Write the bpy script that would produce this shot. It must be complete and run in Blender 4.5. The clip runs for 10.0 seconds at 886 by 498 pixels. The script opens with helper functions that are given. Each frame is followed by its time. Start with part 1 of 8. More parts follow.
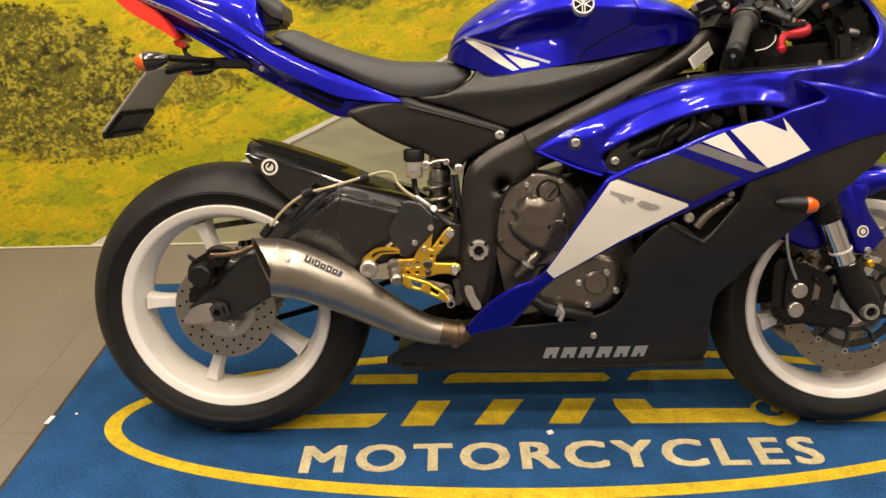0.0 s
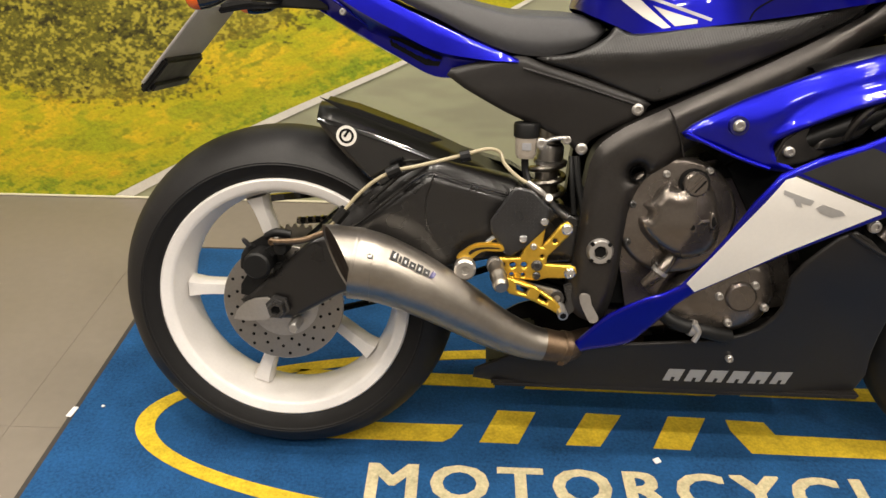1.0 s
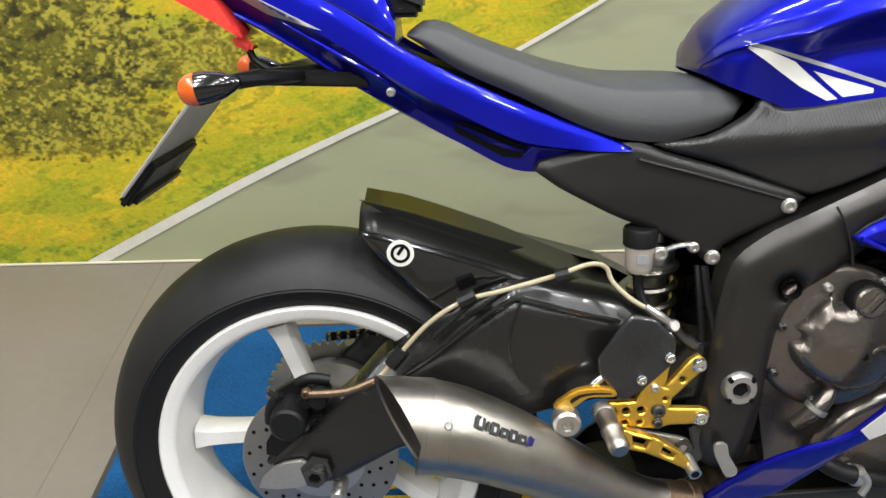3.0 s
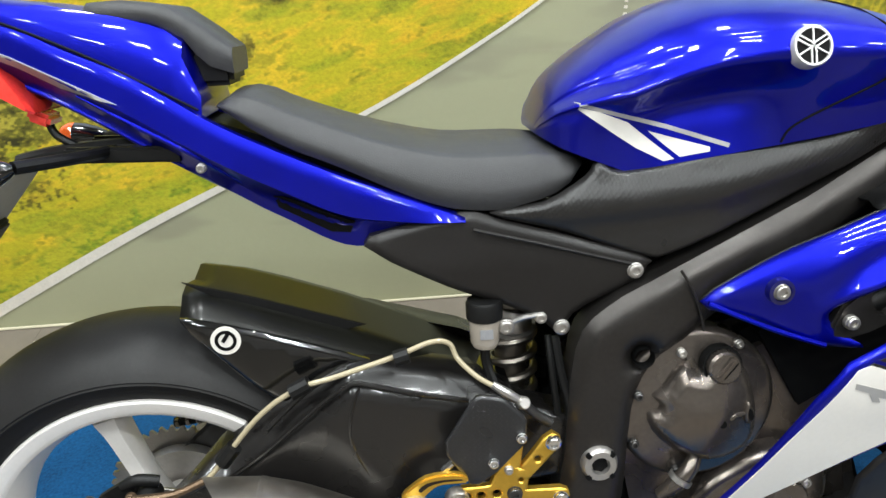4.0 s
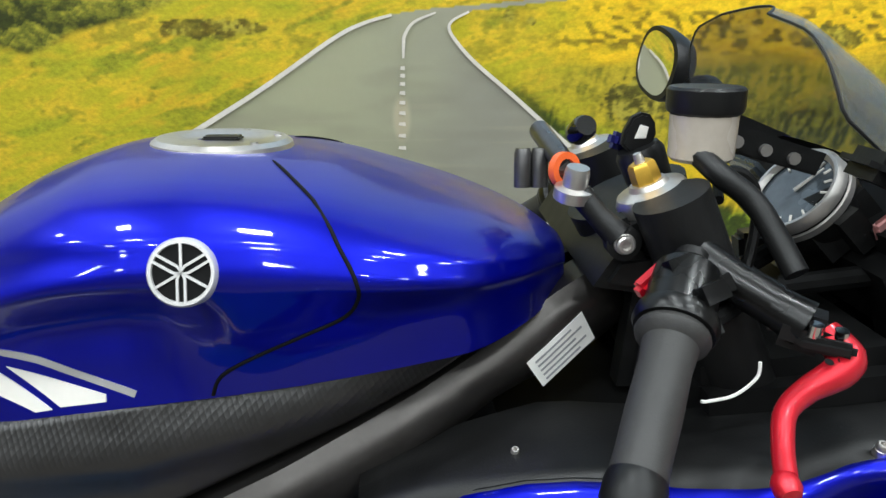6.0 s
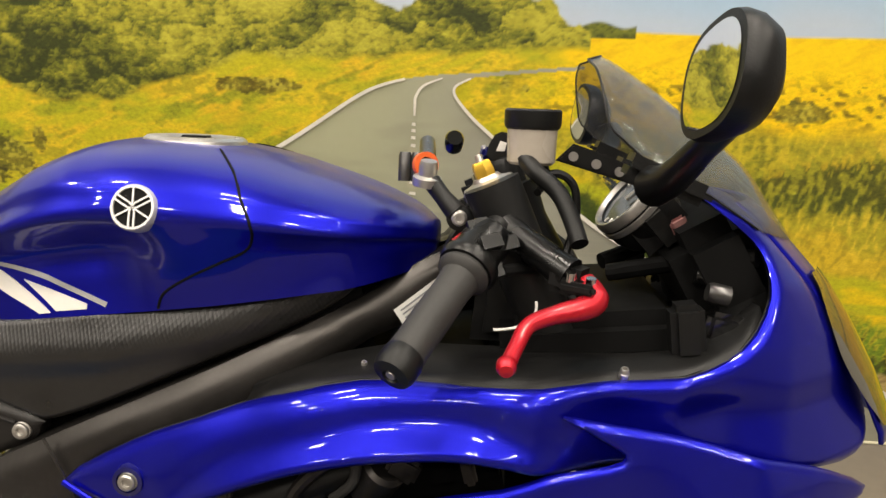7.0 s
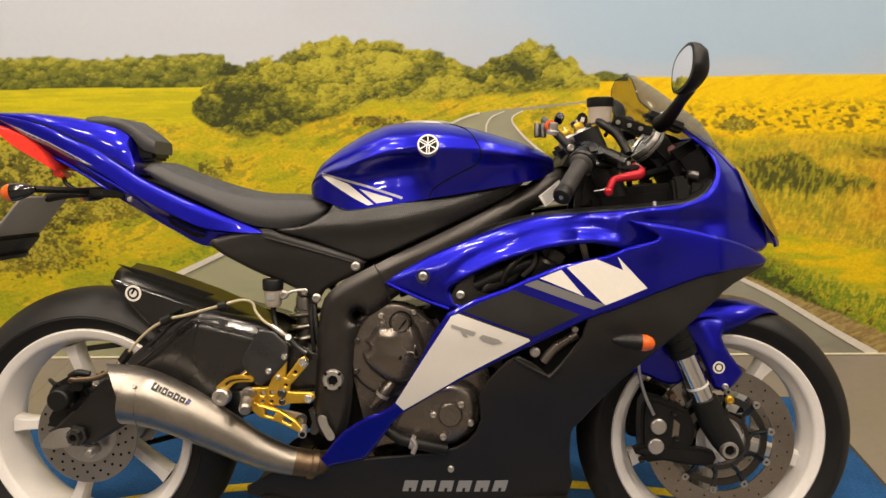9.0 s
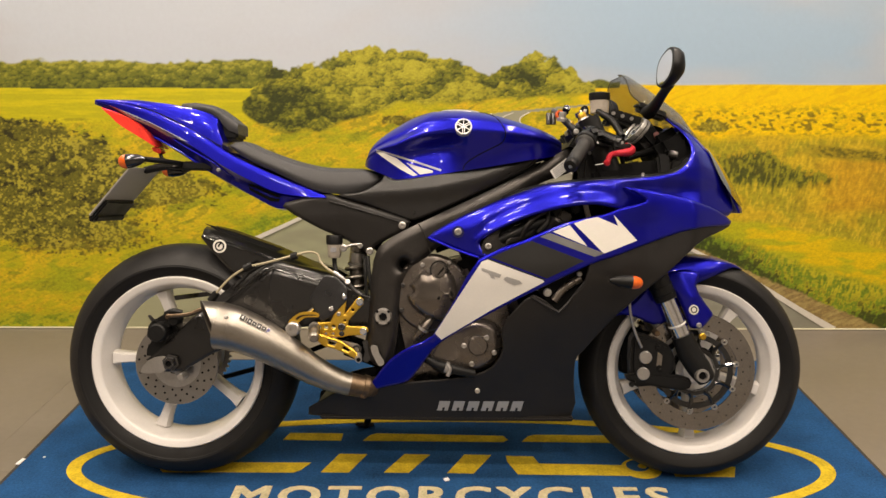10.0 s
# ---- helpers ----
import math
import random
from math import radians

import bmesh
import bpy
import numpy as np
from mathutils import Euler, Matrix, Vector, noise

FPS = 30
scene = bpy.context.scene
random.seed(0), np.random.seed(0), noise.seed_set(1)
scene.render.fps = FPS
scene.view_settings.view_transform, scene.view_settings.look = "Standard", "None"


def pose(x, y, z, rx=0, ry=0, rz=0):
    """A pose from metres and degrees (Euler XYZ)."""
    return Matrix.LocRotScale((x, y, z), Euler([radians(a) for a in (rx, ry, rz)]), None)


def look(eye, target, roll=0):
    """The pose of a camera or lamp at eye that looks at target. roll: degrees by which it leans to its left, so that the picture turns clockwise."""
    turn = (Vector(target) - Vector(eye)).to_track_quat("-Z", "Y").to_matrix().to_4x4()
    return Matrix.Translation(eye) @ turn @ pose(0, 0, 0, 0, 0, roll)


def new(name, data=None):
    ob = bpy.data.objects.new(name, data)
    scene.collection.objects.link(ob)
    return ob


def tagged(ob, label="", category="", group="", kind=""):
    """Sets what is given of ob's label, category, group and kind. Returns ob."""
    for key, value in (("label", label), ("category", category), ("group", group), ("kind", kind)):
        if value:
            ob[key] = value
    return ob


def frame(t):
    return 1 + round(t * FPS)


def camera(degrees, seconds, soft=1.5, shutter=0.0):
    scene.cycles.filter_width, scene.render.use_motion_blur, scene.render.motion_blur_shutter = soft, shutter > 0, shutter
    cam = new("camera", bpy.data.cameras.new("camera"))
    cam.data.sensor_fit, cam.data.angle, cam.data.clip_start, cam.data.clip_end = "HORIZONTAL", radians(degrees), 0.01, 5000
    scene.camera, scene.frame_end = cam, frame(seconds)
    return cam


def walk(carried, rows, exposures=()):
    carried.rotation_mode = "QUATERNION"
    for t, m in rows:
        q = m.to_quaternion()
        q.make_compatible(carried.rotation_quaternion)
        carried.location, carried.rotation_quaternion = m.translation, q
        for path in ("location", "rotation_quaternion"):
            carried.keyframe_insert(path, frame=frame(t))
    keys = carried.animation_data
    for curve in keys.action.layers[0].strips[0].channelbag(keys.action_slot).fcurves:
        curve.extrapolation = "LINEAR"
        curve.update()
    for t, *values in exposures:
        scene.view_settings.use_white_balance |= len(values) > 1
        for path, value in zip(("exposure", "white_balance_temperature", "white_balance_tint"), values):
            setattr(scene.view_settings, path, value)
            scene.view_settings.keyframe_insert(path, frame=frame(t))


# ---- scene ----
from mathutils import geometry

cam = camera(60.5, 10.0)
PATH = [
    (0, (0.51, -1.474, 1.15), (0.48, 0.33, 0.286), -1.7),
    (0.5, (0.38, -1.321, 1.139), (0.389, 0.441, 0.192), -0.0),
    (1, (0.336, -1.171, 1.111), (0.277, 0.556, 0.104), 0.5),
    (1.5, (0.32, -1.029, 1.103), (0.207, 0.658, 0.036), -0.0),
    (2, (0.277, -0.945, 1.095), (0.176, 0.727, 0.001), -0.2),
    (2.2, (0.239, -0.902, 1.107), (0.158, 0.768, 0.01), -0.4),
    (3.3, (0.184, -0.78, 1.143), (0.208, 0.93, 0.108), -1.7),
    (3.5, (0.214, -0.768, 1.147), (0.245, 0.944, 0.114), -2.2),
    (4, (0.324, -0.713, 1.157), (0.471, 1.011, 0.154), -1.5),
    (4.5, (0.492, -0.673, 1.16), (0.67, 1.059, 0.177), -1.5),
    (5, (0.621, -0.592, 1.157), (0.795, 1.142, 0.176), -1.4),
    (5.5, (0.758, -0.426, 1.169), (0.935, 1.304, 0.181), -0.8),
    (6, (0.892, -0.389, 1.182), (1.004, 1.345, 0.19), 0.6),
    (6.2, (0.961, -0.418, 1.18), (0.982, 1.343, 0.232), 1.3),
    (7.3, (1.079, -0.722, 1.183), (0.957, 1.116, 0.403), 1.0),
    (7.5, (1.038, -0.819, 1.182), (0.936, 1.022, 0.408), 0.5),
    (8, (0.956, -1.012, 1.195), (0.922, 0.844, 0.449), 0.1),
    (8.5, (0.875, -1.259, 1.191), (0.845, 0.625, 0.521), -0.2),
    (9, (0.83, -1.47, 1.202), (0.775, 0.433, 0.592), -1.0),
    (9.5, (0.793, -1.644, 1.205), (0.746, 0.27, 0.626), -0.9),
    (10, (0.73, -1.873, 1.172), (0.71, 0.048, 0.618), -0.1),
]
walk(cam, [(t, look(eye, target, roll)) for t, eye, target, roll in PATH],
     exposures=[(0, -0.08, 7400, 13), (1.0, 0.1, 6650, 10), (2.0, 0.1, 6000, 7), (3.5, 0.22, 5650, 4), (4.5, 0.15, 5550, 3), (5.2, 0.15, 5500, 3), (6.2, -0.08, 5450, 2), (7.4, -0.04, 7200, 12), (8.5, -0.14, 7250, 13), (10.0, -0.2, 7300, 14)])
LAMP_WATTS, LAMP_COLOUR = 15.0, (1.0, 0.92, 0.82)

# ---- world and light ----
world = bpy.data.worlds.new("world")
scene.world = world
world.use_nodes = True
world.node_tree.nodes["Background"].inputs[0].default_value = (0.9, 0.93, 1.0, 1)
world.node_tree.nodes["Background"].inputs[1].default_value = 0.3

CEILING = 2.75
LAMPS = [(x, y) for y in (-2.3, -1.4, -0.5, 0.35) for x in (-1.5, -0.4, 0.7, 1.8, 2.9)]


# ---- materials ----
def lin(r, g, b):
    """Linear colour from 0..255 screen values."""
    return tuple((c / 255 / 12.92) if c < 10 else ((c / 255 + 0.055) / 1.055) ** 2.4 for c in (r, g, b)) + (1.0,)


def surface(name, rgb, rough=0.5, metal=0.0, coat=0.0, var=0.12, scale=14.0, fine=180.0, bump=0.0, bump_scale=300.0,
            rough_var=0.08, coat_rough=0.03, spec=0.5):
    m = bpy.data.materials.new(name)
    m.use_nodes = True
    nt = m.node_tree
    bsdf = nt.nodes["Principled BSDF"]
    coords = nt.nodes.new("ShaderNodeTexCoord")

    def noise_node(sc, detail):
        n = nt.nodes.new("ShaderNodeTexNoise")
        n.inputs["Scale"].default_value, n.inputs["Detail"].default_value = sc, detail
        nt.links.new(coords.outputs["Object"], n.inputs["Vector"])
        return n
    big, small = noise_node(scale, 3), noise_node(fine, 2)
    both = nt.nodes.new("ShaderNodeMath")
    both.operation = "ADD"
    nt.links.new(big.outputs["Fac"], both.inputs[0])
    nt.links.new(small.outputs["Fac"], both.inputs[1])
    ramp = nt.nodes.new("ShaderNodeMapRange")
    ramp.inputs["From Min"].default_value, ramp.inputs["From Max"].default_value = 0.6, 1.4
    ramp.inputs["To Min"].default_value, ramp.inputs["To Max"].default_value = 1 - var, 1 + var
    nt.links.new(both.outputs[0], ramp.inputs["Value"])
    tint = nt.nodes.new("ShaderNodeVectorMath")
    tint.operation = "SCALE"
    tint.inputs[0].default_value = rgb[:3]
    nt.links.new(ramp.outputs[0], tint.inputs["Scale"])
    nt.links.new(tint.outputs[0], bsdf.inputs["Base Color"])
    rr = nt.nodes.new("ShaderNodeMapRange")
    rr.inputs["From Min"].default_value, rr.inputs["From Max"].default_value = 0.3, 0.7
    rr.inputs["To Min"].default_value, rr.inputs["To Max"].default_value = max(rough - rough_var, 0.02), rough + rough_var
    nt.links.new(big.outputs["Fac"], rr.inputs["Value"])
    nt.links.new(rr.outputs[0], bsdf.inputs["Roughness"])
    bsdf.inputs["Metallic"].default_value = metal
    bsdf.inputs["Coat Weight"].default_value = coat
    bsdf.inputs["Coat Roughness"].default_value = coat_rough
    bsdf.inputs["Specular IOR Level"].default_value = spec
    if bump:
        b = nt.nodes.new("ShaderNodeBump")
        b.inputs["Strength"].default_value, b.inputs["Distance"].default_value = bump, 0.002
        grain = noise_node(bump_scale, 2)
        nt.links.new(grain.outputs["Fac"], b.inputs["Height"])
        nt.links.new(b.outputs[0], bsdf.inputs["Normal"])
    return m


def patterned(name, rgb, rough, kind, size, depth, coat=0.0):
    """A surface with a small moulded pattern: dimples (cells) or a woven check."""
    m = surface(name, rgb, rough, coat=coat, var=0.2)
    nt = m.node_tree
    bsdf = nt.nodes["Principled BSDF"]
    coords = [n for n in nt.nodes if n.type == "TEX_COORD"][0]
    b = nt.nodes.new("ShaderNodeBump")
    b.inputs["Strength"].default_value, b.inputs["Distance"].default_value = 0.8, depth
    if kind == "dimples":
        t = nt.nodes.new("ShaderNodeTexVoronoi")
        t.inputs["Scale"].default_value = 1 / size
        t.inputs["Randomness"].default_value = 0.0
        flat = nt.nodes.new("ShaderNodeMapping")
        flat.inputs["Scale"].default_value = (1.35, 0.02, 0.8)
        flat.inputs["Rotation"].default_value = (0, radians(30), 0)
        nt.links.new(coords.outputs["Object"], flat.inputs["Vector"])
        nt.links.new(flat.outputs[0], t.inputs["Vector"])
        nt.links.new(t.outputs["Distance"], b.inputs["Height"])
        split = nt.nodes.new("ShaderNodeSeparateXYZ")
        nt.links.new(coords.outputs["Object"], split.inputs[0])
        line = nt.nodes.new("ShaderNodeMath")
        line.operation, line.inputs[1].default_value = "MULTIPLY", -0.14
        nt.links.new(split.outputs["X"], line.inputs[0])
        rise = nt.nodes.new("ShaderNodeMath")
        rise.operation = "ADD"
        nt.links.new(line.outputs[0], rise.inputs[0])
        nt.links.new(split.outputs["Z"], rise.inputs[1])
        above = nt.nodes.new("ShaderNodeMapRange")
        above.inputs["From Min"].default_value, above.inputs["From Max"].default_value = 0.676, 0.684
        above.inputs["To Max"].default_value = 0.8
        nt.links.new(rise.outputs[0], above.inputs["Value"])
        nt.links.new(above.outputs[0], b.inputs["Strength"])
    else:
        t = nt.nodes.new("ShaderNodeTexChecker")
        t.inputs["Scale"].default_value = 1 / size
        flat = nt.nodes.new("ShaderNodeMapping")
        flat.inputs["Scale"].default_value = (1, 0.01, 1)
        flat.inputs["Rotation"].default_value = (0, radians(45), 0)
        nt.links.new(coords.outputs["Object"], flat.inputs["Vector"])
        nt.links.new(flat.outputs[0], t.inputs["Vector"])
        nt.links.new(t.outputs["Fac"], b.inputs["Height"])
    nt.links.new(b.outputs[0], bsdf.inputs["Normal"])
    return m


def glassy(name, rgb, rough=0.03, ior=1.45, alpha=None):
    m = bpy.data.materials.new(name)
    m.use_nodes = True
    bsdf = m.node_tree.nodes["Principled BSDF"]
    bsdf.inputs["Base Color"].default_value = (*rgb[:3], 1)
    bsdf.inputs["Roughness"].default_value = rough
    bsdf.inputs["IOR"].default_value = ior
    if alpha is None:
        bsdf.inputs["Transmission Weight"].default_value = 1.0
    else:
        bsdf.inputs["Alpha"].default_value = alpha
    return m


BLUE = surface("blue_paint", (0.0012, 0.0020, 0.320), 0.37, metal=0.80, coat=0.5, var=0.06, fine=900, rough_var=0.03, coat_rough=0.045)
DARKBLUE = surface("dark_blue_paint", (0.002, 0.002, 0.085), 0.35, metal=0.3, coat=1.0, var=0.06, rough_var=0.03)
DECAL_WHITE = surface("decal_white", (0.72, 0.69, 0.64), 0.45, coat=0.2, var=0.03)
DECAL_GREY = surface("decal_grey", (0.16, 0.16, 0.165), 0.45, metal=0.2, var=0.05)
DECAL_LIGHT = surface("decal_light_grey", (0.42, 0.41, 0.40), 0.4, metal=0.4, var=0.05)
DECAL_BLACK = surface("decal_matt_black", (0.0078, 0.0074, 0.0070), 0.55, var=0.15)
WHEEL_WHITE = surface("wheel_white", (0.74, 0.71, 0.68), 0.38, coat=0.3, var=0.04, bump=0.03, bump_scale=60)
BLACK = surface("black_plastic", (0.005, 0.005, 0.005), 0.45, var=0.2, bump=0.08, bump_scale=500, spec=0.28)
MATT = surface("matt_black_panel", (0.0138, 0.0124, 0.0116), 0.42, coat=0.10, coat_rough=0.25, var=0.12, bump=0.05, bump_scale=700, spec=0.28)
GLOSS = surface("gloss_black", (0.004, 0.004, 0.004), 0.12, coat=0.8, var=0.2, rough_var=0.04)
SMOKE = surface("gloss_smoke_black", (0.007, 0.007, 0.0055), 0.32, coat=0.06, var=0.1, rough_var=0.02, spec=0.3)
FRAME = surface("frame_black", (0.056, 0.052, 0.049), 0.38, metal=0.85, var=0.10, bump=0.012, bump_scale=700, spec=0.35)
ENGINE = surface("engine_dark_metal", (0.170, 0.148, 0.130), 0.28, metal=0.85, var=0.15, bump=0.02, bump_scale=400)
SWITCH = surface("switchgear_black", (0.0030, 0.0030, 0.0030), 0.30, var=0.2, rough_var=0.05, spec=0.35)
# Near-black for seams, bores and chain; also painted shade in gaps between parts.
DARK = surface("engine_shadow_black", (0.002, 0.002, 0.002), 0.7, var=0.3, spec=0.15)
SEAT = surface("seat_vinyl", (0.040, 0.040, 0.042), 0.46, var=0.1, bump=0.22, bump_scale=900, spec=0.35)
GRIP = patterned("moulded_grip_panel", (0.0150, 0.0142, 0.0138), 0.34, "dimples", 0.0050, 0.0009, coat=0.0)
CARBON = patterned("carbon_weave", (0.013, 0.013, 0.014), 0.32, "check", 0.0045, 0.0006, coat=0.3)
TYRE = surface("tyre_rubber", (0.0095, 0.0090, 0.0090), 0.50, var=0.25, scale=10, bump=0.08, bump_scale=260, spec=0.33)
SIDEWALL = surface("tyre_sidewall", (0.0060, 0.0054, 0.0050), 0.62, var=0.18, scale=20, bump=0.1, bump_scale=200, spec=0.28)
STEEL = surface("brushed_steel", (0.34, 0.31, 0.27), 0.38, metal=1.0, var=0.10, scale=8, fine=90, bump=0.03, bump_scale=120)
BROWN_STEEL = surface("heat_tinted_steel", (0.16, 0.11, 0.07), 0.4, metal=0.9, var=0.3, scale=30)
CHROME = surface("chrome", (0.75, 0.75, 0.75), 0.12, metal=1.0, var=0.03, rough_var=0.04)
ALLOY = surface("alloy", (0.50, 0.48, 0.455), 0.36, metal=0.9, var=0.1)
DISC = surface("brake_disc_steel", (0.33, 0.31, 0.285), 0.36, metal=0.9, var=0.1, fine=300)
DISC_F = surface("front_disc_steel", (0.30, 0.27, 0.24), 0.17, metal=0.9, var=0.15, fine=300)
GOLD = surface("gold_anodised", (0.72, 0.45, 0.06), 0.34, metal=0.9, var=0.1)
RED = surface("red_anodised", (0.46, 0.006, 0.018), 0.35, metal=0.5, coat=0.4, var=0.08)
ORANGE = surface("orange_lens", (0.62, 0.10, 0.008), 0.15, coat=0.8, var=0.1)
AMBER = surface("amber_collar", (0.60, 0.10, 0.02), 0.35, var=0.1)
REDLENS = surface("red_lens", (0.85, 0.05, 0.035), 0.12, coat=1.0, var=0.15, scale=60)
HOSE = surface("cream_hose", (0.36, 0.31, 0.20), 0.4, coat=0.3, var=0.1)
RUBBER = surface("grip_rubber", (0.030, 0.029, 0.028), 0.55, var=0.12, bump=0.10, bump_scale=900, spec=0.3)
MILKY = surface("milky_plastic", (0.35, 0.31, 0.26), 0.3, coat=0.3, var=0.06)
PLATEGREY = surface("plate_back_grey", (0.40, 0.38, 0.35), 0.5, var=0.08)
SCREEN = glassy("smoked_screen", (0.09, 0.095, 0.10), 0.03, alpha=0.38)
HEADLENS = surface("headlight_lens", (0.06, 0.055, 0.035), 0.05, metal=0.2, coat=1.0, var=0.1, rough_var=0.02)
MIRROR = surface("mirror_glass", (0.92, 0.92, 0.92), 0.03, metal=1.0, var=0.0, rough_var=0.0)
FACE = surface("gauge_face", (0.05, 0.06, 0.07), 0.25, coat=1.0, var=0.2)
PINKISH = surface("pale_pink_panel", (0.5, 0.25, 0.24), 0.3, var=0.1)
PAPER = surface("paper_label", (0.72, 0.71, 0.68), 0.6, var=0.05)
EMBLEM = surface("emblem_silver", (0.62, 0.61, 0.60), 0.42, metal=0.5, var=0.04)
SATIN = surface("satin_grey_metal", (0.085, 0.083, 0.082), 0.30, metal=0.8, var=0.1)
ARMBLACK = surface("swingarm_black", (0.0080, 0.0073, 0.0070), 0.30, coat=0.35, coat_rough=0.10, var=0.12, bump=0.04, bump_scale=500)
SOOT = surface("exhaust_soot", (0.030, 0.019, 0.011), 0.5, metal=0.5, var=0.4, scale=40)
INK = surface("label_ink", (0.25, 0.25, 0.26), 0.6)


# ---- geometry helpers ----
def spline(pts, n=6, closed=False):
    """Points of a smooth curve through pts."""
    p = np.array(pts, float)
    k = len(p)
    out = []
    for i in range(k if closed else k - 1):
        if closed:
            a, b, c, d = p[(i - 1) % k], p[i], p[(i + 1) % k], p[(i + 2) % k]
        else:
            a, b, c, d = p[max(i - 1, 0)], p[i], p[i + 1], p[min(i + 2, k - 1)]
        for j in range(n):
            t = j / n
            out.append(0.5 * (2 * b + (c - a) * t + (2 * a - 5 * b + 4 * c - d) * t * t + (3 * b - a - 3 * c + d) * t ** 3))
    if not closed:
        out.append(p[-1])
    return np.array(out)


def inside(poly, pts):
    x, y = pts[:, 0], pts[:, 1]
    hit = np.zeros(len(pts), bool)
    q = np.roll(poly, -1, axis=0)
    for (x0, y0), (x1, y1) in zip(poly, q):
        cross = (y0 > y) != (y1 > y)
        hit ^= cross & (x < (x1 - x0) * (y - y0) / ((y1 - y0) or 1e-12) + x0)
    return hit


def edge_distance(poly, pts):
    best = np.full(len(pts), 9.0)
    for a, b in zip(poly, np.roll(poly, -1, axis=0)):
        ab = b - a
        t = np.clip(((pts - a) @ ab) / max(ab @ ab, 1e-12), 0, 1)
        best = np.minimum(best, np.hypot(*(pts - a - t[:, None] * ab).T))
    return best


def resample(poly, step):
    out = []
    for a, b in zip(poly, np.roll(poly, -1, axis=0)):
        n = max(1, int(np.ceil(np.hypot(*(b - a)) / step)))
        out += [a + (b - a) * i / n for i in range(n)]
    return np.array(out)


def part(name, geo, material, parent, label="", angle=35, matrix=None):
    """Links a bmesh or (verts, faces) as one mesh object under parent."""
    me = bpy.data.meshes.new(name)
    if isinstance(geo, tuple):
        me.from_pydata([tuple(map(float, v)) for v in geo[0]], [], [tuple(int(i) for i in f) for f in geo[1]])
        bm = bmesh.new()
        bm.from_mesh(me)
    else:
        bm = geo
    bmesh.ops.recalc_face_normals(bm, faces=bm.faces)
    bm.to_mesh(me)
    bm.free()
    me.shade_smooth()
    me.set_sharp_from_angle(angle=radians(angle))
    me.materials.append(material)
    ob = new(name, me)
    ob.parent = parent
    if matrix is not None:
        ob.matrix_basis = matrix
    if label:
        tagged(ob, label)
    return ob


def twin(ob):
    """The same part on the other side of the bike."""
    o = ob.copy()
    scene.collection.objects.link(o)
    o.matrix_basis = Matrix.Diagonal((1, -1, 1, 1)) @ ob.matrix_basis
    for c in ob.children:
        k = c.copy()
        scene.collection.objects.link(k)
        k.parent = o
    return o


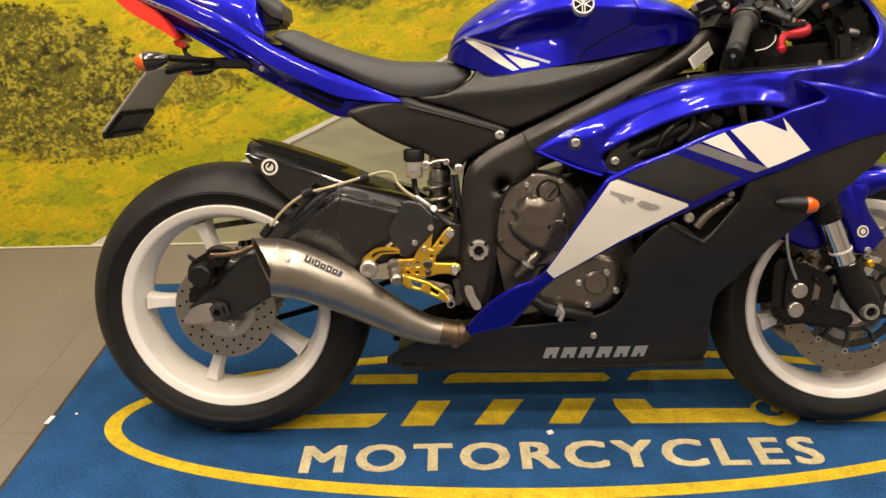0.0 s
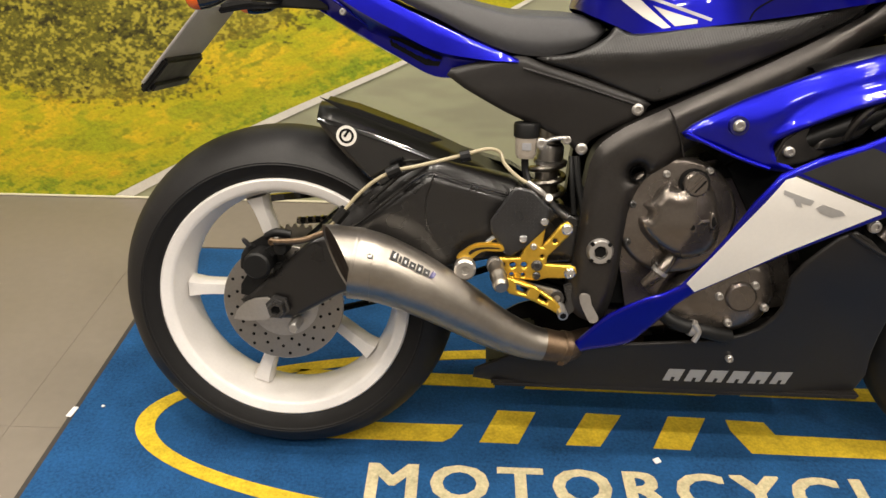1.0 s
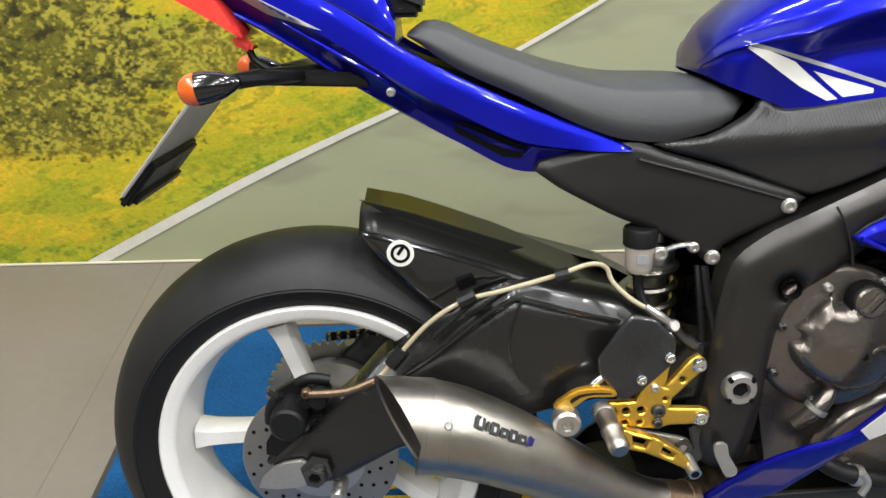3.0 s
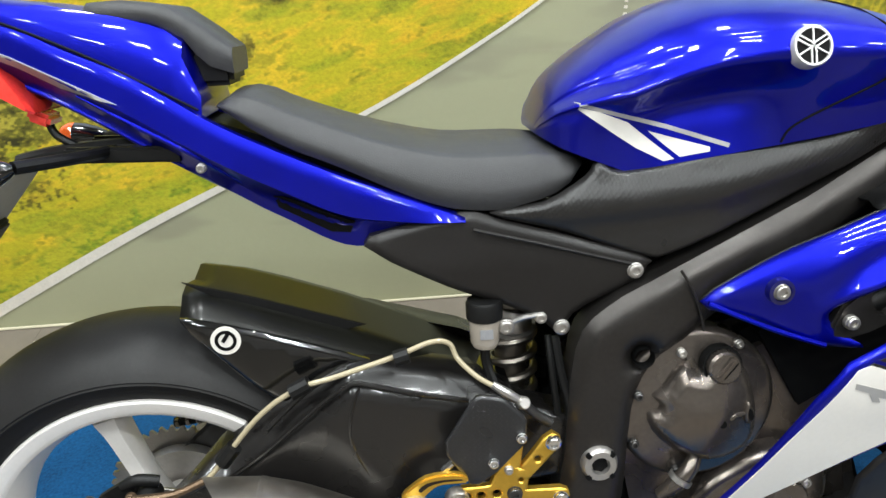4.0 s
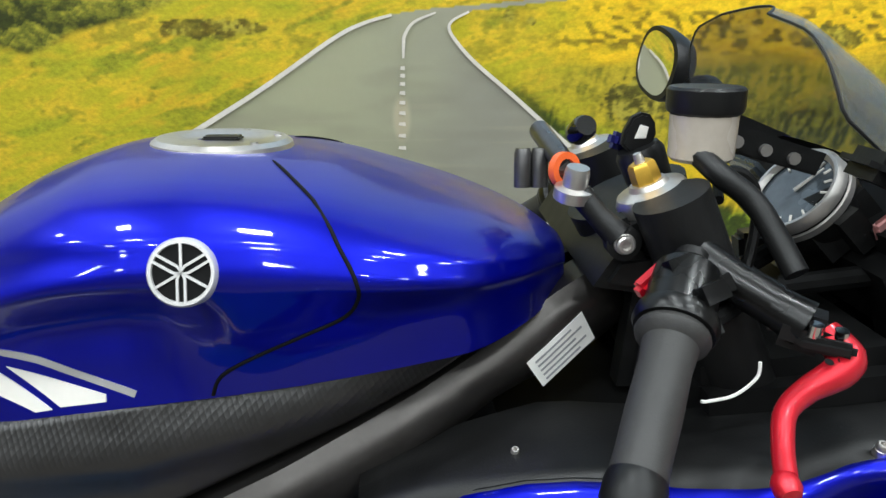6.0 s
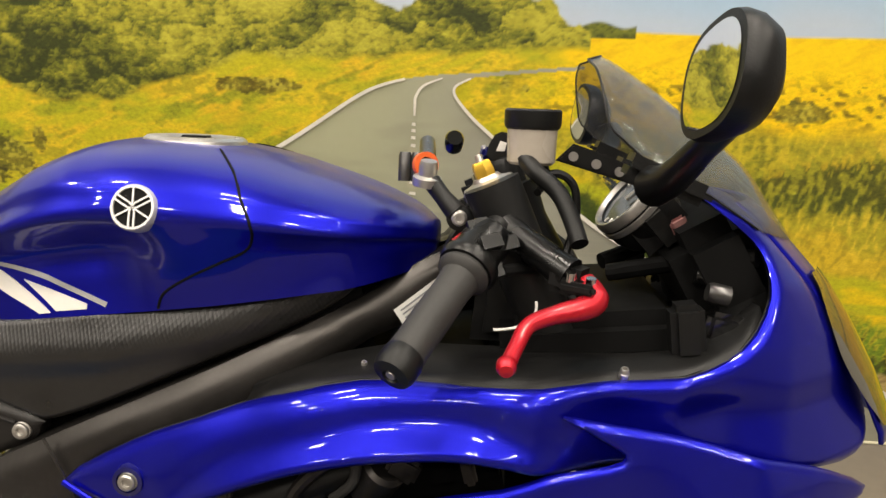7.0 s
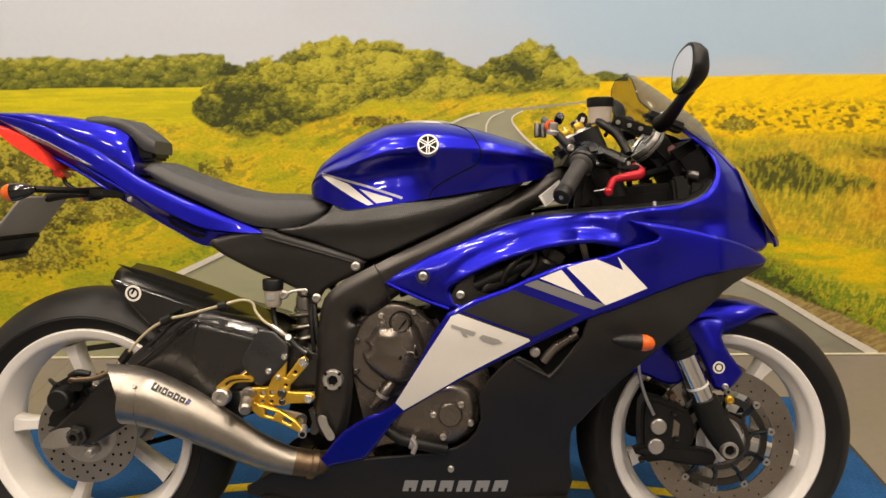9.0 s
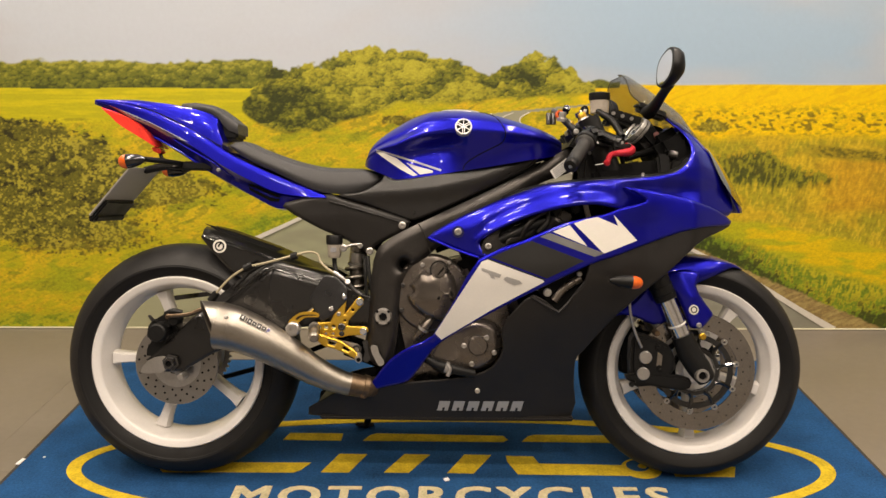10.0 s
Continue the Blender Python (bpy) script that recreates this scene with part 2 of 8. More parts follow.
def shell(outline, half, thick=0.005, step=0.013, edge=0.012, drop=0.006, holes=(), smooth=4, side=-1):
    """A curved panel: outline in (u, w), lifted to the half width half(u, w), with rolled edges and thickness."""
    poly = np.array(outline, float)
    if smooth:
        poly = spline(poly, smooth, True)
    poly = resample(poly, step)
    holes = [resample(spline(h, smooth, True) if smooth else np.array(h, float), step) for h in holes]
    lo, hi = poly.min(0), poly.max(0)
    gx, gy = np.meshgrid(np.arange(lo[0], hi[0], step), np.arange(lo[1], hi[1], step * 0.87))
    gx = gx + (np.arange(len(gx)) % 2)[:, None] * step / 2
    g = np.column_stack([gx.ravel(), gy.ravel()])
    g = g[inside(poly, g)] if len(g) else g
    near = edge_distance(poly, g) if len(g) else np.zeros(0)
    for h in holes:
        g, near = g[~inside(h, g)], near[~inside(h, g)]
        near = np.minimum(near, edge_distance(h, g))
    g = g[near > max(step * 0.55, edge + step * 0.35)] if len(g) else g
    strips = []
    for loop, inner in [(poly, False)] + [(h, True) for h in holes]:
        along = np.roll(loop, -1, axis=0) - np.roll(loop, 1, axis=0)
        nrm = np.column_stack([-along[:, 1], along[:, 0]]) / np.maximum(np.hypot(along[:, 0], along[:, 1]), 1e-9)[:, None]
        if inside(poly if not inner else loop, loop[:1] + nrm[:1] * 1e-4)[0] == inner:
            nrm = -nrm
        for o in (0.35, 0.7, 1.05):
            p = loop + nrm * (o * edge)
            ok = inside(poly, p) & (edge_distance(poly, p) > 0.9 * o * edge)
            for h in holes:
                ok &= ~inside(h, p) & (edge_distance(h, p) > 0.9 * o * edge)
            strips.append(p[ok])
    g = np.vstack([g] + strips)
    pts, edges = [poly], []
    for loop in [poly, *holes]:
        base = sum(len(p) for p in pts) - (len(poly) if loop is poly else 0)
        if loop is not poly:
            pts.append(loop)
        edges += [(base + i, base + (i + 1) % len(loop)) for i in range(len(loop))]
    allp = np.vstack(pts + [g]) if len(g) else np.vstack(pts)
    from_cdt = geometry.delaunay_2d_cdt([Vector(p) for p in allp], edges, [], 0, 1e-6)
    P = np.array([(p.x, p.y) for p in from_cdt[0]])
    tris = np.array(from_cdt[2])
    mid = P[tris].mean(1)
    keep = inside(poly, mid)
    for h in holes:
        keep &= ~inside(h, mid)
    tris = tris[keep]
    d = edge_distance(poly, P)
    for h in holes:
        d = np.minimum(d, edge_distance(h, P))
    hw = half(P[:, 0], P[:, 1]) - drop * np.clip(1 - d / edge, 0, 1) ** 2
    outer = np.column_stack([P[:, 0], side * hw, P[:, 1]])
    inner = np.column_stack([P[:, 0], side * (hw - thick), P[:, 1]])
    n = len(P)
    faces = [tuple(t) for t in tris] + [tuple(t[::-1] + n) for t in tris]
    count = {}
    for t in tris:
        for a, b in ((t[0], t[1]), (t[1], t[2]), (t[2], t[0])):
            count.setdefault((min(a, b), max(a, b)), []).append((a, b))
    for pairs in count.values():
        if len(pairs) == 1:
            a, b = pairs[0]
            faces.append((a, b, b + n, a + n))
    return np.vstack([outer, inner]), faces


def plate(outline, v0, v1, bevel=0.0015, smooth=0):
    """A flat plate between the side planes v0 and v1, with eased edges."""
    poly = spline(outline, smooth, True) if smooth else np.array(outline, float)
    bm = bmesh.new()
    f = bm.faces.new([bm.verts.new((u, v0, w)) for u, w in poly])
    r = bmesh.ops.extrude_face_region(bm, geom=[f])
    bmesh.ops.translate(bm, verts=[e for e in r["geom"] if isinstance(e, bmesh.types.BMVert)], vec=(0, v1 - v0, 0))
    if bevel:
        es = [e for e in bm.edges if abs(e.verts[0].co.y - e.verts[1].co.y) < 1e-6]
        bmesh.ops.bevel(bm, geom=es, offset=bevel, segments=2, affect="EDGES", clamp_overlap=True)
    return bm


def tube(pts, radius, sides=14, n=6, caps=True):
    """A smooth round bar or hose through pts; radius may be a list along it."""
    p = np.array(pts, float)
    path = spline(p, n) if n else p
    rr = np.interp(np.linspace(0, 1, len(path)), np.linspace(0, 1, len(radius)), radius) if np.ndim(radius) else np.full(len(path), radius)
    verts, faces, side = [], [], None
    for i in range(len(path)):
        d = Vector(path[min(i + 1, len(path) - 1)] - path[max(i - 1, 0)]).normalized()
        side = (d.orthogonal() if side is None else side - d * side.dot(d)).normalized()
        up = d.cross(side)
        for k in range(sides):
            a = 2 * math.pi * k / sides
            verts.append(Vector(path[i]) + (side * math.cos(a) + up * math.sin(a)) * float(rr[i]))
    for i in range(len(path) - 1):
        for k in range(sides):
            a, b = i * sides + k, i * sides + (k + 1) % sides
            faces.append((a, b, b + sides, a + sides))
    if caps:
        faces += [tuple(range(sides))[::-1], tuple(range((len(path) - 1) * sides, len(path) * sides))]
    return verts, faces


def lathe(profile, origin, axis=(0, 1, 0), seg=40, closed=False):
    """A turned shape: profile of (radius, height along axis) round the axis through origin."""
    ax = Vector(axis).normalized()
    s = ax.orthogonal().normalized()
    t = ax.cross(s)
    o = Vector(origin)
    verts, faces, m = [], [], len(profile)
    for k in range(seg):
        a = 2 * math.pi * k / seg
        for r, h in profile:
            verts.append(o + ax * h + (s * math.cos(a) + t * math.sin(a)) * max(r, 1e-5))
    for k in range(seg):
        for j in range(m if closed else m - 1):
            a, b = k * m + j, k * m + (j + 1) % m
            c = ((k + 1) % seg) * m
            faces.append((a, b, c + (j + 1) % m, c + j))
    return verts, faces


def rbox(centre, size, bevel=0.003, turn=(0, 0, 0)):
    bm = bmesh.new()
    bmesh.ops.create_cube(bm, size=1)
    bmesh.ops.scale(bm, verts=bm.verts, vec=size)
    bmesh.ops.bevel(bm, geom=bm.edges[:], offset=bevel, segments=2, affect="EDGES", clamp_overlap=True)
    bmesh.ops.transform(bm, matrix=pose(*centre, *turn), verts=bm.verts)
    return bm


def loft(rings, closed_ring=False, caps=False):
    verts, faces, m = [], [], len(rings[0])
    for r in rings:
        verts += [tuple(p) for p in r]
    for i in range(len(rings) - 1):
        for j in range(m if closed_ring else m - 1):
            a, b = i * m + j, i * m + (j + 1) % m
            faces.append((a, b, b + m, a + m))
    if caps:
        faces += [tuple(range(m))[::-1], tuple(range((len(rings) - 1) * m, len(rings) * m))]
    return verts, faces


def bolt(centre, parent, r=0.009, name="bolt", material=None, axis=(0, -1, 0)):
    """A round-headed socket screw."""
    return part(name, lathe([(r * 1.12, -0.004), (r * 1.12, 0.0015), (r, 0.002), (r * 0.97, 0.005), (r * 0.8, 0.006),
                             (r * 0.5, 0.006), (r * 0.45, 0.003), (0, 0.003)], centre, axis, 18), material or ALLOY, parent)


# ---- the room ----
FLOOR = surface("floor_vinyl", (0.185, 0.160, 0.130), 0.42, var=0.06, scale=3, fine=40, bump=0.02, bump_scale=80)
PLASTER = surface("wall_paint", (0.46, 0.44, 0.42), 0.7, var=0.04, scale=2)
CEIL = surface("ceiling_tile_white", (0.36, 0.355, 0.345), 0.8, var=0.03)
LAMPWHITE = surface("lamp_frame_white", (0.8, 0.8, 0.8), 0.4, var=0.02)
WALL_Y = 1.015
X0, X1, Y0, Y1 = -3.4, 4.8, -4.2, 1.13


def slab(name, a, b, material, label, category):
    c, s = [(p + q) / 2 for p, q in zip(a, b)], [q - p for p, q in zip(a, b)]
    return tagged(part(name, rbox(c, s, 0.002), material, None), label, category, kind="structure")


floor = slab("floor", (X0, Y0, -0.1), (X1, Y1, -0.006), DARK, "flat base under the vinyl sheet floor", "floor")
SHEETS = [(X0, -0.5935), (-0.593, 2.6), (2.6005, X1)]
k = 0
for xa, xb in SHEETS:
    for ya, yb in ((Y0, -2.0), (-1.9995, -0.0365), (-0.036, 1.012)):
        part("floor_sheet", rbox(((xa + xb) / 2, (ya + yb) / 2, -0.003), (xb - xa, yb - ya, 0.006), 0.0003), FLOOR, floor,
             "taupe vinyl floor sheet with faint scuffs" if not k else "")
        k += 1
slab("wall_north", (X0, 1.03, 0), (X1, Y1, CEILING), PLASTER, "plain painted wall behind the printed backdrop", "wall")
slab("wall_south", (X0, Y0 - 0.1, 0), (X1, Y0, CEILING), PLASTER, "plain pale painted wall of the showroom", "wall")
slab("wall_west", (X0 - 0.1, Y0, 0), (X0, Y1, CEILING), PLASTER, "plain pale painted wall of the showroom", "wall")
slab("wall_east", (X1, Y0, 0), (X1 + 0.1, Y1, CEILING), PLASTER, "plain pale painted wall of the showroom", "wall")
slab("ceiling", (X0, Y0, CEILING), (X1, Y1, CEILING + 0.1), CEIL, "plain white ceiling of the showroom", "ceiling")

for x, y in LAMPS:
    light = tagged(new("ceiling_light"), "small oblong white recessed ceiling light panel", "ceiling light", "ceiling lights")
    light.matrix_basis = pose(x, y, CEILING)
    bm = bmesh.new()
    for dx, dy, sx, sy in ((-0.13, 0, 0.02, 0.18), (0.13, 0, 0.02, 0.18), (0, -0.08, 0.24, 0.02), (0, 0.08, 0.24, 0.02)):
        r = bmesh.ops.create_cube(bm, size=1)
        bmesh.ops.scale(bm, verts=r["verts"], vec=(sx, sy, 0.03))
        bmesh.ops.translate(bm, verts=r["verts"], vec=(dx, dy, -0.017))
    part("frame", bm, LAMPWHITE, light)
    lamp = bpy.data.lights.new("panel_lamp", "AREA")
    lamp.shape, lamp.size, lamp.size_y, lamp.energy, lamp.color = "RECTANGLE", 0.22, 0.12, LAMP_WATTS, LAMP_COLOUR
    glow = new("panel_lamp", lamp)
    glow.parent = light
    glow.matrix_basis = pose(0, 0, -0.012)


# ---- the printed backdrop ----
def lattice(x, z, sx, sz, seed):
    """Smooth random values of 0..1 in cells of sx by sz."""
    table = np.random.RandomState(seed).rand(256, 256)
    a, b = x / sx + 97.3, z / sz + 61.7
    i, j = np.floor(a).astype(int), np.floor(b).astype(int)
    s, t = a - i, b - j
    s, t = s * s * (3 - 2 * s), t * t * (3 - 2 * t)
    g = lambda p, q: table[p % 256, q % 256]
    return (g(i, j) * (1 - s) + g(i + 1, j) * s) * (1 - t) + (g(i, j + 1) * (1 - s) + g(i + 1, j + 1) * s) * t


def clouds(x, z, size, seed, flat=1.0, octaves=4):
    total, weight = 0, 0
    for o in range(octaves):
        total = total + lattice(x, z, size / 2 ** o, size * flat / 2 ** o, seed + o) * 0.6 ** o
        weight += 0.6 ** o
    return total / weight


def crowns(x, z, size, seed):
    """Rounded clumps of foliage about as wide as size: pale at their tops, 0 in the gaps between and below them."""
    jit = np.random.RandomState(seed).rand(64, 64, 3)
    a, b = x / size + 31.0, z / (0.8 * size) + 17.0
    i, j = np.floor(a).astype(int), np.floor(b).astype(int)
    best, shade = np.full(len(x), 9.0), np.zeros(len(x))
    for di in (-1, 0, 1):
        for dj in (-1, 0, 1):
            q = jit[(i + di) % 64, (j + dj) % 64]
            p, r = a - (i + di + q[:, 0]), b - (j + dj + q[:, 1])
            d = np.hypot(p, r)
            near = d < best
            best = np.where(near, d, best)
            shade = np.where(near, 0.62 + 0.55 * r - 0.15 * p + 0.35 * (q[:, 2] - 0.5) - 0.45 * d ** 2, shade)
    return np.clip(shade, 0, 1)


def soft(v, lo, hi):
    t = np.clip((v - lo) / (hi - lo), 0, 1)
    return t * t * (3 - 2 * t)


LEFT_LINE = [(-0.80, -0.005), (-0.71, 0.045), (-0.33, 0.245), (-0.07, 0.368), (0.12, 0.455), (0.38, 0.582), (0.62, 0.722), (0.77, 0.822), (0.83, 0.853), (0.885, 0.869)]
RIGHT_LINE = [(1.025, 0.874), (0.995, 0.858), (0.99, 0.842), (1.005, 0.818), (1.04, 0.78), (1.11, 0.72), (1.31, 0.552), (1.62, 0.37), (1.89, 0.235), (2.13, 0.09), (2.285, 0.0)]
FAR_EDGE = [(0.885, 0.869), (0.95, 0.878), (1.05, 0.886), (1.26, 0.905)]
HILL_TOP = [(-0.06, 0.885), (-0.045, 0.925), (-0.01, 0.965), (0.03, 1.005), (0.08, 1.045), (0.24, 1.05), (0.33, 1.09), (0.43, 1.118), (0.62, 1.09), (0.75, 1.06), (0.89, 1.02), (0.95, 1.06), (1.05, 1.09), (1.17, 1.04), (1.23, 1.0), (1.27, 0.95)]
HILL_FOOT = [(-0.06, 0.88), (0.0, 0.83), (0.10, 0.795), (0.23, 0.805), (0.32, 0.84), (0.54, 0.905), (0.75, 0.91), (1.0, 0.925), (1.27, 0.94)]


def print_colours(x, z):
    """The colours of the printed landscape at x along and z up the sheet."""
    def col(r, g, b):
        return np.array(lin(r, g, b)[:3])

    def mix(a, b, t):
        return a + (b - a) * np.asarray(t)[:, None]
    one = np.ones_like(x)
    leaf = 0.30 * lattice(x, z, 0.020, 0.015, 3) + 0.30 * lattice(x, z, 0.010, 0.008, 4) + 0.25 * lattice(x + 0.5 * z, z, 0.008, 0.0045, 8) + 0.15 * lattice(x, z, 0.05, 0.04, 5)
    leaf = 0.5 + (leaf - 0.5) * 1.3
    tx, tz = 0.93 * x + 0.37 * z, 0.93 * z - 0.37 * x
    streak = 0.55 * lattice(tx, tz, 0.075, 0.012, 6) + 0.45 * lattice(tx, tz, 0.028, 0.007, 7)
    big = clouds(x, z, 0.28, 11, 0.5)
    mid = clouds(x, z, 0.11, 21, 0.6)
    # sky
    c = mix(np.outer(one, col(198, 206, 216)), col(166, 192, 214), soft(x + 0.6 * (z - 1.0), 0.2, 1.6))
    c = mix(c, col(194, 196, 202), soft(clouds(x, z, 0.9, 31, 0.4), 0.45, 0.75) * 0.6)
    # meadows
    land = mix(np.outer(one, col(186, 176, 34)), col(220, 188, 46), soft(mid * 0.6 + streak * 0.4, 0.38, 0.62))
    land = mix(land, col(214, 166, 42), soft(big + 0.35 * (streak - 0.5), 0.55, 0.72) * 0.45)
    land = mix(land, col(150, 160, 36), soft(clouds(x, z, 0.20, 14, 0.35) + 0.35 * (streak - 0.5), 0.52, 0.66) * 0.75)
    land = mix(land, col(128, 134, 34), soft(0.5 * leaf + 0.5 * streak + 0.5 * (mid - 0.5), 0.56, 0.70) * 0.6)
    # the smooth far field, left
    lines = 0.6 * lattice(x, z, 0.16, 0.011, 9) + 0.4 * lattice(x, z, 0.05, 0.005, 10)
    far = mix(np.outer(one, col(190, 182, 34)), col(214, 200, 38), soft(lines, 0.3, 0.7))
    far = mix(far, col(156, 152, 36), soft(lines, 0.58, 0.8) * soft(0.93 - z, 0.0, 0.08) * 0.8)
    t = soft(z, 0.825 + 0.03 * (mid - 0.5), 0.85) * soft(0.0 - x, -0.06, 0.02)
    c_land = mix(land, far, t)
    # the yellow field and wild grass, right
    yellow = mix(np.outer(one, col(244, 204, 6)), col(226, 176, 10), soft(streak, 0.45, 0.75) * 0.5)
    rows = soft(0.75 * lattice(x + 0.5 * z, z, 0.013, 0.0085, 41) + 0.25 * lattice(x, z, 0.08, 0.02, 42), 0.54, 0.70) * soft(z, 0.76, 0.82) * soft(0.91 - z, 0.0, 0.05)
    yellow = mix(yellow, col(110, 92, 20), rows * 0.85)
    yellow = mix(yellow, col(140, 132, 26), soft(clouds(x, z, 0.05, 47, 0.5) + 0.3 * (leaf - 0.5), 0.55, 0.72) * soft(0.93 - z, 0.0, 0.08) * 0.35)
    tall = lattice(x, z, 0.009, 0.05, 43) * 0.6 + 0.4 * lattice(x, z, 0.02, 0.02, 44)
    blade = 0.6 * lattice(x - 0.15 * z, z, 0.006, 0.018, 45) + 0.4 * lattice(x + 0.1 * z, z, 0.012, 0.028, 46)
    wild = mix(np.outer(one, col(206, 174, 46)), col(170, 158, 44), soft(mid, 0.38, 0.62))
    wild = mix(wild, col(224, 192, 64), soft(blade, 0.55, 0.75) * 0.7)
    wild = mix(wild, col(140, 124, 36), soft(blade, 0.42, 0.22) * 0.5)
    dry = soft(x + 0.25 * (mid - 0.5), 2.06, 2.20) * soft(z, 0.46, 0.52) * soft(0.71 - z, 0.0, 0.03)
    wild = mix(wild, mix(np.outer(one, col(190, 132, 34)), col(214, 156, 44), soft(0.5 * blade + 0.5 * leaf, 0.38, 0.62)), dry * 0.5)
    olive = mix(np.outer(one, col(124, 124, 34)), col(186, 168, 44), soft(0.5 * blade + 0.5 * leaf, 0.40, 0.62))
    wild = mix(wild, olive, soft(1.74 - x + 0.2 * (mid - 0.5), -0.05, 0.10) * soft(z, 0.50, 0.58) * 0.8)
    reeds_top = np.interp(x, [1.40, 1.60, 1.77, 1.93, 2.02, 2.17, 2.30], [0.62, 0.68, 0.715, 0.735, 0.67, 0.635, 0.60]) + 0.030 * (blade - 0.5) * 2
    reeds_foot = np.interp(x, [1.40, 1.80, 2.00, 2.20], [0.56, 0.60, 0.585, 0.60]) + 0.03 * (tall - 0.5) * 2
    reeds = mix(np.outer(one, col(58, 68, 24)), col(142, 140, 42), soft(0.75 * blade + 0.25 * leaf, 0.42, 0.66))
    wild = mix(wild, reeds, soft(reeds_top - z, -0.004, 0.012) * soft(z - reeds_foot, -0.012, 0.02) * soft(x, 1.45, 1.72) * soft(2.24 - x, 0.0, 0.06) * 0.92)
    scrub = soft(0.018 - np.abs(z - 0.722 + 0.09 * (x - 2.2) - 0.02 * (mid - 0.5)), -0.012, 0.010) * soft(x, 2.02, 2.15)
    wild = mix(wild, mix(np.outer(one, col(92, 86, 24)), col(160, 140, 40), soft(leaf, 0.4, 0.62)), scrub * 0.9)
    right = mix(wild, yellow, soft(z + 0.05 * (mid - 0.5), 0.76, 0.80))
    c_land = mix(c_land, right, soft(x + 0.25 * (mid - 0.5), 1.12, 1.28))
    # grass verge beside the road
    lx, lz = np.array(LEFT_LINE).T
    gap_left = z - np.interp(x, lx, lz)
    verge = mix(np.outer(one, col(126, 146, 38)), col(182, 178, 46), soft(leaf * 0.6 + streak * 0.4, 0.35, 0.6))
    c_land = mix(c_land, verge, soft(0.10 + 0.10 * (mid - 0.5) - gap_left, 0.0, 0.05) * (x < 0.9) * soft(0.55 - x, 0.0, 0.5) * 0.95)
    rx, rz = np.array(RIGHT_LINE[3:]).T
    gap_right = z - np.interp(x, rx, rz)
    bank = mix(np.outer(one, col(226, 192, 22)), col(186, 180, 34), soft(clouds(x, z, 0.16, 52, 0.3, 3), 0.42, 0.60))
    bank = mix(bank, col(160, 166, 40), soft(lattice(x, z, 0.30, 0.03, 53), 0.6, 0.8) * 0.5)
    bank_top = np.interp(x, [1.0, 1.3, 1.72, 1.85, 2.02, 2.44, 3.2], [0.83, 0.66, 0.475, 0.463, 0.443, 0.348, 0.20])
    c_land = mix(c_land, bank, soft(bank_top + 0.03 * (mid - 0.5) - z, -0.006, 0.022) * soft(x, 1.1, 1.3))
    verge_top = np.interp(x, [1.0, 1.3, 1.72, 1.914, 2.151, 2.467, 3.2], [0.81, 0.63, 0.415, 0.375, 0.277, 0.194, 0.0]) + 0.04 * (blade - 0.5)
    tufts = mix(np.outer(one, col(116, 138, 38)), col(196, 184, 52), soft(0.6 * blade + 0.4 * leaf - 0.15 * soft(2.0 - x, 0.0, 0.3), 0.40, 0.62))
    tufts = mix(tufts, col(54, 66, 20), soft(0.5 * leaf + 0.5 * blade + 0.25 * soft(0.10 - gap_right, 0.0, 0.06), 0.50, 0.68) * soft(0.17 - gap_right, 0.0, 0.08) * 0.95)
    c_land = mix(c_land, tufts, soft(verge_top - z, -0.01, 0.03) * soft(x, 1.0, 1.2))
    # bushes
    bush_dark, bush_mid, bush_light = col(46, 44, 16), col(104, 100, 36), col(176, 164, 72)
    bush = mix(np.outer(one, bush_dark), bush_mid, soft(0.55 * leaf + 0.30 * crowns(x, z, 0.05, 63) + 0.15 * crowns(x, z, 0.02, 64) + 0.4 * (mid - 0.5), 0.26, 0.52))
    bush = mix(bush, bush_light, soft(0.6 * leaf + 0.4 * lattice(x, z, 0.007, 0.006, 62) + 0.35 * (clouds(x, z, 0.09, 61) - 0.5), 0.50, 0.66))
    clump = (np.hypot((x + 0.96) / 0.47, (z - 0.60) / 0.25) + 0.35 * (mid - 0.5) + 0.3 * (leaf - 0.5))
    c_land = mix(c_land, bush, soft(1.0 - clump, -0.03, 0.05))
    for bx, bz, sx, sz in ((-0.42, 0.58, 0.24, 0.085), (-0.80, 0.42, 0.34, 0.10), (-0.02, 0.665, 0.05, 0.05), (-0.10, 0.63, 0.05, 0.04), (0.56, 0.845, 0.10, 0.018), (1.10, 0.862, 0.016, 0.014), (1.14, 0.856, 0.010, 0.008), (0.045, 0.71, 0.016, 0.035), (1.72, 0.82, 0.06, 0.03), (1.36, 0.70, 0.06, 0.05)):
        near = np.hypot((x - bx) / sx, (z - bz) / sz) + 0.9 * (leaf - 0.5) + 0.5 * (mid - 0.5)
        c_land = mix(c_land, bush, soft(1.0 - near, -0.05, 0.15) * 0.85)
    # the wooded hill
    hx, hz = np.array(HILL_TOP).T
    fx, fz = np.array(HILL_FOOT).T
    rough_top = 0.035 * (lattice(x, z, 0.035, 0.03, 71) - 0.5) + 0.02 * (lattice(x, z, 0.012, 0.012, 72) - 0.5)
    top = np.interp(x, hx, hz, left=-1, right=-1) + rough_top
    foot = np.interp(x, fx, fz) + 0.02 * (lattice(x, z, 0.05, 0.05, 73) - 0.5)
    lobes = clouds(x, z, 0.10, 75, 0.8, 3)
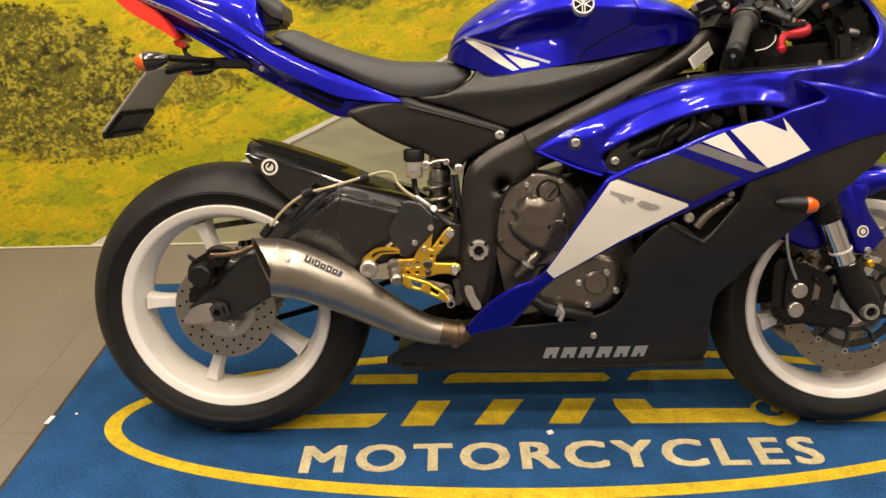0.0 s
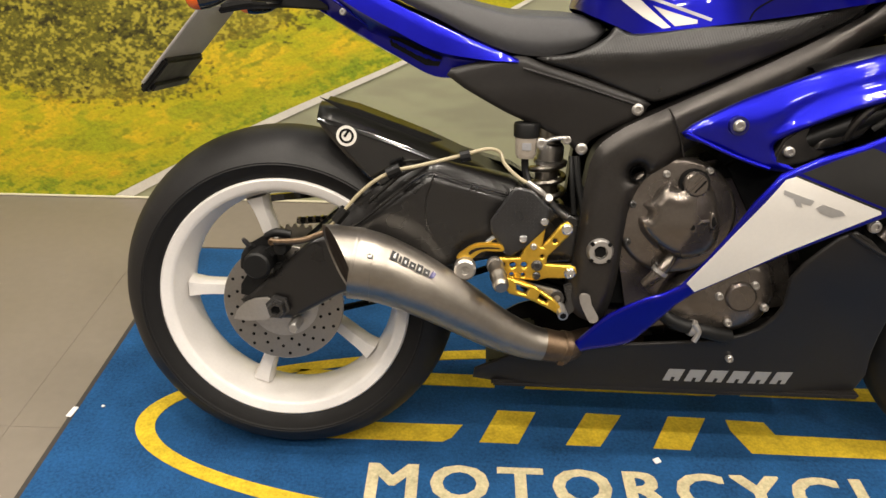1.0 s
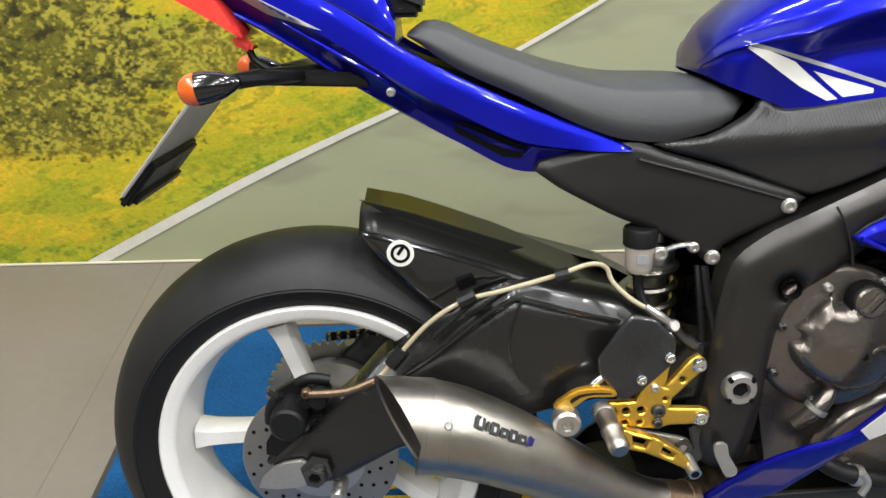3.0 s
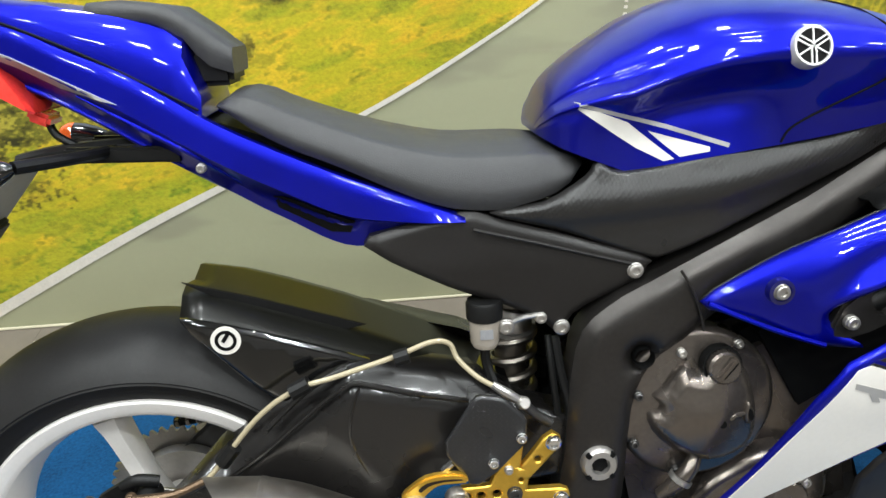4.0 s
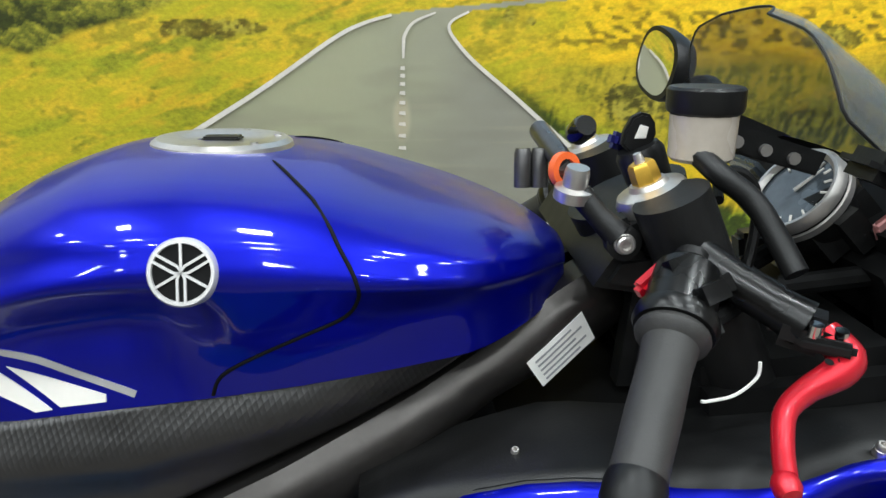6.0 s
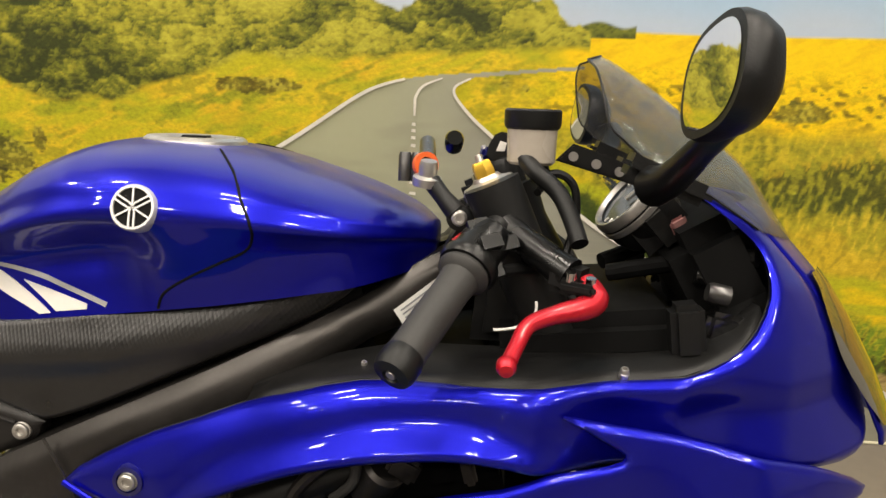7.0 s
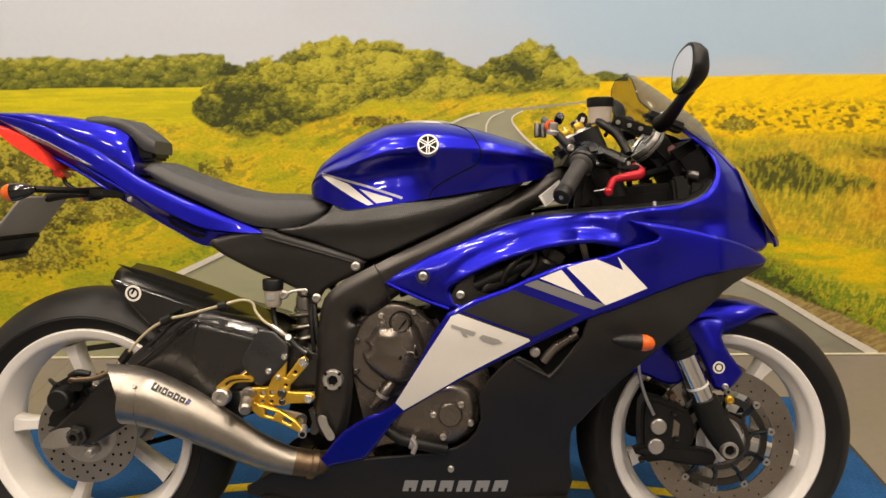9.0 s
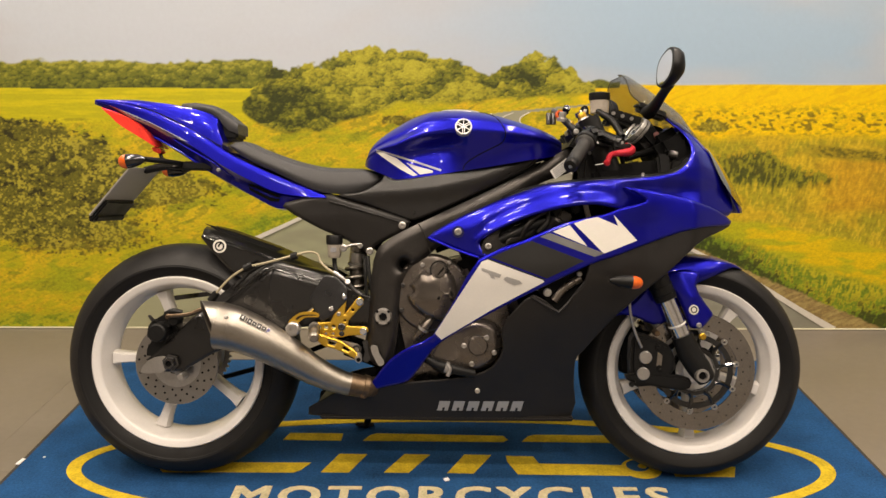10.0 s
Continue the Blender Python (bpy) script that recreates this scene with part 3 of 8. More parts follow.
    wx, wz = x + 0.030 * (lattice(x, z, 0.03, 0.03, 86) - 0.5) + 0.012 * (leaf - 0.5), z + 0.026 * (lattice(x, z, 0.025, 0.025, 87) - 0.5)
    tuft = 0.26 * crowns(wx, wz, 0.095, 76) + 0.22 * crowns(wx, wz, 0.038, 77) + 0.17 * crowns(wx, wz, 0.014, 78) + 0.35 * leaf
    tuft = 0.5 + 1.15 * (tuft - 0.5) + 0.42 * (lobes - 0.5) + 0.5 * (z - 0.5 * (top + foot)) + 0.17 * soft(x, 0.05, 0.5) - 0.13
    hill = mix(np.outer(one, col(52, 58, 20)), col(112, 114, 38), soft(tuft, 0.24, 0.48))
    hill = mix(hill, col(166, 158, 58), soft(tuft, 0.46, 0.66))
    hill = mix(hill, col(188, 180, 74), soft(tuft, 0.64, 0.80) * 0.8)
    # far hedge, left
    hedge_top = 1.066 + 0.022 * (lattice(x, 0 * z, 0.06, 1, 81) - 0.5) + 0.014 * (lattice(x, z, 0.016, 0.016, 82) - 0.5)
    row = 0.34 * crowns(x + 0.02 * (leaf - 0.5), z + 0.02 * (mid - 0.5), 0.040, 84) + 0.24 * crowns(x + 0.015 * (mid - 0.5), z + 0.012 * (leaf - 0.5), 0.017, 85) + 0.42 * leaf + 3.2 * (z - 1.022)
    hedge = mix(np.outer(one, col(64, 72, 28)), col(112, 116, 44), soft(row, 0.24, 0.50))
    hedge = mix(hedge, col(170, 164, 76), soft(row, 0.50, 0.78))
    horizon = np.where(x < 0.6, 0.967, 0.975) + 0.0015 * np.sin(11 * x)
    out = mix(c, c_land, soft(horizon - z, -0.003, 0.003))
    left_side = (x < 0.07) & (z > horizon - 0.002)
    out = mix(out, hedge, soft(hedge_top - z, -0.004, 0.006) * left_side)
    low = (x > 1.2) & (x < 1.36)
    out = mix(out, hedge, soft(0.99 + 0.006 * np.sin(60 * x) - z, -0.003, 0.004) * low * (z > 0.962))
    out = mix(out, hill, soft(top - z, -0.004, 0.008) * soft(z - foot, -0.008, 0.012))
    # road and dirt shoulder
    shoulder_top = np.interp(x, [1.3, 1.6, 1.67, 2.05, 2.25, 2.487, 3.3], [0.57, 0.395, 0.358, 0.193, 0.108, 0.005, -0.3]) + 0.02 * (leaf - 0.5)
    dirt = mix(np.outer(one, col(150, 126, 96)), col(178, 156, 120), soft(streak, 0.35, 0.65))
    out = mix(out, dirt, soft(shoulder_top - z, -0.004, 0.006) * (x > 1.45))
    poly = np.array(LEFT_LINE + FAR_EDGE[1:] + [(1.26, 0.898), (1.12, 0.885)] + RIGHT_LINE)
    road = mix(np.outer(one, col(168, 168, 136)), col(152, 150, 134), soft(x - 0.35 * z + 0.25 * (big - 0.5), 0.45, 0.85))
    road = mix(road, col(126, 122, 108), soft(clouds(x, z, 0.4, 91, 0.3), 0.55, 0.75) * 0.35)
    road = mix(road, col(172, 166, 140), soft(lattice(x, z, 0.2, 0.008, 92), 0.8, 0.95) * 0.25)
    on_road = inside(poly, np.column_stack([x, z]))
    out = mix(out, road, on_road.astype(float))
    # worn patch round the centre line
    patch = soft(1 - np.hypot((x - 0.90) / 0.022, (z - 0.67) / 0.06), 0, 0.5) * on_road
    out = mix(out, col(196, 186, 156), patch * 0.7)
    return out


BX0, BX1, BSTEP = -1.75, 3.25, 0.0036
xs = np.arange(BX0, BX1 + 1e-6, BSTEP)
zs = np.concatenate([np.arange(0.0, 1.30, BSTEP), np.array([1.30, 1.4, 1.6, 1.9, 2.2])])
gx, gz = np.meshgrid(xs, zs)
gx, gz = gx.ravel(), gz.ravel()
nx, nz = len(xs), len(zs)
me = bpy.data.meshes.new("backdrop")
wave = 0.002 * np.sin(gx * 2.1 + 0.4) * np.minimum(gz * 4, 1)
co = np.column_stack([gx, WALL_Y + wave, gz])
ii, jj = np.meshgrid(np.arange(nx - 1), np.arange(nz - 1))
a = (jj * nx + ii).ravel()
quads = np.column_stack([a, a + 1, a + 1 + nx, a + nx])
me.vertices.add(len(co))
me.vertices.foreach_set("co", co.ravel())
me.loops.add(quads.size)
me.loops.foreach_set("vertex_index", quads.ravel())
me.polygons.add(len(quads))
me.polygons.foreach_set("loop_start", np.arange(0, quads.size, 4))
me.update()
me.validate()
attr = me.color_attributes.new("print", "FLOAT_COLOR", "POINT")
rgba = np.ones((len(co), 4))
ink_rgb = print_colours(gx, gz)
ink_rgb[:, 2] *= np.where(ink_rgb[:, 2] < 0.45 * ink_rgb[:, 0], 0.62, 1.0)
rgba[:, :3] = np.clip(ink_rgb * 0.95, 0, 1)
attr.data.foreach_set("color", rgba.ravel())
plant = np.where(ink_rgb[:, 2] < 0.35 * ink_rgb[:, 0], 1.0, 0.0) * np.where((gx > 1.1) & (gz > 0.91) | (gx < 0.05) & (gz > 0.85), 0.35, 1.0) * np.clip(1.5 - 2.2 * ink_rgb[:, 0], 0.45, 1.0)
me.attributes.new("plants", "FLOAT", "POINT").data.foreach_set("value", plant)
me.shade_smooth()

PRINT = surface("printed_vinyl", (0.5, 0.5, 0.5), 0.55, var=0.03, scale=60, fine=420, bump=0.01, bump_scale=30)
nt = PRINT.node_tree
ink = nt.nodes.new("ShaderNodeAttribute")
ink.attribute_name = "print"
scale_node = [n for n in nt.nodes if n.type == "VECT_MATH"][0]
# fine leaf and grass grain of the print where it shows plants
coords = [n for n in nt.nodes if n.type == "TEX_COORD"][0]
grain = nt.nodes.new("ShaderNodeTexNoise")
grain.inputs["Scale"].default_value, grain.inputs["Detail"].default_value, grain.inputs["Roughness"].default_value = 110, 4, 0.72
squash = nt.nodes.new("ShaderNodeMapping")
squash.inputs["Scale"].default_value, squash.inputs["Rotation"].default_value = (0.8, 1, 1.25), (0, radians(18), 0)
nt.links.new(coords.outputs["Object"], squash.inputs["Vector"])
nt.links.new(squash.outputs[0], grain.inputs["Vector"])
plants = nt.nodes.new("ShaderNodeAttribute")
plants.attribute_name = "plants"
centred = nt.nodes.new("ShaderNodeMath")
centred.operation, centred.inputs[1].default_value = "SUBTRACT", 0.5
nt.links.new(grain.outputs["Fac"], centred.inputs[0])
strength = nt.nodes.new("ShaderNodeMath")
strength.operation = "MULTIPLY"
nt.links.new(centred.outputs[0], strength.inputs[0])
nt.links.new(plants.outputs["Fac"], strength.inputs[1])
gain = nt.nodes.new("ShaderNodeMath")
gain.operation, gain.inputs[1].default_value, gain.inputs[2].default_value = "MULTIPLY_ADD", 2.1, 1.0
nt.links.new(strength.outputs[0], gain.inputs[0])
grainy = nt.nodes.new("ShaderNodeVectorMath")
grainy.operation = "SCALE"
nt.links.new(ink.outputs["Color"], grainy.inputs[0])
nt.links.new(gain.outputs[0], grainy.inputs["Scale"])
nt.links.new(grainy.outputs[0], scale_node.inputs[0])
me.materials.append(PRINT)
backdrop = tagged(new("backdrop", me), "printed country road and yellow meadow backdrop sheet hanging to the floor", "backdrop", kind="structure")


def ribbon(line, width, y):
    """A flat strip along a line on the sheet; width may be a list along it."""
    p = spline(line, 5)
    d = np.gradient(p, axis=0)
    nrm = np.column_stack([-d[:, 1], d[:, 0]]) / np.hypot(d[:, 0], d[:, 1])[:, None]
    wd = np.interp(np.linspace(0, 1, len(p)), np.linspace(0, 1, len(width)), width)[:, None] / 2
    lo, hi = p - nrm * wd, p + nrm * wd
    vs = [(x, y, max(z, 0.001)) for x, z in lo] + [(x, y, max(z, 0.001)) for x, z in hi]
    n = len(p)
    return vs, [(i, i + 1, n + i + 1, n + i) for i in range(n - 1)]


LINEWHITE = surface("printed_white_line", (0.70, 0.66, 0.58), 0.55, var=0.10, scale=40)
YL = WALL_Y - 0.0035
part("printed_edge_line", ribbon(LEFT_LINE, [0.034, 0.027, 0.018, 0.013, 0.009, 0.007, 0.005], YL), LINEWHITE, backdrop)
part("printed_edge_line", ribbon(RIGHT_LINE, [0.004, 0.005, 0.006, 0.007, 0.008, 0.010, 0.014, 0.020, 0.028], YL), LINEWHITE, backdrop)
part("printed_centre_line", ribbon([(0.905, 0.790), (0.906, 0.815), (0.908, 0.832), (0.925, 0.856), (0.965, 0.873)], [0.004, 0.006, 0.006, 0.005, 0.003], YL), LINEWHITE, backdrop)
for i in range(9):
    z = 0.775 - 0.0135 * i - 0.0008 * i * i
    part("printed_dash", ribbon([(0.9035 - 0.0004 * i, z), (0.9035 - 0.0004 * i, z - 0.0035), (0.903 - 0.0004 * i, z - 0.007)], [0.007 + 0.0008 * i, 0.009 + 0.0008 * i], YL), LINEWHITE, backdrop)
HEM = surface("backdrop_hem", (0.62, 0.58, 0.42), 0.5, var=0.06)
part("hem", tube([(BX0, WALL_Y - 0.004, 0.004), (0.7, WALL_Y - 0.005, 0.004), (BX1, WALL_Y - 0.004, 0.004)], 0.004, 8, 20), HEM, backdrop)


# ---- the mat ----
PILE = surface("blue_carpet", (0.014, 0.070, 0.185), 0.95, var=0.42, scale=9, fine=160, bump=1.0, bump_scale=420, spec=0.12)
YELLOWPILE = surface("yellow_carpet", (0.58, 0.41, 0.03), 0.95, var=0.32, scale=30, fine=160, bump=1.0, bump_scale=420, spec=0.15)
CREAMPILE = surface("cream_carpet", (0.54, 0.47, 0.29), 0.95, var=0.28, scale=35, fine=160, bump=1.0, bump_scale=420, spec=0.15)
MATEDGE = surface("mat_rubber_edge", (0.03, 0.026, 0.022), 0.7, var=0.2)
mat = tagged(new("floor_mat"), "blue carpet floor mat with yellow motorcycle dealer logo", "mat")
MX0, MX1, MY0, MY1, MZ = -0.485, 1.918, -0.735, 0.705, 0.007


def flat(outline, z0, z1, bevel=0.0):
    bm = bmesh.new()
    f = bm.faces.new([bm.verts.new((x, y, z0)) for x, y in outline])
    r = bmesh.ops.extrude_face_region(bm, geom=[f])
    bmesh.ops.translate(bm, verts=[e for e in r["geom"] if isinstance(e, bmesh.types.BMVert)], vec=(0, 0, z1 - z0))
    if bevel:
        bmesh.ops.bevel(bm, geom=[e for e in bm.edges if abs(e.verts[0].co.z - e.verts[1].co.z) < 1e-6 and e.verts[0].co.z > (z0 + z1) / 2], offset=bevel, segments=2, affect="EDGES")
    return bm


def rect(x0, y0, x1, y1):
    return [(x0, y0), (x1, y0), (x1, y1), (x0, y1)]


part("border", flat(rect(MX0, MY0, MX1, MY1), 0.0, 0.004, 0.0015), MATEDGE, mat, "thin black rubber border")
part("carpet_top", flat(rect(MX0 + 0.012, MY0 + 0.012, MX1 - 0.012, MY1 - 0.012), 0.003, MZ, 0.002), PILE, mat)
LZ = MZ + 0.0012
ang = np.linspace(0, 2 * math.pi, 121)[:-1]
CX, CY = 0.727, -0.010
ring_o = np.column_stack([CX + 1.062 * np.cos(ang), CY + 0.280 * np.sin(ang)])
ring_i = np.column_stack([CX + 1.022 * np.cos(ang), CY + 0.247 * np.sin(ang)])
n = len(ang)
vs = [(x, y, LZ) for x, y in ring_o] + [(x, y, LZ) for x, y in ring_i] + [(x, y, MZ - 0.001) for x, y in ring_o] + [(x, y, MZ - 0.001) for x, y in ring_i]
fs = []
for i in range(n):
    j = (i + 1) % n
    fs += [(i, j, n + j, n + i), (2 * n + i, 2 * n + j, j, i), (n + i, n + j, 3 * n + j, 3 * n + i)]
part("oval_stripe", (vs, fs), YELLOWPILE, mat, "yellow oval stripe")
BARS = [
    [(0.235, 0.125), (0.408, 0.122), (0.408, 0.163), (0.247, 0.166)],
    [(0.472, 0.122), (0.885, 0.117), (0.900, 0.130), (0.888, 0.153), (0.510, 0.165), (0.490, 0.155)],
    [(0.940, 0.120), (1.36, 0.112), (1.40, 0.155), (0.985, 0.160), (0.962, 0.152)],
    [(-0.06, -0.047), (0.300, -0.047), (0.318, -0.035), (0.340, 0.003), (-0.02, 0.003), (0.02, 0.122), (0.18, 0.124), (0.18, 0.166), (-0.03, 0.166), (-0.10, 0.0)],
    [(0.374, -0.045), (0.452, -0.046), (0.493, 0.048), (0.413, 0.050)],
    [(0.547, -0.045), (0.616, -0.046), (0.672, 0.047), (0.599, 0.050)],
    [(0.721, -0.046), (0.794, -0.048), (0.847, 0.046), (0.770, 0.048)],
    [(0.914, -0.051), (1.215, -0.056), (1.215, -0.004), (0.978, 0.003), (0.965, 0.039), (0.888, 0.043), (0.889, 0.012)],
    [(1.34, -0.058), (1.50, -0.060), (1.52, -0.010), (1.34, -0.006)],
]
for b in BARS:
    part("logo_bar", flat(b, MZ - 0.001, LZ, 0.0006), YELLOWPILE, mat)
hub = (1.258, -0.020)
part("logo_ring", flat([(hub[0] + 0.055 * math.cos(t), hub[1] + 0.050 * math.sin(t)) for t in np.linspace(0, 2 * math.pi, 33)[:-1]], MZ - 0.001, LZ + 0.0004, 0.0006), YELLOWPILE, mat)
part("logo_ring_centre", flat([(hub[0] - 0.008 + 0.032 * math.cos(t), hub[1] + 0.012 + 0.028 * math.sin(t)) for t in np.linspace(0, 2 * math.pi, 25)[:-1]], MZ, LZ + 0.0012), PILE, mat)
part("logo_ring_dot", flat([(hub[0] + 0.004 + 0.012 * math.cos(t), hub[1] + 0.008 + 0.011 * math.sin(t)) for t in np.linspace(0, 2 * math.pi, 17)[:-1]], MZ, LZ + 0.002), YELLOWPILE, mat)


BOLD = 0.0042


def lettering(text, material, parent, x0, x1, y0, y1, z, depth, spacing=1.0):
    """Raised letters, one mesh each, filling the given box."""
    cu = bpy.data.curves.new("letters", "FONT")
    cu.body, cu.space_character, cu.resolution_u, cu.offset = text, spacing, 3, 0.0
    tmp = bpy.data.objects.new("letters", cu)
    scene.collection.objects.link(tmp)
    bpy.context.view_layer.update()
    full = bpy.data.meshes.new_from_object(tmp.evaluated_get(bpy.context.evaluated_depsgraph_get()))
    bpy.data.objects.remove(tmp)
    pts = np.array([v.co[:] for v in full.vertices])
    lo, hi = pts.min(0), pts.max(0)
    sx, sy = (x1 - x0) / (hi[0] - lo[0]), (y1 - y0) / (hi[1] - lo[1])
    bm = bmesh.new()
    bm.from_mesh(full)
    for v in bm.verts:
        v.co = ((v.co.x - lo[0]) * sx + x0, (v.co.y - lo[1]) * sy + y0, z)
    seen = set()
    for start in list(bm.verts):
        if start in seen:
            continue
        island, todo = set(), [start]
        while todo:
            v = todo.pop()
            if v not in island:
                island.add(v)
                todo += [e.other_vert(v) for e in v.link_edges]
        seen |= island
        index = {v: i for i, v in enumerate(island)}
        faces = {f for v in island for f in v.link_faces}
        vs = [v.co[:] for v in index]
        fs = [tuple(index[v] for v in f.verts) for f in faces]
        m = len(vs)
        rim = []
        for e in {e for v in island for e in v.link_edges}:
            if len(e.link_faces) == 1:
                a, b = index[e.verts[0]], index[e.verts[1]]
                rim.append((a, b, b + m, a + m))
        # a bold letter: the outline laid over itself with small shifts
        av, af = [], []
        for i, (dx, dy) in enumerate(((0, 0), (-BOLD, 0), (BOLD, 0), (0, -BOLD), (0, BOLD), (-BOLD, BOLD), (BOLD, -BOLD), (BOLD, BOLD), (-BOLD, -BOLD))):
            o = len(av)
            av += [(x + dx, y + dy * 0.6, zz - 0.00012 * i) for x, y, zz in vs] + [(x + dx, y + dy * 0.6, zz - depth) for x, y, zz in vs]
            af += [tuple(k + o for k in face) for face in fs + rim]
        part("letter", (av, af), material, parent)
    bm.free()


lettering("MOTORCYCLES", CREAMPILE, mat, 0.164, 1.299, -0.1965, -0.1115, LZ, 0.002, 1.22)
CRUMB = surface("paper_scrap", (0.8, 0.8, 0.8), 0.7)
for i, (x, y, s) in enumerate(((0.72, -0.083, 0.012), (0.03, -0.30, 0.005), (-0.42, 0.02, 0.006))):
    scrap = part("scrap", rbox((0, 0, 0), (s * 1.3, s, 0.004), 0.0015, (8, 5, 30 + 70 * i)), CRUMB, None, matrix=pose(x, y, MZ + 0.0045))
    tagged(scrap, "small white scrap of litter on the blue mat", "litter", "litter on the mat")
tag = part("edge_tag", rbox((0, 0, 0), (0.012, 0.030, 0.003), 0.001, (0, 0, -8)), CRUMB, mat, matrix=pose(MX0 + 0.004, 0.006, 0.0055))
twin_tag = part("edge_tag", rbox((0, 0, 0), (0.012, 0.030, 0.003), 0.001, (0, 0, 8)), CRUMB, mat, matrix=pose(MX1 - 0.004, -0.08, 0.0055))


# ---- the motorcycle ----
# u runs forward from the rear axle, v to the bike's left, w up in the bike's own plane; it leans on its side stand.
bike = tagged(new("motorcycle"), "blue sports motorcycle with white wheels leaning on its side stand", "motorcycle")
bike.matrix_basis = Matrix.Translation((0, -0.03, 0.004)) @ pose(0, 0, 0, 0, 0, -0.7) @ pose(0, 0, 0, -13)
REAR, FRONT = Vector((0.008, 0, 0.3145)), Vector((1.371, 0, 0.3005))


def I(x, xs, ys):
    return np.interp(x, xs, ys)


def J(x, xs, ys):
    """Like I, but a smooth curve with no kinks and no overshoot."""
    xs, ys = np.array(xs, float), np.array(ys, float)
    h = np.diff(xs)
    d = np.diff(ys) / h
    g = np.concatenate([[d[0]], np.zeros(len(d) - 1), [d[-1]]])
    for i in range(1, len(d)):
        if d[i - 1] * d[i] > 0:
            g[i] = 3 * (h[i - 1] + h[i]) / ((2 * h[i] + h[i - 1]) / d[i - 1] + (h[i] + 2 * h[i - 1]) / d[i])
    x = np.clip(x, xs[0], xs[-1])
    k = np.clip(np.searchsorted(xs, x) - 1, 0, len(h) - 1)
    t = (x - xs[k]) / h[k]
    return ys[k] * (1 + 2 * t) * (1 - t) ** 2 + g[k] * h[k] * t * (1 - t) ** 2 + ys[k + 1] * t * t * (3 - 2 * t) + g[k + 1] * h[k] * t * t * (t - 1)


# -- wheels --
def wheel(name, hub, tyre_r, tyre_w, rim_r, rim_w, first, far, label):
    """Tyre, cast rim and five spokes; the sub-parts hang under the wheel's own hub."""
    hubpart = part(name, lathe([(0.012, -0.062), (0.030, -0.062), (0.034, -0.055), (0.036, -0.03), (0.030, 0.0), (0.036, 0.03), (0.034, 0.055), (0.012, 0.062)], hub, (0, 1, 0), 28), WHEEL_WHITE, bike, label)
    prof = []
    for a in np.linspace(-1, 1, 25):
        # crown section
        q = a * 1.18
        prof.append((tyre_r - tyre_w * 1.0 * (1 - math.cos(q * 0.98)), tyre_w * math.sin(min(max(q, -1.5), 1.5)) / math.sin(1.18)))
    lip = [(rim_r + 0.018, rim_w + 0.013), (rim_r + 0.002, rim_w + 0.003), (rim_r - 0.012, rim_w - 0.006)]
    tread_edge = prof[-1]
    prof = [(r, -h) for r, h in lip[::-1]] + prof + [lip[0]] + [(r, h - rim_w + far) for r, h in lip[1:]]
    part("tyre", lathe(prof, hub, (0, 1, 0), 96, True), TYRE, hubpart, "worn black road tyre", 50)
    for s in (-1, 1):
        part("sidewall", lathe([(tread_edge[0] - 0.004, s * (tread_edge[1] + 0.0005)), (rim_r + 0.030, s * (rim_w + 0.0175)), (rim_r + 0.018, s * (rim_w + 0.0145)), (rim_r + 0.004, s * (rim_w + 0.0055))], hub, (0, 1, 0), 96), SIDEWALL, hubpart)
    b = rim_w
    half = [(rim_r, b + 0.006), (rim_r - 0.003, b + 0.008), (rim_r - 0.016, b + 0.004), (rim_r - 0.0215, b + 0.001), (rim_r - 0.023, b - 0.003),
            (rim_r - 0.028, b - 0.022), (rim_r - 0.035, b * 0.4), (rim_r - 0.037, 0.004)]
    skin = [(rim_r - 0.030, 0), (rim_r - 0.024, b - 0.028), (rim_r - 0.012, b - 0.012), (rim_r - 0.002, b - 0.003), (rim_r + 0.001, b + 0.001)]
    rim = [(r, -h) for r, h in skin[::-1]] + [(r, h * far / b) for r, h in skin[1:] + half] + [(r, -h) for r, h in half[::-1]]
    part("rim", lathe(rim, hub, (0, 1, 0), 96, True), WHEEL_WHITE, hubpart, "white painted cast rim", 50)
    lean = 0.5 * (rim_w - far)
    for k in range(5):
        t = radians(first + 72 * k)
        along, across = Vector((math.cos(t), 0, math.sin(t))), Vector((-math.sin(t), 0, math.cos(t)))
        rings = []
        for f in np.linspace(0, 1, 9):
            r = 0.026 + f * (rim_r - 0.042 - 0.026 + 0.004)
            hw = I(f, [0, 0.25, 0.75, 0.9, 1], [0.018, 0.0130, 0.0135, 0.0150, 0.0195])
            hd = I(f, [0, 0.4, 1], [0.026, 0.019, min(0.024, rim_w - 0.016)])
            rings.append([hub + along * r + across * (hw * x) + Vector((0, hd * y - lean * f, 0)) for x, y in ((-1, -0.55), (-0.72, -1), (0.72, -1), (1, -0.55), (1, 0.55), (0.72, 1), (-0.72, 1), (-1, 0.55))])
        part("spoke", loft(rings, True, True), WHEEL_WHITE, hubpart)
    return hubpart


rear = wheel("rear_wheel", REAR, 0.3135, 0.090, 0.2290, 0.071, 107, 0.046, "white five-spoke rear wheel")
front = wheel("front_wheel", FRONT, 0.2950, 0.060, 0.2265, 0.045, 198, 0.042, "white five-spoke front wheel")


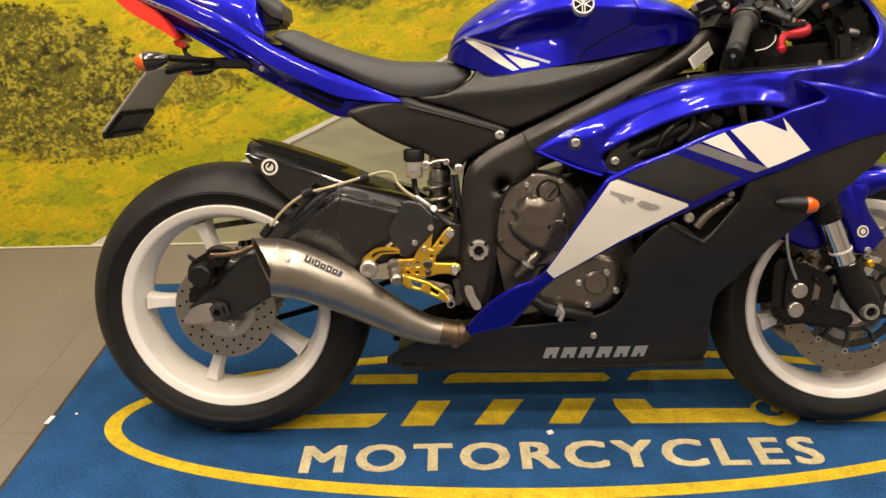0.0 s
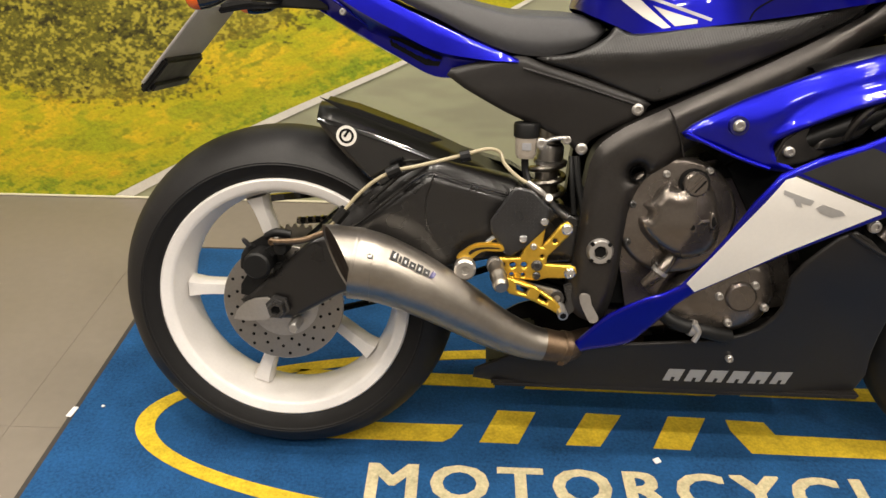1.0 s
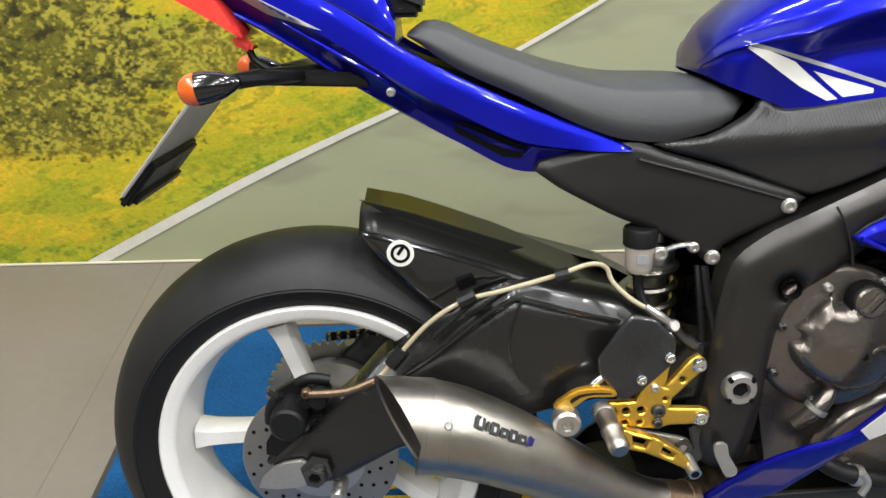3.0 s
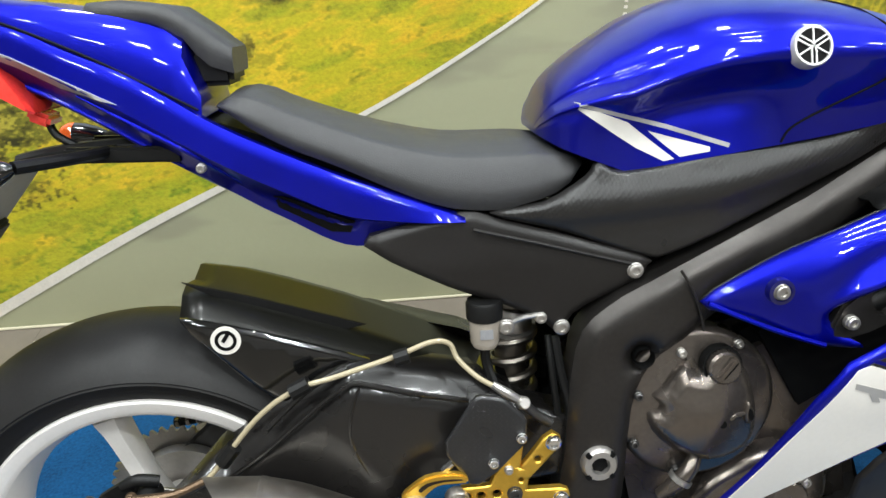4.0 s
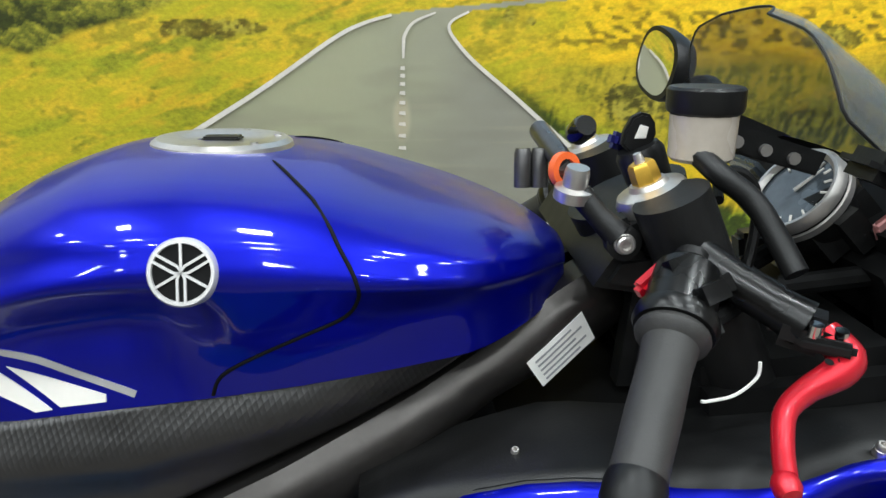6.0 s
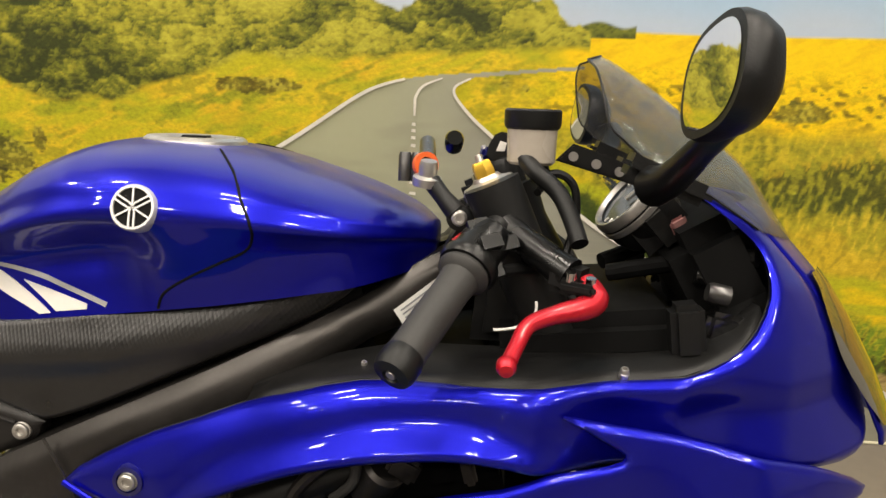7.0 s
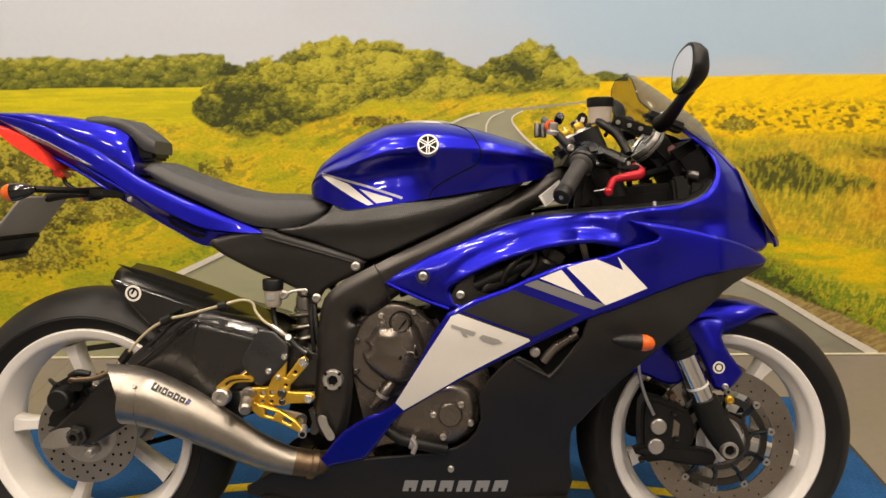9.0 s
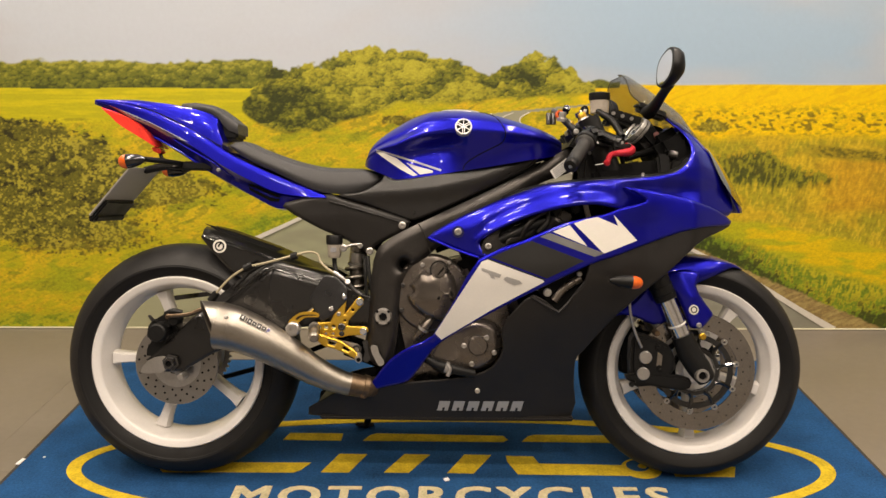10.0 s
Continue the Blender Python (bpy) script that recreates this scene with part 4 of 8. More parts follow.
def holed_disc(hub, v, r0, r1, thick, rows, per_row, material, parent, hole=0.0030):
    """A flat ring with drilled holes shown as recessed dark studs."""
    d = part("brake_disc", lathe([(r0, -thick / 2), (r0, thick / 2), (r1 - 0.001, thick / 2), (r1, thick / 2 - 0.001), (r1, -thick / 2 + 0.001), (r1 - 0.001, -thick / 2)], hub + Vector((0, v, 0)), (0, 1, 0), 72, True), material, parent, "drilled steel brake disc")
    bm = bmesh.new()
    for i in range(rows):
        r = r0 + (r1 - r0) * (i + 0.7) / (rows + 0.4)
        for k in range(per_row):
            t = 2 * math.pi * (k + 0.37 * i) / per_row
            bmesh.ops.create_cone(bm, cap_ends=True, segments=10, radius1=hole, radius2=hole, depth=thick + 0.0008,
                                  matrix=pose(hub[0] + r * math.cos(t), hub[1] + v, hub[2] + r * math.sin(t), 90))
    tagged(part("drilled_holes", bm, DARK, d), kind="stuff")
    return d


holed_disc(REAR, -0.078, 0.062, 0.110, 0.005, 3, 18, DISC, rear)
part("disc_carrier", lathe([(0.03, -0.004), (0.064, -0.004), (0.066, 0.004), (0.03, 0.004)], REAR + Vector((0, -0.077, 0)), (0, 1, 0), 40, True), ALLOY, rear)
for s in (-1, 1):
    d = holed_disc(FRONT, s * 0.066, 0.110, 0.155, 0.005, 2, 24, DISC_F, front, 0.0019)
    part("hub_flange", lathe([(0.03, -0.012), (0.050, -0.010), (0.052, 0.0), (0.03, 0.004)], FRONT + Vector((0, s * 0.052, 0)), (0, s, 0), 40, True), WHEEL_WHITE, front)
    c = part("disc_carrier", lathe([(0.052, -0.004), (0.062, -0.005), (0.066, 0.0), (0.062, 0.004), (0.052, 0.004)], FRONT + Vector((0, s * 0.064, 0)), (0, 1, 0), 40, True), GLOSS, front)
    part("carrier_ring", lathe([(0.084, -0.003), (0.098, -0.003), (0.098, 0.003), (0.084, 0.003)], FRONT + Vector((0, s * 0.064, 0)), (0, 1, 0), 48, True), GLOSS, front)
    for k in range(10):
        t = 2 * math.pi * (k + 0.3) / 10
        e, x = Vector((math.cos(t), 0, math.sin(t))), Vector((-math.sin(t), 0, math.cos(t)))
        o = FRONT + Vector((0, s * 0.064, 0))
        part("carrier_arm", tube([o + e * 0.058 - x * 0.006, o + e * 0.074 + x * 0.002, o + e * 0.106], [0.0070, 0.0052, 0.0065], 8, 3), GLOSS, front)
        part("disc_button", lathe([(0.0030, 0.002), (0.0036, 0.004), (0.0072, 0.004), (0.0080, 0.001), (0.0080, -0.002)], o + e * 0.107 + Vector((0, s * 0.003, 0)), (0, s, 0), 16), ALLOY, front)
# sprocket and chain on the far side
teeth = [((0.105 if (k % 4) < 2 else 0.098) * math.cos(2 * math.pi * k / 172), 0.3145 + (0.105 if (k % 4) < 2 else 0.098) * math.sin(2 * math.pi * k / 172)) for k in range(172)]
part("sprocket", plate(teeth, 0.080, 0.086, 0), DISC, rear, "toothed steel rear sprocket")
part("sprocket_carrier", lathe([(0.03, 0), (0.075, 0), (0.08, 0.012), (0.03, 0.014)], REAR + Vector((0, 0.062, 0)), (0, 1, 0), 36, True), ALLOY, rear)
chain = part("chain", tube([(0.0, 0.083, 0.425), (0.10, 0.083, 0.435), (0.40, 0.083, 0.47), (0.52, 0.083, 0.485)], 0.007, 8, 4), DARK, bike, "dark oiled drive chain")
for k in range(34):
    u = 0.005 + 0.015 * k
    w = I(u, [0, 0.1, 0.4, 0.52], [0.425, 0.435, 0.47, 0.485])
    part("chain_link", rbox((u, 0.083, w), (0.011, 0.017, 0.013), 0.003, (0, -7, 0)), DISC_F, chain)
part("chain", tube([(0.0, 0.083, 0.220), (0.25, 0.083, 0.29), (0.52, 0.083, 0.395)], 0.007, 8, 4), DARK, bike)
part("chain_guard", plate([(-0.10, 0.455), (0.30, 0.505), (0.30, 0.520), (-0.10, 0.468)], 0.088, 0.10, 0.001), GLOSS, bike)


# -- swingarm and rear brake --
ARM = [(-0.060, 0.330), (-0.040, 0.343), (0.010, 0.390), (0.099, 0.473), (0.182, 0.540), (0.262, 0.584), (0.290, 0.588), (0.414, 0.556), (0.470, 0.520), (0.560, 0.490), (0.570, 0.420), (0.470, 0.415), (0.383, 0.425), (0.252, 0.400), (0.120, 0.350), (0.035, 0.300), (-0.020, 0.297)]


def arm_half(u, w):
    """Half width of the swingarm: a flat panel behind an upright crease, a sloping one behind the axle."""
    crease = np.interp(w, [0.45, 0.50, 0.534, 0.573], [0.287, 0.269, 0.270, 0.284])
    base = I(u, [-0.06, 0.08, 0.2, 0.4, 0.57], [0.118, 0.122, 0.126, 0.124, 0.112])
    roof = w - np.interp(u, [0.117, 0.209, 0.274, 0.344, 0.407], [0.444, 0.514, 0.562, 0.543, 0.526])
    return base + 0.010 * np.clip(1 - np.abs(u - crease) / 0.11, 0, 1) - 0.8 * np.clip(roof, 0, 0.03)


arm = part("swingarm", shell(ARM, arm_half, 0.045, 0.010, 0.008, 0.006, smooth=1), ARMBLACK, bike, "gloss black braced swingarm")
part("arm_rib", tube([(0.117, -0.130, 0.458), (0.165, -0.132, 0.491), (0.209, -0.133, 0.528), (0.244, -0.134, 0.557), (0.274, -0.134, 0.574), (0.293, -0.134, 0.571), (0.344, -0.131, 0.555), (0.407, -0.126, 0.538)], 0.0030, 8), ARMBLACK, arm)
part("arm_rib", tube([(0.170, -0.118, 0.515), (0.192, -0.118, 0.536), (0.228, -0.119, 0.567), (0.270, -0.119, 0.586)], 0.0035, 8), ARMBLACK, arm)
part("arm_crease", tube([(0.282, -0.1345, 0.570), (0.270, -0.1350, 0.534), (0.269, -0.1350, 0.496), (0.286, -0.1330, 0.451)], 0.0018, 6), ARMBLACK, arm)
twin(arm)
part("swingarm_bridge", rbox((0.42, 0, 0.49), (0.12, 0.20, 0.07), 0.015), GLOSS, bike)
part("axle_plate", plate([(-0.070, 0.299), (-0.048, 0.331), (-0.018, 0.341), (-0.002, 0.338), (-0.002, 0.308), (-0.020, 0.298)], -0.128, -0.121, 0.0015, 2), ALLOY, arm, "bare alloy chain adjuster plate")
nut = part("axle_nut", lathe([(0.0, 0.012), (0.008, 0.012), (0.009, 0.018), (0.0145, 0.018), (0.0165, 0.014), (0.0165, 0.004), (0.022, 0.003), (0.022, -0.004)], (0.011, -0.129, 0.326), (0, -1, 0), 6), SATIN, arm, "steel hexagon axle nut")
part("axle_bore", lathe([(0.0075, 0.0), (0.0075, 0.0135), (0.0, 0.0135)], (0.011, -0.129, 0.326), (0, -1, 0), 16), DARK, arm)
bobbin = part("paddock_bobbin", lathe([(0.0, 0.020), (0.007, 0.020), (0.010, 0.016), (0.011, 0.010), (0.008, 0.004), (0.011, -0.006), (0.011, -0.02)], (0.038, -0.120, 0.290), (0, -1, 0), 18), ALLOY, arm)
cal = part("rear_caliper", rbox((-0.010, -0.098, 0.418), (0.082, 0.048, 0.056), 0.020, (0, -30, 0)), BLACK, bike, "black rear brake caliper")
part("piston_housing", lathe([(0.0, 0.026), (0.020, 0.026), (0.0235, 0.023), (0.025, 0.010), (0.025, -0.02)], (-0.020, -0.118, 0.404), (0, -1, 0), 24), BLACK, cal)
part("piston_housing", lathe([(0.0, 0.016), (0.011, 0.016), (0.0135, 0.012), (0.0145, -0.02)], (0.020, -0.118, 0.434), (0, -1, 0), 24), BLACK, cal)
part("slide_pin", tube([(-0.052, -0.105, 0.388), (-0.046, -0.108, 0.412), (-0.034, -0.108, 0.432)], [0.007, 0.009, 0.007], 12, 4), BLACK, cal)
part("slide_pin", tube([(-0.010, -0.108, 0.448), (0.010, -0.110, 0.456), (0.034, -0.108, 0.452)], [0.006, 0.008, 0.007], 12, 4), BLACK, cal)
part("bleed_nipple", lathe([(0.0, 0.014), (0.003, 0.014), (0.0045, 0.008), (0.005, -0.004)], (-0.040, -0.118, 0.436), (-0.4, -0.5, 0.8), 12), SATIN, cal)
part("pad_pin", lathe([(0.0, 0.004), (0.005, 0.004), (0.006, 0.0)], (0.000, -0.124, 0.392), (0, -1, 0), 12), SATIN, cal)
part("bracket", plate([(-0.045, 0.38), (-0.06, 0.34), (-0.02, 0.345), (0.03, 0.395), (0.01, 0.40)], -0.112, -0.098, 0.003, 2), BLACK, cal)
bolt((0.006, -0.130, 0.445), cal, 0.006, "banjo_bolt", BROWN_STEEL)
HOSE_RUN = [(0.012, -0.138, 0.448), (0.060, -0.140, 0.452), (0.097, -0.138, 0.466), (0.162, -0.136, 0.539), (0.210, -0.135, 0.572), (0.257, -0.133, 0.584), (0.325, -0.129, 0.602), (0.366, -0.119, 0.612), (0.388, -0.113, 0.606), (0.397, -0.118, 0.588), (0.418, -0.132, 0.570), (0.443, -0.141, 0.557)]
hose = part("brake_hose", tube(HOSE_RUN, 0.0031, 10), HOSE, bike, "cream braided rear brake hose")
part("hose_end", tube(HOSE_RUN[:3], 0.0056, 10, 3), BROWN_STEEL, hose)
for p, q in (((0.118, -0.137, 0.487), (0.135, -0.137, 0.508)), ((0.205, -0.135, 0.569), (0.226, -0.134, 0.579)), ((0.324, -0.131, 0.600), (0.340, -0.131, 0.604))):
    part("hose_clip", tube([p, q], 0.0095, 10, 2), BLACK, hose)
part("hose_union", tube([(0.434, -0.139, 0.563), (0.450, -0.142, 0.552), (0.468, -0.138, 0.538)], [0.0045, 0.0065, 0.0045], 10, 3), ALLOY, hose)
part("banjo_union", lathe([(0.0, 0.007), (0.006, 0.007), (0.008, 0.004), (0.008, -0.005), (0.0, -0.005)], (0.469, -0.140, 0.537), (0.2, -0.9, 0.4), 18), ALLOY, hose)
part("rigid_pipe", tube([(0.470, -0.136, 0.534), (0.486, -0.132, 0.516), (0.503, -0.130, 0.503)], [0.0062, 0.0056, 0.0070], 12, 4), SATIN, hose)

# hugger over the rear tyre
hug_rings = []
for f in np.linspace(0, 1, 15):
    u = 0.080 + f * 0.36
    w = I(f, [0, 0.15, 0.5, 0.8, 1], [0.673, 0.661, 0.615, 0.568, 0.526])
    hw = I(f, [0, 0.3, 1], [0.086, 0.102, 0.100])
    crease = I(f, [0, 0.3, 0.7, 1], [0.028, 0.030, 0.028, 0.008])
    hug_rings.append([(u, v, w - dz) for v, dz in ((-hw, crease), (-hw * 0.96, crease * 0.8), (-hw * 0.72, 0.004), (-hw * 0.45, -0.002), (0, 0.006), (hw * 0.45, -0.002), (hw * 0.72, 0.004), (hw * 0.96, crease * 0.8), (hw, crease))])
hugger = part("rear_hugger", loft(hug_rings), SMOKE, bike, "glossy smoked black rear hugger", 30)
m = hugger.modifiers.new("thickness", "SOLIDIFY")
m.thickness = 0.004
HUG = [(0.084, 0.649), (0.104, 0.650), (0.194, 0.623), (0.294, 0.587), (0.414, 0.538), (0.434, 0.523), (0.394, 0.528), (0.294, 0.538), (0.234, 0.523), (0.199, 0.533), (0.164, 0.557), (0.119, 0.605)]
side = part("hugger_side", shell(HUG, lambda u, w: 0.103 + 0 * u, 0.004, 0.016, 0.008, 0.004, smooth=3), GLOSS, hugger)
part("round_badge", lathe([(0.0, 0.0015), (0.0172, 0.0015), (0.0172, 0.0)], (0.133, -0.1025, 0.625), (0, -1, 0), 28), DECAL_WHITE, hugger, "round white badge")
part("badge_ring", lathe([(0.0085, 0.002), (0.0125, 0.002), (0.0125, 0.001), (0.0085, 0.001)], (0.133, -0.1025, 0.625), (0, -1, 0), 24, True), DARK, hugger)
part("badge_bar", rbox((0.134, -0.1047, 0.630), (0.0045, 0.001, 0.016), 0.0004, (0, 35, 0)), DARK, hugger)
part("hugger_fin", plate([(0.080, 0.683), (0.152, 0.663), (0.292, 0.615), (0.262, 0.609), (0.142, 0.648)], -0.060, -0.055, 0.001), BLACK, hugger)

# -- exhaust --
EX = [(0.158, -0.192, 0.4330), (0.200, -0.192, 0.4240), (0.262, -0.185, 0.3960), (0.330, -0.170, 0.3530), (0.390, -0.154, 0.3120), (0.450, -0.139, 0.2820), (0.505, -0.128, 0.2680)]
EX_R = [0.0590, 0.0555, 0.0500, 0.0430, 0.0360, 0.0300, 0.0262]
can = part("silencer", tube(EX, EX_R, 36, 6, False), STEEL, bike, "brushed steel silencer can")
# slanted open mouth
ring_a, ring_b, ring_c = [], [], []
for k in range(36):
    t = 2 * math.pi * k / 36
    y, z = math.cos(t), math.sin(t)
    ring_a.append((0.162 + 0.013 * z, -0.192 + 0.0587 * y, 0.4322 + 0.0580 * z))
    ring_b.append((0.130 - 0.028 * y - 0.018 * z, -0.191 + 0.0565 * y, 0.4400 + 0.0545 * z))
    ring_c.append((0.134 - 0.027 * y - 0.017 * z, -0.191 + 0.0530 * y, 0.4390 + 0.0510 * z))
part("silencer_lip", loft([ring_a, ring_b, ring_c], True), STEEL, can)
ring_d = [(0.19, -0.191 + (p[1] + 0.191) * 0.93, 0.4255 + (p[2] - 0.4375) * 0.93) for p in ring_c]
part("silencer_mouth", loft([ring_c, ring_d, [(0.205, -0.191 + (p[1] + 0.191) * 0.45, 0.4225 + (p[2] - 0.4375) * 0.45) for p in ring_c]], True, True), SOOT, can, "sooty heat-tinted exhaust mouth")
seam = [(0.19 + 0.006 * math.sin(t), -0.1925 + 0.0568 * math.cos(t), 0.4265 + 0.0566 * math.sin(t)) for t in np.linspace(0, 2 * math.pi, 33)]
part("weld_seam", tube(seam, 0.0006, 6, 1), STEEL, can)
bolt((0.190, -0.2385, 0.4605), can, 0.0045, "rivet", ALLOY, (0, -0.88, 0.47))
part("downpipe", tube([(0.495, -0.130, 0.270), (0.515, -0.124, 0.266), (0.540, -0.095, 0.262), (0.575, -0.065, 0.258), (0.66, -0.03, 0.255)], [0.024, 0.026, 0.024, 0.024, 0.024], 24), BROWN_STEEL, bike, "heat-browned exhaust link pipe")
part("clamp", lathe([(0.028, -0.008), (0.030, -0.006), (0.030, 0.006), (0.028, 0.008)], (0.512, -0.126, 0.267), (0.9, 0.25, -0.28), 28, True), BROWN_STEEL, can)


part("link_sleeve", tube([(0.474, -0.1340, 0.2755), (0.490, -0.1308, 0.2715), (0.512, -0.1268, 0.2665)], [0.0292, 0.0285, 0.0275], 28), BROWN_STEEL, can, "heat-browned pipe joint")
part("clamp_lug", rbox((0.508, -0.140, 0.250), (0.018, 0.022, 0.016), 0.004, (0, 14, 0)), BROWN_STEEL, can)
# badge on the can: plain blocks in its colours
def on_can(u, w, lift):
    """The side of the can at (u, w), lift metres off its skin."""
    c = spline(EX, 6)
    r = np.interp(np.linspace(0, 1, len(c)), np.linspace(0, 1, 7), EX_R) + lift
    gap = r[None] ** 2 - (np.ravel(u)[:, None] - c[None, :, 0]) ** 2 - (np.ravel(w)[:, None] - c[None, :, 2]) ** 2
    return (c[None, :, 1] - np.sqrt(np.maximum(gap, 1e-8))).min(1)


AXIS = np.array((0.875, -0.484))
UP = np.array((0.30, 0.954))
START = np.array((0.2185, 0.4560))
for i, wide in enumerate((0.0125, 0.004, 0.0105, 0.0105, 0.0105, 0.0105)):
    a0 = START + AXIS * (0.0015 + (0, 0.0145, 0.0205, 0.0330, 0.0455, 0.0580)[i])
    low, high = (0.0018, 0.0118) if i % 2 == 0 else (0.0028, 0.0105)
    q = [a0 + UP * low, a0 + AXIS * wide + UP * low, a0 + AXIS * wide + UP * high, a0 + UP * high]
    bl = part("badge_block", shell(q, lambda u, w: -on_can(u, w, 0.0030), 0.001, 0.003, 0.001, 0.0, smooth=0), DECAL_BLACK, can)
    if wide > 0.01:
        q = [a0 + AXIS * wide * 0.36 + UP * (low + 0.003), a0 + AXIS * wide * 0.66 + UP * (low + 0.003), a0 + AXIS * wide * 0.66 + UP * (high - (0.003 if i > 1 else -0.001)), a0 + AXIS * wide * 0.36 + UP * (high - 0.003)]
        part("block_gap", shell(q, lambda u, w: -on_can(u, w, 0.0036), 0.001, 0.003, 0.001, 0.0, smooth=0), DECAL_LIGHT, bl)
q = [START + AXIS * 0.071 + UP * 0.002, START + AXIS * 0.079 + UP * 0.004, START + AXIS * 0.081 + UP * 0.010, START + AXIS * 0.074 + UP * 0.012]
part("badge_swoosh", shell(q, lambda u, w: -on_can(u, w, 0.0030), 0.001, 0.003, 0.001, 0.0, smooth=1), DARKBLUE, can)

# -- frame --
SPAR = [(1.055, 0.886), (0.995, 0.862), (0.945, 0.830), (0.821, 0.767), (0.645, 0.684), (0.568, 0.642), (0.534, 0.593), (0.522, 0.455), (0.512, 0.365), (0.535, 0.325), (0.575, 0.325), (0.594, 0.395), (0.602, 0.512), (0.623, 0.568), (0.663, 0.597), (0.700, 0.627), (0.767, 0.668), (0.887, 0.738), (0.961, 0.790), (1.03, 0.815), (1.075, 0.845)]


def spar_half(u, w):
    return I(u, [0.5, 0.62, 0.8, 0.9, 1.0, 1.08], [0.138, 0.142, 0.132, 0.112, 0.078, 0.045])


HOLE = [(0.612 + 0.0125 * math.cos(t), 0.581 + 0.0125 * math.sin(t)) for t in np.linspace(0, 2 * math.pi, 17)[:-1]]
spar = part("main_frame", shell(SPAR, spar_half, 0.04, 0.013, 0.022, 0.014, holes=[HOLE], smooth=3), FRAME, bike, "satin black twin-spar aluminium frame")
twin(spar)
part("frame_hole_liner", lathe([(0.0125, 0.0), (0.0115, 0.003), (0.0115, 0.03), (0.0, 0.03)], (0.612, -0.139, 0.581), (0, 1, 0), 20), DARK, spar)
part("frame_weld", tube([(0.648, -0.143, 0.688), (0.660, -0.145, 0.668), (0.672, -0.143, 0.640), (0.680, -0.140, 0.612)], 0.0016, 8), FRAME, spar)
piv = part("pivot_nut", lathe([(0.0, 0.002), (0.0105, 0.002), (0.0115, 0.008), (0.019, 0.008), (0.021, 0.005), (0.0225, 0.0), (0.0225, -0.008)], (0.560, -0.142, 0.450), (0, -1, 0), 32), ALLOY, spar, "castellated alloy swingarm pivot nut")
for k in range(4):
    t = radians(45 + 90 * k)
    part("nut_slot", rbox((0.560 + 0.020 * math.cos(t), -0.148, 0.450 + 0.020 * math.sin(t)), (0.006, 0.006, 0.006), 0.0006, (0, -45 - 90 * k, 0)), DARK, piv)
part("pivot_hex", lathe([(0.0105, 0.0), (0.0105, 0.003), (0.0, 0.003)], (0.560, -0.1425, 0.450), (0, -1, 0), 6), DARK, piv)
lab = part("paper_label", shell([(0.984, 0.822), (1.028, 0.856), (1.0406, 0.832), (0.998, 0.800)], lambda u, w: spar_half(u, w) + 0.0012, 0.001, 0.01, 0.001, 0, smooth=0), PAPER, spar, "white paper label with unreadable print")
for i in range(5):
    f = 0.15 + 0.17 * i
    a, b = np.array((0.984, 0.822)) * (1 - f) + np.array((0.998, 0.800)) * f, np.array((1.028, 0.856)) * (1 - f) + np.array((1.0406, 0.832)) * f
    a, b = a + (b - a) * 0.1, a + (b - a) * (0.9 if i % 2 else 0.75)
    q = [a, b, b + (0.0010, -0.0014), a + (0.0010, -0.0014)]
    part("print_bar", shell(q, lambda u, w: spar_half(u, w) + 0.0017, 0.0004, 0.01, 0.001, 0, smooth=0), INK, lab)

# -- seat rails and covers --
SUB = [(0.298, 0.728), (0.330, 0.745), (0.410, 0.760), (0.450, 0.750), (0.612, 0.699), (0.622, 0.684), (0.612, 0.668), (0.575, 0.650), (0.536, 0.628), (0.520, 0.603), (0.500, 0.622), (0.454, 0.646), (0.410, 0.664), (0.366, 0.686)]
sub = part("seat_rail_cover", shell(SUB, lambda u, w: 0.104 + 0.01 * I(w, [0.6, 0.7, 0.76], [0.0, 1, 0.6]), 0.02, 0.014, 0.01, 0.006, smooth=2), MATT, bike, "matt black seat rail cover")
twin(sub)
part("cover_crease", tube([(0.42, -0.1165, 0.742), (0.50, -0.1165, 0.720), (0.60, -0.114, 0.690)], 0.0022, 8), MATT, sub)
bolt((0.606, -0.112, 0.681), sub, 0.0086)
bolt((0.522, -0.105, 0.614), sub, 0.0086)
bolt((0.497, -0.106, 0.628), sub, 0.0065)
SIDE = [(0.440, 0.757), (0.500, 0.766), (0.549, 0.792), (0.562, 0.808), (0.592, 0.798), (0.695, 0.813), (0.818, 0.831), (0.952, 0.862), (0.948, 0.846), (0.905, 0.814), (0.818, 0.773), (0.735, 0.735), (0.645, 0.697), (0.612, 0.699), (0.520, 0.732)]


def side_half(u, w):
    base = I(u, [0.43, 0.55, 0.7, 0.85, 0.95], [0.098, 0.112, 0.118, 0.108, 0.085])
    ridge = 0.012 * np.exp(-(((w - I(u, [0.45, 0.6, 0.7, 0.8, 0.93], [0.757, 0.765, 0.775, 0.80, 0.845])) / 0.022) ** 2))
    return base + ridge - 0.03 * np.clip(0.72 - w, 0, 1)


scover = part("side_cover", shell(SIDE, side_half, 0.01, 0.010, 0.006, 0.005, smooth=3), GRIP, bike, "black moulded side cover with dimpled grip surface")
twin(scover)

